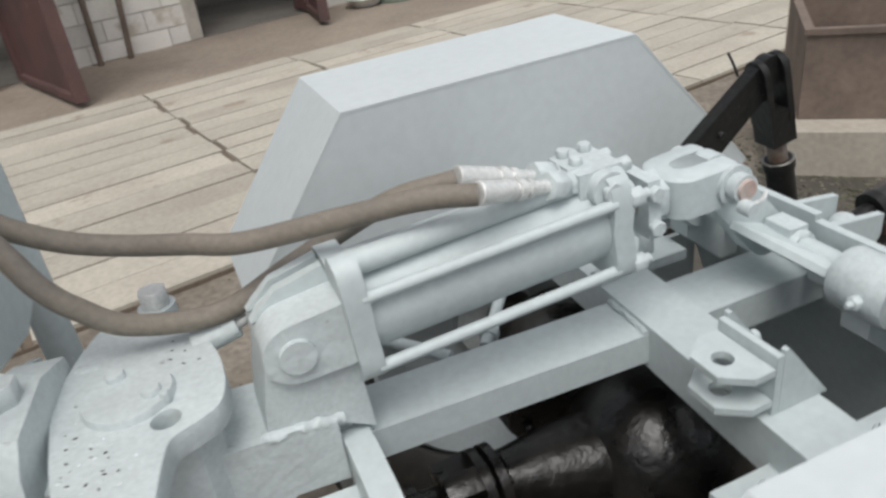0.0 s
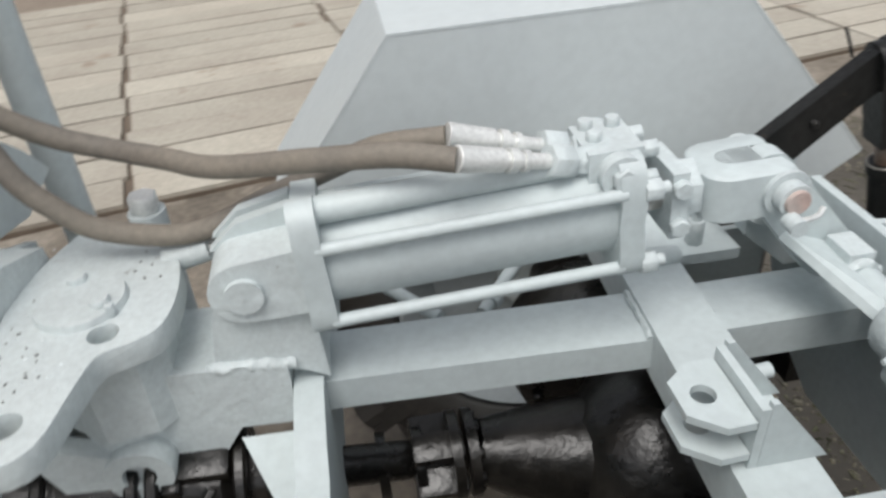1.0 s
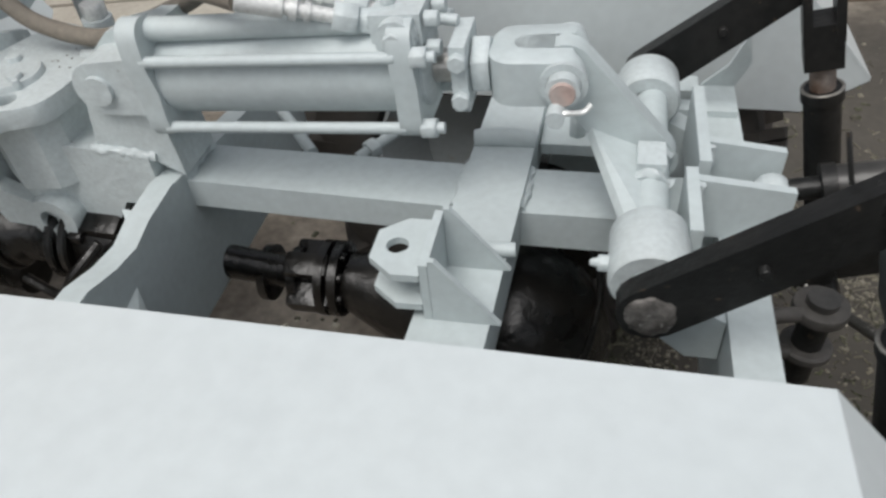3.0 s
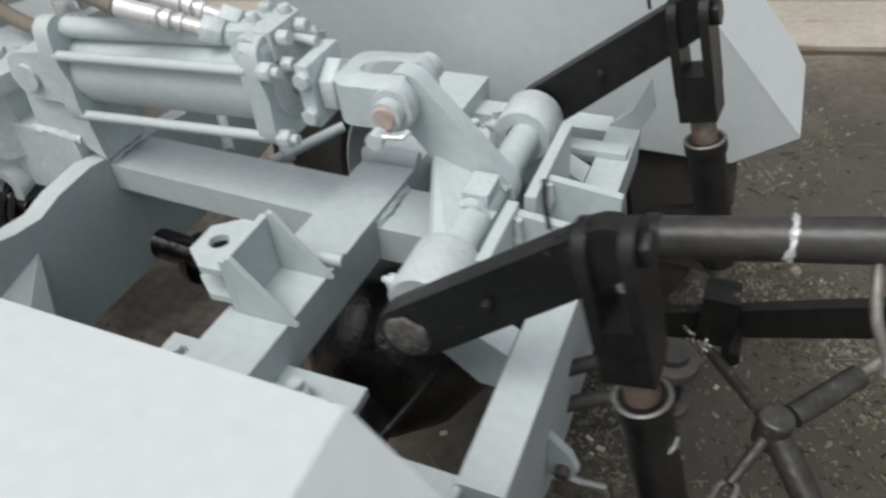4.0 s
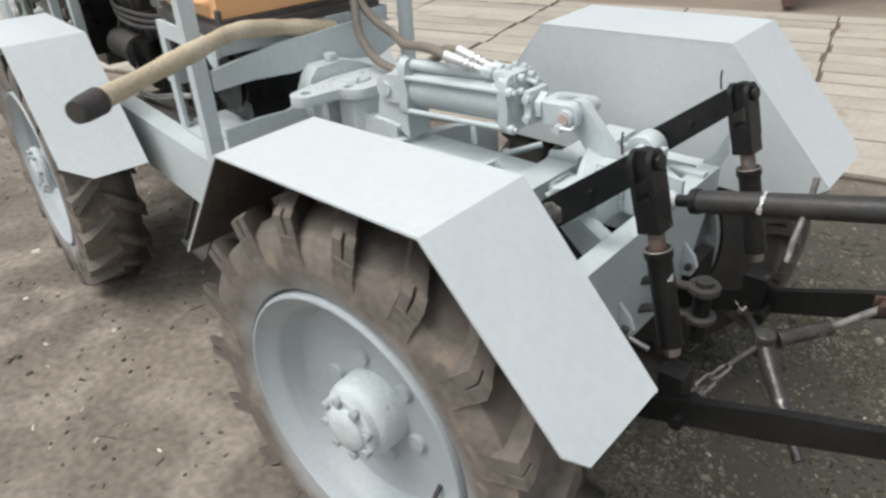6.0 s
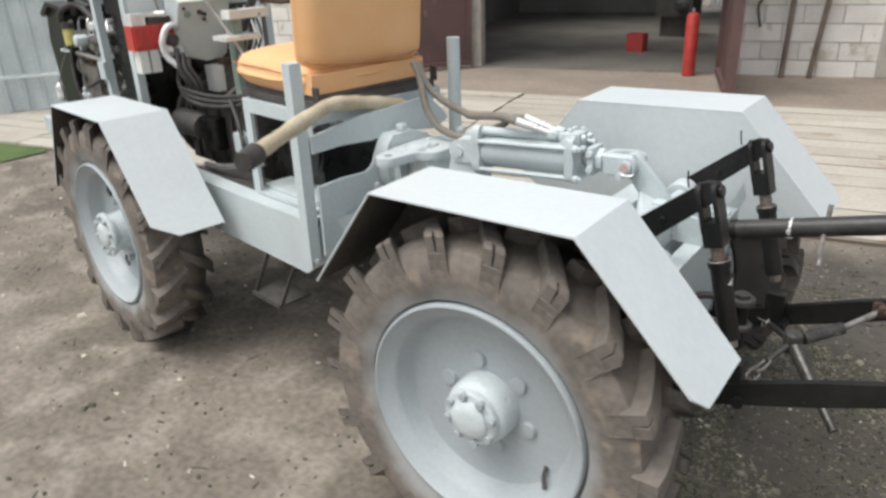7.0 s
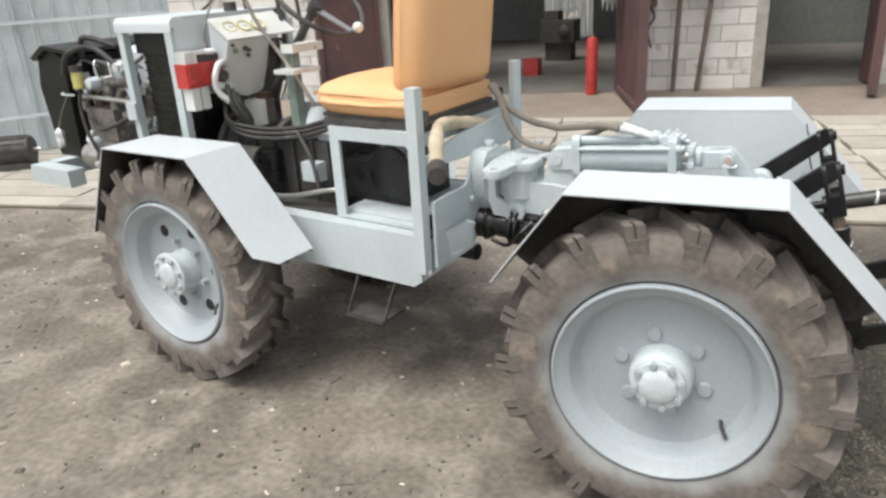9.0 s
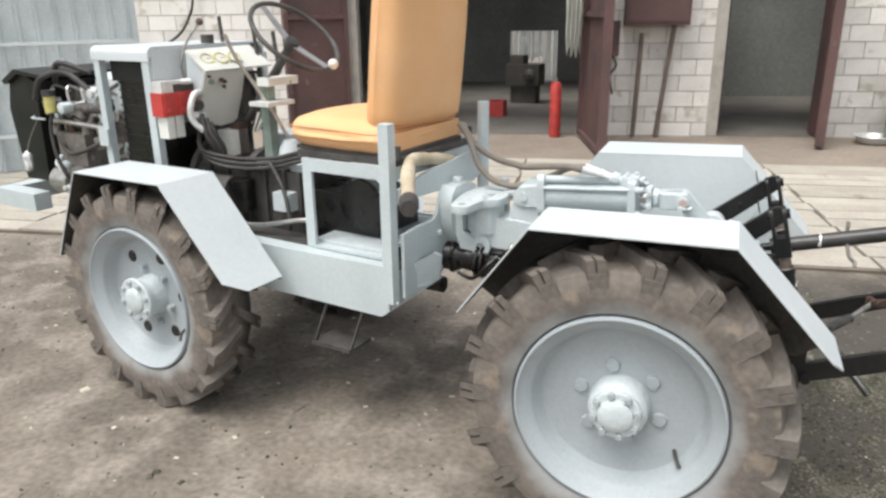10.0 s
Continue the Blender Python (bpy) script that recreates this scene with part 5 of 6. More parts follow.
# hydraulic pipes along the gearbox
for k in range(3):
    z = 0.865 + 0.016 * k
    pts = [(-1.18, -0.17, 1.0 - 0.01 * k), (-1.15, -0.20, 0.93), (-1.08, -0.21, z + 0.015), (-0.95, -0.20 + 0.012 * k, z), (-0.80, -0.17 + 0.01 * k, z + 0.012), (-0.64, -0.14, z + 0.05), (-0.5, -0.08, z + 0.05)]
    part("control_hose", tube(B(), pts, 0.0085, 10, 8), DARKHOSE, tractor, "black hydraulic hose beside the gearbox", FRONT)
# White box added in place of a bright gap beneath the dashboard.
part("white_cover", soften(box(B(), -1.20, -1.12, -0.06, 0.03, 0.875, 0.975), 0.008, 2), WHITEBOX, gb, "white box added for a bright patch under the dashboard", FRONT)
# radiator under a folded hood of sheet with two legs
fold = [(-0.320, 1.262)] + arc(-0.292, 1.288, 0.028, 180, 90, 6) + arc(0.254, 1.288, 0.028, 90, 0, 6) + [(0.282, 1.262), (0.276, 1.262), (0.272, 1.285), (0.25, 1.309), (-0.288, 1.309), (-0.312, 1.288), (-0.314, 1.262)]
hd = part("radiator_hood", soften(plate_x(B(), fold, -1.587, -1.240), 0.001), SHEET, tractor, "pale folded sheet hood over the radiator", FRONT)
for x0, x1 in ((-1.58, -1.545), (-1.285, -1.245)):
    for y in (-0.317, 0.275):
        part("leg", soften(slabpoly(B(), [(x0, y, 1.2675), (x1, y, 1.2675), (x1 + 0.0, y, 0.62), (x0 + 0.0, y, 0.62)], (0, 0.03, 0)), 0.003), PRIMER, hd, m=FRONT)
part("rear_sheet", soften(slabpoly(B(), [(-1.239, -0.305, 1.308), (-1.239, 0.20, 1.308), (-1.236, 0.20, 1.02), (-1.236, -0.305, 1.02)], (-0.004, 0, 0.0)), 0.001), SHEET, hd, m=FRONT)
rd = part("radiator", soften(box(B(), -1.50, -1.32, -0.27, 0.25, 0.72, 1.255), 0.01, 2), OILY, tractor, "black radiator core between two legs", FRONT)
for i in range(16):
    part("fin", box(B(), -1.505, -1.315, -0.274, -0.2705, 0.75 + 0.03 * i, 0.757 + 0.03 * i), OILY, rd, m=FRONT)
part("tank", soften(box(B(), -1.52, -1.30, -0.285, 0.265, 1.18, 1.262), 0.02, 2), BLACK, rd, m=FRONT)
part("bracket", soften(box(B(), -1.60, -1.54, -0.33, -0.318, 0.92, 0.99), 0.004), PRIMER, hd, m=FRONT)
# engine with pipes and a black fan cowl
en = part("engine", rough_up(soften(box(B(), -2.12, -1.62, -0.16, 0.18, 0.60, 1.02), 0.03, 3), 0.012, 11), ENGINE, tractor, "grimy small engine with pipes and wiring", FRONT)
random.seed(4)
for i in range(4):
    x = -2.06 + 0.11 * i
    part("cylinder_head", rough_up(soften(box(B(), x - 0.045, x + 0.045, -0.13, 0.13, 1.02, 1.12), 0.012, 2), 0.005, 20), CAST if i % 2 else ENGINE, en, m=FRONT)
    part("injector_pipe", tube(B(), [(x, -0.13, 1.10), (x - 0.02, -0.20, 1.13), (x + 0.03, -0.22, 1.03), (-1.80, -0.20, 0.95)], 0.006, 8), STEEL, en, m=FRONT)
    part("exhaust_stub", tube(B(), [(x, -0.15, 1.0), (x, -0.22, 0.98), (x + 0.02, -0.24, 0.92)], 0.02, 10), RUST if i == 1 else ENGINE, en, m=FRONT)
part("manifold", tube(B(), [(-2.10, -0.23, 1.04), (-1.95, -0.24, 1.05), (-1.78, -0.24, 1.05), (-1.64, -0.23, 1.06)], 0.022, 12), SCALE, en, m=FRONT)
part("injection_pump", rough_up(soften(box(B(), -2.0, -1.80, -0.27, -0.16, 0.80, 0.94), 0.02, 2), 0.006, 25), ENGINE, en, m=FRONT)
part("pump_gear", lathe(B(), [(0.01, -0.30), (0.055, -0.30), (0.06, -0.285), (0.06, -0.26), (0.01, -0.26)], 20, "y", (-1.86, 0, 0.74), False), ENGINE, en, m=FRONT)
part("alternator", rod(B(), (-2.04, -0.26, 0.72), (-1.92, -0.26, 0.72), 0.06, seg=20), STEEL, en, m=FRONT)
part("fuel_filter", rod(B(), (-1.96, -0.30, 1.03), (-1.96, -0.30, 1.10), 0.024, seg=16), YELLOWCAP, en, "yellowed fuel filter bowl", FRONT)
part("filter_head", rod(B(), (-1.96, -0.30, 1.10), (-1.96, -0.30, 1.125), 0.027, seg=16), DARKHOSE, en, m=FRONT)
part("air_cleaner", lathe(B(), [(0.0, 1.19), (0.10, 1.185), (0.14, 1.165), (0.15, 1.13), (0.14, 1.10), (0.0, 1.10)], 28, "z", (-1.80, 0.0, 0), False), CAST, en, m=FRONT)
for pts, r in (([(-1.96, -0.30, 1.03), (-1.97, -0.31, 0.95), (-1.94, -0.32, 0.84), (-1.90, -0.31, 0.74)], 0.008), ([(-2.1, -0.28, 1.08), (-2.0, -0.3, 1.17), (-1.86, -0.27, 1.20), (-1.72, -0.25, 1.12)], 0.013),
               ([(-2.06, -0.25, 0.98), (-1.9, -0.28, 0.99), (-1.75, -0.28, 0.985), (-1.6, -0.28, 0.98)], 0.010), ([(-2.0, -0.26, 0.9), (-1.85, -0.31, 0.86), (-1.7, -0.3, 0.9), (-1.6, -0.26, 0.95)], 0.009),
               ([(-1.96, -0.26, 1.16), (-1.88, -0.28, 1.24), (-1.76, -0.22, 1.2)], 0.012)):
    part("pipe", tube(B(), pts, r, 10), DARKHOSE if r != 0.010 else STEEL, en, m=FRONT)
for i in range(14):
    x, y, z = random.uniform(-2.1, -1.62), random.uniform(-0.27, -0.15), random.uniform(0.66, 1.08)
    s = random.uniform(0.012, 0.035)
    bm = box(B(), -s, s, -s, s, -s * random.uniform(0.5, 1.4), s, Matrix.Translation((x, y, z)) @ Matrix.Rotation(random.uniform(-0.5, 0.5), 4, "Y")) if i % 2 else nut(B(), (x, y, z), (x, y - s * 1.6, z), s * 0.8)
    part("fitting", soften(bm, 0.003), (CAST, STEEL, ENGINE)[i % 3], en, m=FRONT)
for i in range(26):
    x, y, z = random.uniform(-2.08, -1.60), random.uniform(-0.30, -0.17), random.uniform(0.68, 1.14)
    r = random.uniform(0.008, 0.022)
    dx, dz = random.uniform(-0.07, 0.07), random.uniform(-0.05, 0.06)
    if i % 3 == 0:
        bm, nm = tube(B(), [(x, y, z), (x + dx, y - 0.02, z + dz), (x + 1.6 * dx, y + 0.02, z + 2 * dz)], r * 0.45, 8), "small_pipe"
    elif i % 3 == 1:
        bm, nm = lathe(B(), [(0.0, y - 0.03), (r, y - 0.03), (r * 1.1, y - 0.02), (r * 0.7, y - 0.015), (r * 1.3, y - 0.01), (r * 1.3, y + 0.02), (0.0, y + 0.02)], 14, "y", (x, 0, z), False), "fitting"
    else:
        bm, nm = rod(B(), (x, y, z), (x + dx, y, z + dz), r * 0.6, seg=10), "fitting"
    part(nm, bm, (ZINC, STEEL, CAST, ENGINE)[i % 4], en, m=FRONT)
bag = rough_up(pillow(B(), 0.02, 0.015, 0.042, 0.012, 0.006, 6), 0.008, 40)
part("tied_bag", bag, ZINC, en, "small white plastic bag tied on a wire", FRONT @ Matrix.Translation((-2.16, -0.33, 0.80)))
part("wire", tube(B(), [(-2.16, -0.33, 0.835), (-2.15, -0.31, 0.90), (-2.10, -0.28, 1.0)], 0.003, 6), ENGINE, en, m=FRONT)
cw = part("fan_cowl", soften(slabpoly(B(), [(-2.30, -0.27, 0.70), (-2.34, -0.27, 1.02), (-2.30, -0.27, 1.15), (-2.20, -0.27, 1.19), (-2.10, -0.27, 1.15), (-2.12, -0.27, 0.70)], (0, 0.54, 0)), 0.03, 3), BLACK, tractor, "black sheet fan cowl at the engine's front", FRONT)
part("cowl_lid", soften(slabpoly(B(), [(-2.33, -0.29, 1.15), (-2.22, -0.29, 1.205), (-2.02, -0.29, 1.185), (-2.02, -0.29, 1.17), (-2.2, -0.29, 1.185), (-2.31, -0.29, 1.135)], (0, 0.5, 0)), 0.004), BLACK, cw, m=FRONT)
part("tee_handle", tube(B(), [(-1.95, -0.26, 1.20), (-1.90, -0.26, 1.235), (-1.86, -0.26, 1.25)], 0.010), CAST, en, m=FRONT)
bumper = part("front_beam", soften(box(B(), -2.44, -2.12, -0.36, -0.28, 0.575, 0.655), 0.004), PRIMER, tractor, "grey box-section beam at the tractor's front", FRONT)
part("cross_tube", soften(box(B(), -2.44, -2.36, -0.275, 0.36, 0.575, 0.655), 0.004), PRIMER, bumper, m=FRONT)

# dashboard box with three dials, buttons and a red valve bank
lean = lambda y, z: (-1.110 - 0.33 * (1.222 - z), y, z)
db = part("dashboard", soften(slabpoly(B(), [lean(y, z) for y, z in ((-0.166, 1.220), (0.040, 1.220), (0.044, 1.10), (0.034, 1.012), (0.015, 0.998), (-0.05, 0.992), (-0.172, 1.030), (-0.180, 1.06))], (-0.085, 0, 0.0)), 0.005, 2), WHITEBOX, tractor, "cream metal dashboard box with three round dials", FRONT)
part("lid", soften(slabpoly(B(), [(-1.102, -0.172, 1.2235), (-1.088, 0.170, 1.2255), (-1.176, 0.138, 1.305), (-1.198, -0.182, 1.299)], (-0.006, 0, -0.007)), 0.002, 2), WHITEBOX, db, m=FRONT)
part("side_cheek", soften(slabpoly(B(), [(-1.118, -0.169, 1.214), (-1.198, -0.178, 1.286), (-1.205, -0.182, 1.06), (-1.165, -0.182, 1.06)], (0, 0.006, 0)), 0.001), SHEET, db, m=FRONT)
U = Vector((0.021, 0.12, 0)).normalized()
V = (Vector((-0.085, 0, 0.075)) - U * U.dot(Vector((-0.085, 0, 0.075)))).normalized()
N = U.cross(V)
DM = Matrix.Translation(Vector((-1.139, -0.058, 1.2625)) + N * 0.0005) @ Matrix((U, V, N)).transposed().to_4x4()
for k in (-1, 0, 1):
    u = 0.062 * k
    part("dial", lathe(B(), [(0.0, 0.0015), (0.0235, 0.0015), (0.0245, -0.002), (0.0, -0.002)], 24, "z", (u, 0, 0.0), False), WHITEBOX, db, m=FRONT @ DM)
    part("bezel", lathe(B(), [(0.0235, 0.0), (0.0235, 0.005), (0.0275, 0.005), (0.0285, 0.0)], 28, "z", (u, 0, 0.0)), YELLOWCAP, db, "worn brass bezel", m=FRONT @ DM)
    part("needle", box(B(), u - 0.002, u + 0.017, -0.0012, 0.0012, 0.0018, 0.0028), GREASE, db, m=FRONT @ DM)
for y, z, r, mt in ((-0.135, 1.178, 0.010, GREENPAINT), (-0.085, 1.182, 0.009, OXIDE), (-0.066, 1.174, 0.007, DARKHOSE), (-0.068, 1.155, 0.006, DARKHOSE), (-0.150, 1.200, 0.005, DARKHOSE)):
    p = Vector(lean(y, z))
    part("button", rod(B(), p, p + Vector((0.012, 0, 0)), r, seg=14), mt, db, m=FRONT)
# Dark box in the open recess beside the face; shade put into colour.
part("dark_side", soften(box(B(), -1.205, -1.135, 0.046, 0.155, 1.03, 1.20), 0.004), DARK_MATT, db, m=FRONT)
for y, z, r in ((0.07, 1.17, 0.016), (0.11, 1.12, 0.022), (0.075, 1.08, 0.013)):
    part("relay", rod(B(), (-1.134, y, z), (-1.105, y, z), r, seg=14), (GREASE, DARKHOSE, CAST)[int(z * 100) % 3], db, m=FRONT)
for k in range(4):
    part("wire", tube(B(), [(-1.13, 0.05 + 0.03 * k, 1.19), (-1.08, 0.06 + 0.028 * k, 1.13 - 0.01 * k), (-1.07, 0.04 + 0.03 * k, 1.05), (-1.10, 0.03 + 0.02 * k, 0.96)], 0.005, 6), (DARKHOSE, GREENPAINT, ZINC, GREASE)[k], db, m=FRONT)
part("pillar", soften(box(B(), -1.17, -1.12, -0.02, 0.03, 0.86, 0.999), 0.004), RUST, db, m=FRONT)
part("pillar", soften(box(B(), -0.90, -0.86, -0.10, -0.06, 0.86, 1.2), 0.004), GREENPAINT, db, m=FRONT)
part("switch_panel", soften(box(B(), -0.90, -0.80, -0.16, -0.02, 1.10, 1.115), 0.002), ZINC, db, m=FRONT)
part("switch_panel", soften(box(B(), -0.89, -0.83, -0.12, 0.04, 1.17, 1.20), 0.004), WHITEBOX, db, m=FRONT)
part("warning_lamp", rod(B(), (-1.06, 0.16, 1.18), (-1.03, 0.16, 1.23), 0.018), ZINC, db, m=FRONT)
part("cap", rod(B(), (-1.27, 0.0, 1.316), (-1.27, 0.0, 1.350), 0.026), GREASE, hd, m=FRONT)
for x, y, z in ((-1.30, 0.1, 1.42), (-1.15, 0.14, 1.38), (-1.02, 0.12, 1.36)):
    part("control_lever", rod(B(), (x + 0.02, y, 1.20), (x, y, z), 0.008, seg=10), GREASE, db, m=FRONT)
vb = part("control_valve", soften(box(B(), -1.231, -1.165, -0.338, -0.165, 1.062, 1.150), 0.006, 2), RED, tractor, "red hydraulic control valve with silver sections", FRONT)
for y in (-0.318, -0.252, -0.188):
    part("section_rib", soften(box(B(), -1.165, -1.157, y - 0.014, y + 0.014, 1.07, 1.145), 0.003), RED, vb, m=FRONT)
    part("section_bolt", nut(B(), (-1.157, y, 1.085), (-1.150, y, 1.085), 0.007), RED, vb, m=FRONT)
part("top_cap", soften(box(B(), -1.225, -1.170, -0.330, -0.278, 1.150, 1.192), 0.005, 2), ZINC, vb, m=FRONT)
part("spool_box", soften(box(B(), -1.225, -1.172, -0.268, -0.180, 1.150, 1.176), 0.004), GREASE, vb, m=FRONT)
part("cap_plate", soften(box(B(), -1.222, -1.176, -0.275, -0.20, 1.178, 1.190), 0.003), ZINC, vb, m=FRONT)
for y0, y1 in ((-0.324, -0.290), (-0.282, -0.246)):
    part("lower_body", soften(box(B(), -1.222, -1.170, y0, y1, 0.978, 1.061), 0.006), WHITEBOX, vb, m=FRONT)
part("elbow_hose", tube(B(), [(-1.165, -0.165, 1.12), (-1.13, -0.185, 1.142), (-1.12, -0.225, 1.138), (-1.12, -0.250, 1.09), (-1.12, -0.243, 1.04), (-1.10, -0.215, 1.0)], 0.012, 12), ZINC, vb, "pale elbow pipe", FRONT)
for y, z, r in ((-0.205, 1.095, 0.022), (-0.190, 1.05, 0.018), (-0.225, 1.06, 0.014)):
    part("union", soften(rod(B(), (-1.165, y, z), (-1.115, y, z), r, seg=8), 0.003), (CAST, GREASE, ZINC)[int(r * 1000) % 3], vb, m=FRONT)
for k in range(3):
    part("supply_hose", tube(B(), [(-1.12, -0.20 + 0.02 * k, 1.06 - 0.02 * k), (-1.09, -0.215 + 0.02 * k, 0.99), (-1.07, -0.19 + 0.02 * k, 0.92), (-1.08, -0.16, 0.85)], 0.010, 10), (DARKHOSE, GREASE, DARKHOSE)[k], vb, m=FRONT)
part("lever_rod", tube(B(), [(-1.17, -0.217, 1.185), (-1.172, -0.225, 1.25), (-1.168, -0.19, 1.33), (-1.16, -0.135, 1.395)], 0.0045, 8), SLIVER, vb, m=FRONT)
part("lever_foot", rod(B(), (-1.175, -0.235, 1.186), (-1.155, -0.205, 1.186), 0.011), ZINC, vb, m=FRONT)
part("lever_knob", ball(B(), (-1.158, -0.128, 1.402), 0.014, 12), OXIDE, vb, "dull red lever knob", FRONT)
part("gear_stick", tube(B(), [(-0.80, -0.06, 0.96), (-0.86, -0.10, 1.10), (-0.93, -0.17, 1.27), (-0.95, -0.2, 1.36)], 0.007, 8), STEEL, gb, m=FRONT)
# steering wheel
WM = Matrix.Translation((-0.817, 0.03, 1.345)) @ Matrix.Rotation(radians(41.9), 4, "Y") @ Matrix.Rotation(radians(1.2), 4, "X")
sw = part("steering_wheel", lathe(B(), [(0.180 + 0.0095 * math.cos(2 * math.pi * i / 10), 0.0095 * math.sin(2 * math.pi * i / 10)) for i in range(10)], 48, "z"), GREASE, tractor, "thin-rimmed dark grey steering wheel with flat spokes", FRONT @ WM)
for a in (10, 190):
    mm = FRONT @ WM @ Matrix.Rotation(radians(a), 4, "Z")
    part("spoke", soften(slabpoly(B(), [(0.02, -0.017, -0.035), (0.176, -0.013, -0.004), (0.176, 0.013, -0.004), (0.02, 0.017, -0.035)], (0, 0, 0.005)), 0.001), STEEL, sw, "bare metal spoke", mm)
part("hub", lathe(B(), [(0.0, -0.015), (0.024, -0.018), (0.028, -0.03), (0.024, -0.06), (0.0, -0.06)], 24, "z", closed=False), DARKHOSE, sw, m=FRONT @ WM)
part("column", rod(B(), (0, 0, -0.05), (0, 0, -0.46), 0.017), GREASE, sw, m=FRONT @ WM)
part("rim_knob", ball(B(), (0.175, 0.04, 0.02), 0.02, 14), WHITEBOX, sw, "white spinner knob", FRONT @ WM)

# ================================================================ the yard
def field(name, xs, ys, height, mat, label, category):
    verts = [(x, y, height(x, y)) for x in xs for y in ys]
    n = len(ys)
    faces = [(i * n + j, (i + 1) * n + j, (i + 1) * n + j + 1, i * n + j + 1) for i in range(len(xs) - 1) for j in range(n - 1)]
    me = bpy.data.meshes.new(name)
    me.from_pydata(verts, [], faces)
    me.polygons.foreach_set("use_smooth", [True] * len(faces))
    me.materials.append(mat)
    return tagged(new(name, me), label, category, kind="structure")


def spread(lo, hi, step, far):
    core = list(np.arange(lo, hi, step))
    out, g = [], step
    x = hi
    while x < far:
        out.append(x)
        g *= 1.5
        x += g
    inn, g, x = [], step, lo
    while x > -far:
        g *= 1.5
        x -= g
        inn.append(x)
    return inn[::-1] + core + out + [far]


def earth(x, y):
    near = max(0.0, 1 - max(abs(x + 0.5), abs(y)) / 9)
    v = Vector((x, y, 0))
    return near * (0.010 * noise.noise(v * 1.3) + 0.007 * noise.noise(v * 5) + 0.004 * noise.noise(v * 14)) - 0.004


ground = field("ground", spread(-5.0, 2.6, 0.05, 400), spread(-3.0, 3.0, 0.05, 400), earth, DIRT, "dark trodden earth with straw and chips", "ground")

# straw, chips and pebbles
random.seed(11)
verts, faces = [], []
for i in range(40000):
    if i < 8500:
        x, y = random.uniform(0.15, 1.9), random.uniform(-1.2, 1.7)
    elif i > 19000:
        x, y = random.uniform(0.15, 1.25), random.uniform(-0.8, 1.0)
    else:
        x, y = random.uniform(-4.8, 1.8), random.uniform(-2.6, 2.0)
    if noise.noise(Vector((x, y, 3)) * 1.7) < -0.12 and random.random() < 0.8:
        continue
    if y > 1.95 + 0.2 * x - 0.05 or (8500 <= i <= 19000 and x < 0.15 and i % 5 > 1):
        continue
    z = earth(x, y)
    a = random.uniform(0, 6.28)
    straw = random.random() < (0.4 if i < 8500 else 0.12)
    L = random.uniform(0.008, 0.032) if straw else random.uniform(0.002, 0.0085) * (1.7 if random.random() < 0.06 else 1)
    if i > 19000:
        straw, L = False, random.uniform(0.0014, 0.0056)
    W = 0.0012 if straw else L * random.uniform(0.5, 0.9)
    H = 0.003 if straw else L * 0.6
    c, s = math.cos(a), math.sin(a)
    base = len(verts)
    tilt = random.uniform(-0.2, 0.3) * L
    for dx, dy, dz in ((-L, -W, 0), (L, -W, tilt), (L, W, tilt), (-L, W, 0), (-L * 0.7, -W * 0.6, H), (L * 0.7, -W * 0.6, H + tilt), (L * 0.7, W * 0.6, H + tilt), (-L * 0.7, W * 0.6, H)):
        verts.append((x + c * dx - s * dy, y + s * dx + c * dy, z + dz))
    for f in ((4, 5, 6, 7), (0, 1, 5, 4), (1, 2, 6, 5), (2, 3, 7, 6), (3, 0, 4, 7)):
        faces.append([base + k for k in f])
me = bpy.data.meshes.new("litter")
me.from_pydata(verts, [], faces)
me.materials.append(CHIPS)
tagged(new("litter", me), "scattered straw, wood chips and pebbles on earth", "litter", kind="stuff")

# trodden scraps of grass and leaf behind the tractor
random.seed(47)
verts, faces = [], []
for i in range(4200):
    x, y = random.gauss(0.72, 0.30), random.gauss(-0.15, 0.42)
    if not -0.1 < x < 1.9 or noise.noise(Vector((x, y, 9)) * 3.1) < -0.05:
        continue
    z, a, L = earth(x, y), random.uniform(0, 6.28), random.uniform(0.002, 0.0085)
    W, H, c, s = L * random.uniform(0.12, 0.5), random.uniform(0.001, 0.006), math.cos(a), math.sin(a)
    base = len(verts)
    for dx, dy, dz in ((-L, -W, 0.001), (L, -W, H), (L, W, H + 0.001), (-L, W, 0.002), (0, 0, H + 0.003)):
        verts.append((x + c * dx - s * dy, y + s * dx + c * dy, z + dz))
    for f in ((0, 1, 4), (1, 2, 4), (2, 3, 4), (3, 0, 4)):
        faces.append([base + k for k in f])
me = bpy.data.meshes.new("leaf_scraps")
me.from_pydata(verts, [], faces)
me.materials.append(SCRAPS)
tagged(new("leaf_scraps", me), "trodden green and brown leaf scraps on earth", "leaf litter", kind="stuff")

# pale chips of wood further out
random.seed(31)
verts, faces = [], []
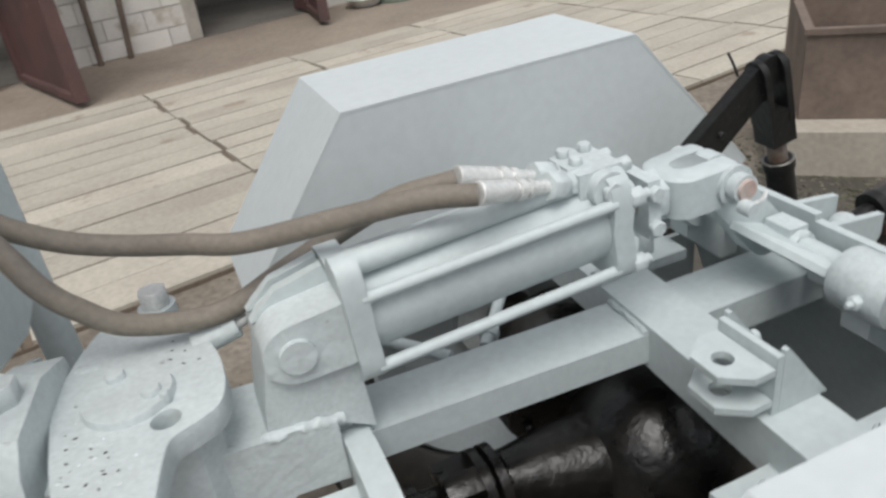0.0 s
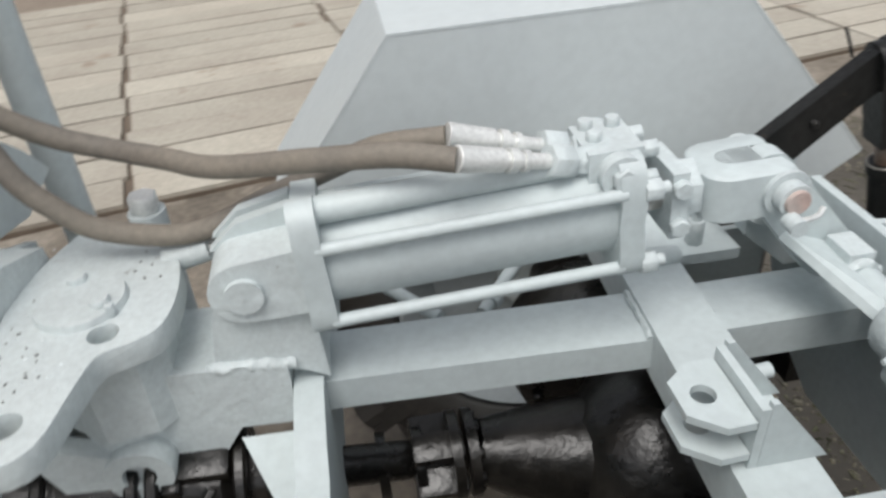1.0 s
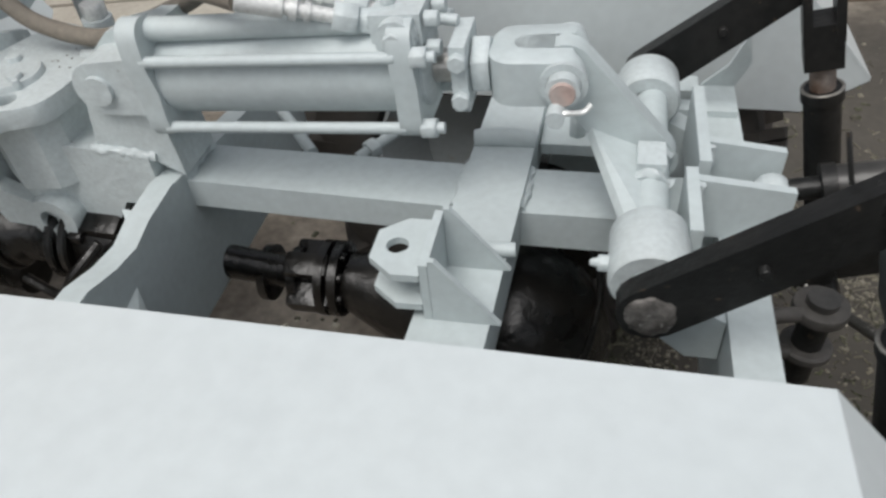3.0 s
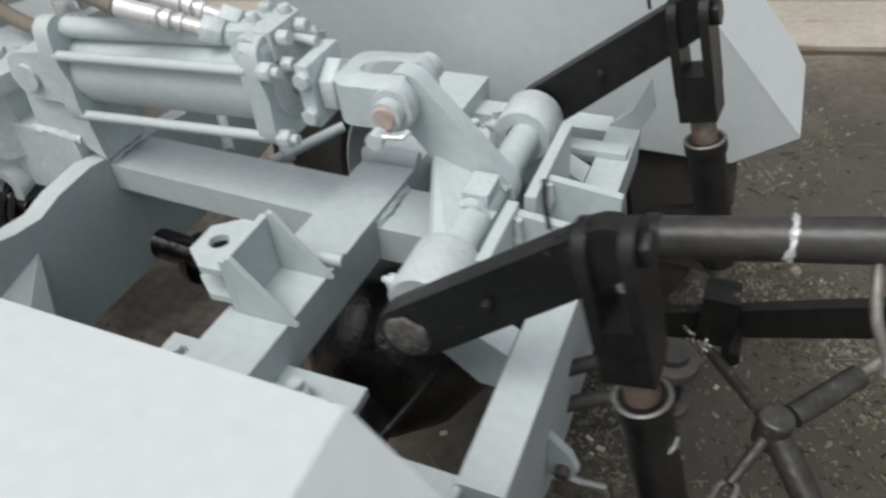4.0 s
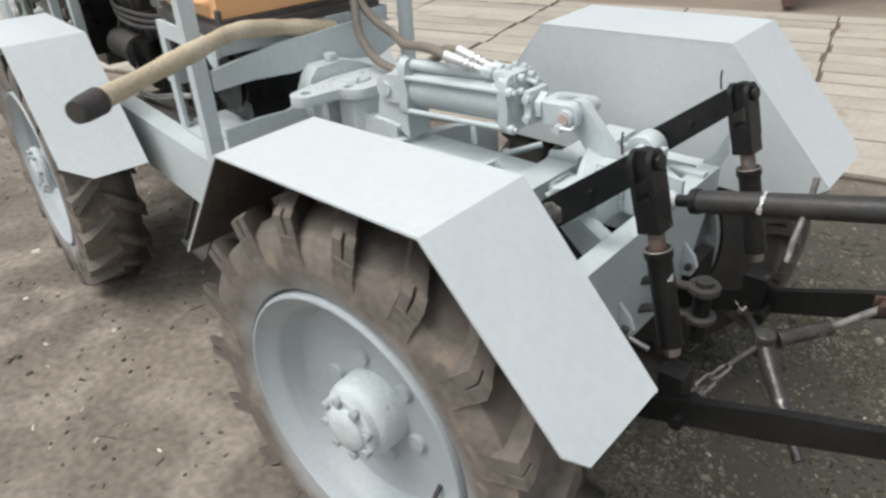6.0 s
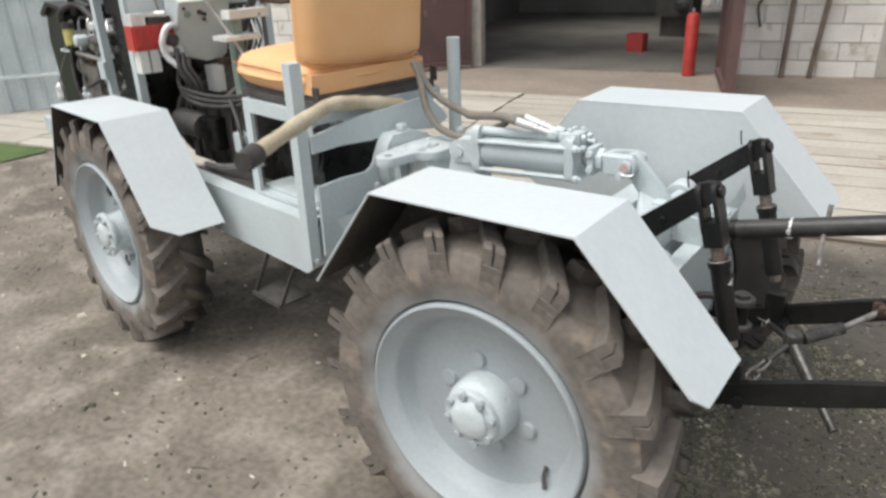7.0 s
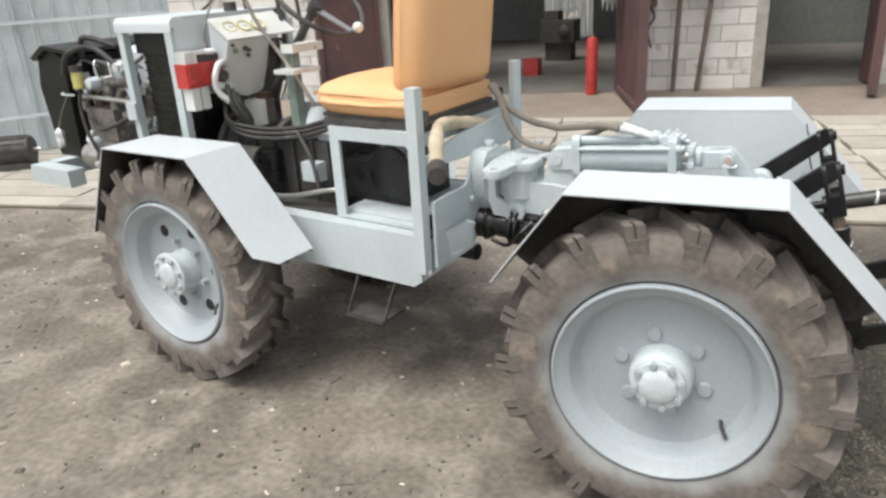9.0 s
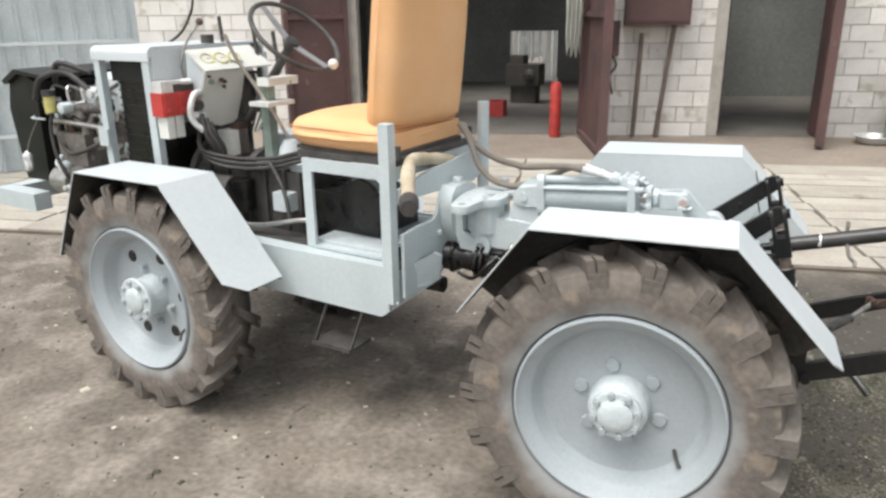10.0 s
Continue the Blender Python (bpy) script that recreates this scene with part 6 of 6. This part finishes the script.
for i in range(420):
    x, y = random.uniform(-4.2, 1.6), random.uniform(-2.3, 0.9)
    z = earth(x, y)
    a, L = random.uniform(0, 6.28), random.uniform(0.003, 0.011) * (1.8 if random.random() < 0.08 else 1)
    W, H, c, s = L * random.uniform(0.35, 0.8), L * 0.35, math.cos(a), math.sin(a)
    base = len(verts)
    for dx, dy, dz in ((-L, -W, 0), (L, -W, 0), (L, W, 0), (-L, W, 0), (-L * 0.8, -W * 0.7, H), (L * 0.75, -W * 0.6, H), (L * 0.7, W * 0.7, H * 1.3), (-L * 0.8, W * 0.6, H)):
        verts.append((x + c * dx - s * dy, y + s * dx + c * dy, z + dz))
    for f in ((4, 5, 6, 7), (0, 1, 5, 4), (1, 2, 6, 5), (2, 3, 7, 6), (3, 0, 4, 7)):
        faces.append([base + k for k in f])
me = bpy.data.meshes.new("wood_chips")
me.from_pydata(verts, [], faces)
me.materials.append(WOODCHIP)
tagged(new("wood_chips", me), "pale wood chips scattered on trodden earth", "chips", kind="stuff")

# paving of long concrete slabs, turned with the workshop
PAVE = pose(0.5, 2.04, 0, 0, 0, 11.3)
pave = part("pavement", soften(box(B(), -9.5, 6.5, 0.0, 2.92, -0.06, 0.012), 0.004), BED, None, m=PAVE)
tagged(pave, "tan concrete strip paving with open soil joints", "pavement", kind="structure")
apron = part("apron", box(B(), -9.5, 6.5, 2.92, 5.6, -0.06, 0.020), APRON, None, m=PAVE)
tagged(apron, "worn brown concrete apron before the workshop", "pavement", kind="structure")

# grass beyond the fence
field("grass", list(np.arange(-14, -4.8, 0.3)), list(np.arange(-3, 1.0, 0.3)), lambda x, y: 0.012 + 0.02 * noise.noise(Vector((x, y, 0))), GRASS, "short green grass beyond the sheet fence", "grass")

# ---- workshop wall of white blocks
WALL = pose(0.0, 6.55, 0, 0, 0, 14)          # x along the wall, -y towards the yard
BH, BL = 0.176, 0.352
x_left, x_right, top_z = -8.5, 4.2, 3.4
wall = tagged(new("wall_workshop"), "white silicate block wall of the workshop", "wall", kind="structure")
spans = [(x_left, -4.15, 0, top_z), (-1.50, 0.03, 0, top_z), (1.12, x_right, 0, top_z), (-4.15, -1.50, 2.9, top_z), (0.03, 1.12, 2.25, top_z)]
for a, b, lo, hi in spans:
    part("wall_core", box(B(), a, b, 0.014, 0.16, lo, hi), MORTAR, wall, m=WALL)
# Unseen roof over the rooms; its gaps are added to let daylight in.
bm = B()
box(bm, x_left - 0.3, x_right + 0.3, -0.35, 1.5, top_z, top_z + 0.15)
box(bm, x_left - 0.3, x_right + 0.3, 3.6, 6.56, top_z, top_z + 0.15)
for a, b in ((x_left - 0.3, -5.0), (-1.4, 0.0), (2.2, x_right + 0.3)):
    box(bm, a, b, 1.501, 3.599, top_z, top_z + 0.15)
roof = part("workshop_roof", bm, GREASE, None, m=WALL)
tagged(roof, "unseen flat roof slab with gaps added to light the rooms", "roof", kind="structure")
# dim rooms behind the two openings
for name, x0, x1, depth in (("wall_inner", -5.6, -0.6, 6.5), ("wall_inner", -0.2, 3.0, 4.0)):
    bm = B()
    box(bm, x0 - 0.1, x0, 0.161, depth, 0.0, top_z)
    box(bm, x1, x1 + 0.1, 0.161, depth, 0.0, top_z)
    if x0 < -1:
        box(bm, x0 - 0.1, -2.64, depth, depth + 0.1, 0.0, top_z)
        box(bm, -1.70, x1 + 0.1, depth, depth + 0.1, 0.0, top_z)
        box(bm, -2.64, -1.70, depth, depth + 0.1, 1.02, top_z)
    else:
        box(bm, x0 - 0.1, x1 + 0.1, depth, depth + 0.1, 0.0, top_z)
    tagged(part(name, bm, ROOM_WALL, None, m=WALL), "dark grey inner workshop walls", "wall", kind="structure")
tagged(part("floor_workshop", box(B(), -5.6, 3.0, 0.0, 6.6, -0.05, 0.024), DARK_FLOOR, None, m=WALL), "dark brown workshop floor", "floor", kind="structure")


def gate_leaf(p, q, height, label, cat="gate"):
    p, q = Vector(p), Vector(q)
    d = q - p
    m = Matrix.Translation(p) @ Matrix.Rotation(math.atan2(d.y, d.x), 4, "Z")
    L = d.length
    g = part("gate_leaf", soften(box(B(), 0, L, -0.004, 0.004, 0.06, height), 0.001), OXIDE, None, m=m)
    tagged(g, label, cat, "gate leaves" if cat == "gate" else "")
    for x0, x1, z0, z1 in ((0, 0.05, 0.06, height), (L - 0.05, L, 0.06, height), (0.05, L - 0.05, 0.06, 0.11), (0.05, L - 0.05, height / 2, height / 2 + 0.05), (0.05, L - 0.05, height - 0.05, height)):
        for y0, y1 in ((0.0045, 0.045), (-0.045, -0.0045)):
            part("frame_bar", soften(box(B(), x0, x1, y0, y1, z0, z1), 0.003), OXIDE, g, m=m)
    return g


gate_leaf((-1.45, 6.10, 0), (-0.98, 4.80, 0), 2.7, "open oxide-red sheet steel gate leaf")
gate_leaf((-4.10, 5.45, 0), (-4.60, 4.88, 0), 2.7, "open oxide-red sheet steel gate leaf")
W = lambda x, y, z=0: tuple(WALL @ Vector((x, y, z)))
gate_leaf((1.105, 6.80, 0), (1.035, 5.95, 0), 2.2, "open red steel door leaf", "door")
fr = part("door_frame", soften(box(B(), 1.075, 1.119, -0.03, 0.2, 0.05, 2.24), 0.004), OXIDE, None, m=WALL)
tagged(fr, "oxide-red steel door frame", "door frame", kind="structure")
part("jamb", soften(box(B(), 0.032, 0.050, 0.03, 0.2, 0.05, 2.24), 0.004), GREASE, fr, m=WALL)
# meter cabinet on the wall with two pipes
mc = part("meter_cabinet", soften(box(B(), -1.10, -0.42, -0.26, -0.03, 1.25, 2.05), 0.02, 3), OXIDE, None, m=WALL)
tagged(mc, "oxide-red steel cabinet on the block wall", "cabinet")
part("cabinet_door", soften(box(B(), -1.07, -0.45, -0.272, -0.261, 1.29, 2.02), 0.004), OXIDE, mc, m=WALL)
for x, slope in ((-0.93, 0.03), (-0.68, 0.12)):
    pp = part("wall_pipe", rod(B(), (x, -0.12, 0.02), (x + slope, -0.12, 1.25 if slope > 0.05 else 1.17), 0.025), BROWN, None, m=WALL)
    tagged(pp, "grey upright pipe at the wall under the cabinet", "pipe", "pipes on the wall")
sb2 = part("small_box", soften(box(B(), -1.38, -1.14, -0.14, 0.0, 0.93, 1.30), 0.006), OXIDE, None, m=WALL)
tagged(sb2, "dull red junction box on the wall", "box")
part("cable", tube(B(), [(-1.20, -0.08, 0.93), (-1.16, -0.10, 0.82), (-1.22, -0.09, 0.7), (-1.18, -0.05, 0.5)], 0.012), GREASE, sb2, m=WALL)
# Red upright at the jamb; its gas cylinder shape and valve are made up.
rp = part("gas_cylinder", lathe(B(), [(0.0, 0.025), (0.062, 0.025), (0.065, 0.04), (0.065, 0.60), (0.05, 0.64), (0.0, 0.65)], 24, "z", (-1.72, 5.95, 0), False), RED, None)
tagged(rp, "red painted upright cylinder beside the gate", "gas cylinder")
part("valve", rod(B(), (-1.72, 5.95, 0.65), (-1.72, 5.95, 0.69), 0.015), STEEL, rp)
rb = part("canister", soften(box(B(), -2.97, -2.76, 7.3, 7.48, 0.025, 0.24), 0.03, 3), RED, None)
tagged(rb, "dull red canister on the workshop floor", "canister")
wc = part("wall_cable", tube(B(), [(-6.08, -0.03, 2.9), (-6.07, -0.05, 2.2), (-6.10, -0.08, 1.6), (-6.17, -0.08, 1.39), (-6.31, -0.08, 1.20), (-6.53, -0.08, 1.07), (-6.84, -0.04, 1.0)], 0.016, 8), DARKHOSE, None, m=WALL)
tagged(wc, "black cable hanging down the block wall", "cable")
# curtain of clear plastic strips in the low opening at the back of the workshop
curtain = part("strip_curtain", soften(rod(B(), (-2.66, 6.64, 1.03), (-1.66, 6.64, 1.03), 0.015, seg=10), 0.001), GREASE, None, m=WALL)
tagged(curtain, "ragged curtain of pale translucent strips in the back opening", "curtain")
random.seed(23)
x = -2.62
while x < -1.72:
    w = random.uniform(0.025, 0.055)
    foot = random.uniform(0.03, 0.10) if x > -1.98 else random.uniform(0.28, 0.55)
    part("strip", tube(B(), [(x, 6.64, 1.03), (x + random.uniform(-0.01, 0.01), 6.64 + random.uniform(-0.02, 0.02), 0.6), (x + random.uniform(-0.02, 0.02), 6.64, foot)], w * 0.42, 6, 5, 0.5), TRANSLUCENT, curtain, m=WALL)
    x += w * random.choice((1.0, 1.1, 1.5))
mach = part("workshop_machine", soften(box(B(), -3.18, -2.66, 8.8, 9.2, 0.30, 0.62), 0.03, 2), DARK_MATT, None)
tagged(mach, "dark greasy machine standing on the workshop floor", "machine")
part("base", soften(box(B(), -3.12, -2.72, 8.85, 9.15, 0.024, 0.2995), 0.02, 2), DARK_MATT, mach)
part("headstock", soften(box(B(), -3.14, -2.92, 8.86, 9.14, 0.6205, 0.75), 0.02, 2), DARK_MATT, mach)
part("handwheel", lathe(B(), [(0.01, 8.74), (0.02, 8.73), (0.09, 8.74), (0.10, 8.75), (0.09, 8.76), (0.02, 8.79), (0.01, 8.80)], 20, "y", (-2.80, 0, 0.46), True), GREASE, mach)
# white cloth and basin
bs = part("basin", lathe(B(), [(0.0, 0.03), (0.13, 0.03), (0.18, 0.10), (0.195, 0.105), (0.19, 0.11), (0.17, 0.108), (0.12, 0.045), (0.0, 0.04)], 28, "z", (1.60, 6.55, 0), False), ZINC, None)
tagged(bs, "white enamel basin on the apron", "basin")
dr = part("drum", lathe(B(), [(0.0, 0.02), (0.27, 0.02), (0.28, 0.05), (0.275, 0.3), (0.285, 0.31), (0.275, 0.32), (0.275, 0.6), (0.285, 0.61), (0.275, 0.62), (0.28, 0.88), (0.26, 0.88), (0.26, 0.86), (0.0, 0.86)], 28, "z", (1.98, 6.62, 0), False), GREENPAINT, None)
tagged(dr, "dark green steel drum by the wall", "drum")
rag, rows = B(), []
for j in range(15):
    t = j / 14
    half = 0.075 + 0.02 * math.sin(3 * t)
    rows.append([rag.verts.new((-1.505 + half * (2 * i / 28 - 1) + 0.02 * noise.noise(Vector((t * 3, 0, 1))), 5.74 + 0.022 * math.sin(i * 0.9 + t) * (0.4 + t), 2.2 - t * (1.22 + 0.06 * math.sin(i * 0.7)))) for i in range(29)])
for a, b in zip(rows, rows[1:]):
    for i in range(28):
        rag.faces.new((a[i], a[i + 1], b[i + 1], b[i]))
bmesh.ops.solidify(rag, geom=rag.faces[:], thickness=0.004)
tagged(part("rag", rag, WHITEBOX, None), "white rag hung on the gate leaf", "rag")

MT = pose(-5.72, 1.78, 0.012, 0, 0, 35)
mo = part("electric_motor", soften(rod(B(), (-0.16, 0, 0.165), (0.16, 0, 0.165), 0.12, seg=28), 0.006), GREASE, None, m=MT)
tagged(mo, "old dark electric motor standing on the paving", "motor")
for k in range(14):
    a = 2 * math.pi * k / 14
    part("cooling_rib", box(B(), -0.13, 0.13, -0.004, 0.004, 0.119, 0.130, Matrix.Translation((0, 0, 0.165)) @ Matrix.Rotation(a, 4, "X")), GREASE, mo, m=MT)
part("shaft", rod(B(), (0.16, 0, 0.165), (0.22, 0, 0.165), 0.016), STEEL, mo, m=MT)
for y in (-0.085, 0.085):
    part("foot", soften(box(B(), -0.14, 0.14, y - 0.025, y + 0.025, 0.0, 0.075), 0.006), GREASE, mo, m=MT)

RB = pose(1.72, 1.38, 0, 0, 0, -42)
tb = part("steel_trough", soften(box(B(), 0.008, 1.092, 0.008, 0.792, 0.17, 0.18), 0.002), BROWN, None, m=RB)
for name, b in (("side_panel", (0, 1.1, 0, 0.007, 0.17, 0.49)), ("side_panel", (0, 1.1, 0.793, 0.80, 0.17, 0.49)), ("end_panel", (0, 0.007, 0.0075, 0.7925, 0.17, 0.49)), ("end_panel", (1.093, 1.1, 0.0075, 0.7925, 0.17, 0.49)),
                ("rim_bar", (-0.012, 1.112, -0.012, 0.022, 0.4905, 0.512)), ("rim_bar", (-0.012, 1.112, 0.778, 0.812, 0.4905, 0.512)), ("rim_bar", (-0.012, 0.022, 0.0225, 0.7775, 0.4905, 0.512)), ("rim_bar", (1.078, 1.112, 0.0225, 0.7775, 0.4905, 0.512))):
    part(name, soften(box(B(), *b), 0.002), BROWN, tb, m=RB)
tagged(tb, "rusty brown steel trough on a concrete block", "trough")
kb = part("concrete_block", soften(box(B(), -0.10, 1.3, -0.14, 0.85, -0.02, 0.168), 0.01, 2), SLAB, None, m=RB)
tagged(kb, "pale worn concrete block under a steel trough", "block")

# ---- corrugated sheet fence with posts and rails
P0, P1 = Vector((-6.75, 1.30, 0)), Vector((-5.40, 3.47, 0))
d = P1 - P0
FM = Matrix.Translation(P0) @ Matrix.Rotation(math.atan2(d.y, d.x), 4, "Z")
fence = tagged(new("fence"), "grey corrugated sheet-metal fence with flat rails", "fence")
L = d.length
n_sheet = 2
for k in range(n_sheet):
    bm = B()
    pts, x = [], 0.0
    w = L / n_sheet - 0.006
    period = w / 8
    for i in range(8):
        x = i * period
        pts += [(x, 0.0), (x + period * 0.70, 0.0), (x + period * 0.76, -0.026), (x + period * 0.92, -0.026)]
    pts.append((w, 0.0))
    lo = [bm.verts.new((px + k * L / n_sheet, py, 0.04)) for px, py in pts]
    hi = [bm.verts.new((px + k * L / n_sheet, py, 2.0)) for px, py in pts]
    for i in range(len(pts) - 1):
        bm.faces.new((lo[i], lo[i + 1], hi[i + 1], hi[i]))
    bmesh.ops.solidify(bm, geom=bm.faces[:], thickness=0.002)
    part("sheet", bm, GALV, fence, m=FM)
for z in (0.35, 1.17, 1.8):
    part("rail", soften(box(B(), 0, L, -0.060, -0.031, z, z + 0.03), 0.003), GALV, fence, m=FM)
for x in (-0.03, L / 2, L + 0.03):
    part("post", soften(box(B(), x - 0.03, x + 0.03, 0.028, 0.088, -0.05, 1.98), 0.004), GALV, fence, m=FM)

# ---- slabs and blocks, each its own piece
random.seed(7)
row_w, slab_l = 0.2085, 1.10
shapes = []
for k in range(4):
    bm = soften(box(B(), 0.004, slab_l - 0.022, 0.003, row_w - 0.005 - 0.003 * k, 0.0, 0.016), 0.005)
    for v in bm.verts:
        v.co.x += 0.006 * noise.noise(v.co * 9 + Vector((k * 5, 0, 0)))
        v.co.y += 0.003 * noise.noise(v.co * 7 + Vector((0, k * 5, 0)))
    bmesh.ops.recalc_face_normals(bm, faces=bm.faces[:])
    me = bpy.data.meshes.new("paving_slab")
    bm.to_mesh(me)
    bm.free()
    me.materials.append(SLAB)
    shapes.append(me)
for r in range(14):
    for c in range(14):
        ob = new("paving_slab", shapes[random.randrange(4)])
        ob.parent = pave
        ob.matrix_basis = PAVE @ pose(-9.4 + 0.065 + c * slab_l + 0.012 * math.sin(r * 2.1 + c), r * row_w, 0.0125 + random.uniform(-0.002, 0.003), random.uniform(-0.3, 0.3), random.uniform(-0.15, 0.15), 0)

bm = soften(box(B(), 0.005, BL - 0.005, 0.0, 0.013, 0.005, BH - 0.005), 0.003)
bmesh.ops.recalc_face_normals(bm, faces=bm.faces[:])
block = bpy.data.meshes.new("block")
bm.to_mesh(block)
bm.free()
block.materials.append(BRICK)
bm = soften(box(B(), 0.005, BL / 2 - 0.005, 0.0, 0.013, 0.005, BH - 0.005), 0.003)
bmesh.ops.recalc_face_normals(bm, faces=bm.faces[:])
half_block = bpy.data.meshes.new("block")
bm.to_mesh(half_block)
bm.free()
half_block.materials.append(BRICK)
made = 0
for a, b, lo, hi in spans:
    for r in range(int(math.ceil(lo / BH)), int(hi / BH)):
        if r * BH > 2.35:
            continue
        x = a
        first = r % 2 == 0
        while x < b - 0.06:
            w = BL / 2 if first else BL
            first = False
            if x + w > b + 0.01:
                w = BL / 2 if b - x > BL / 2 - 0.01 else 0
            if not w:
                break
            ob = new("block", half_block if w < BL else block)
            ob.parent = wall
            ob.matrix_basis = WALL @ pose(x, random.uniform(-0.0015, 0.0015), r * BH)
            made += 1
            x += w
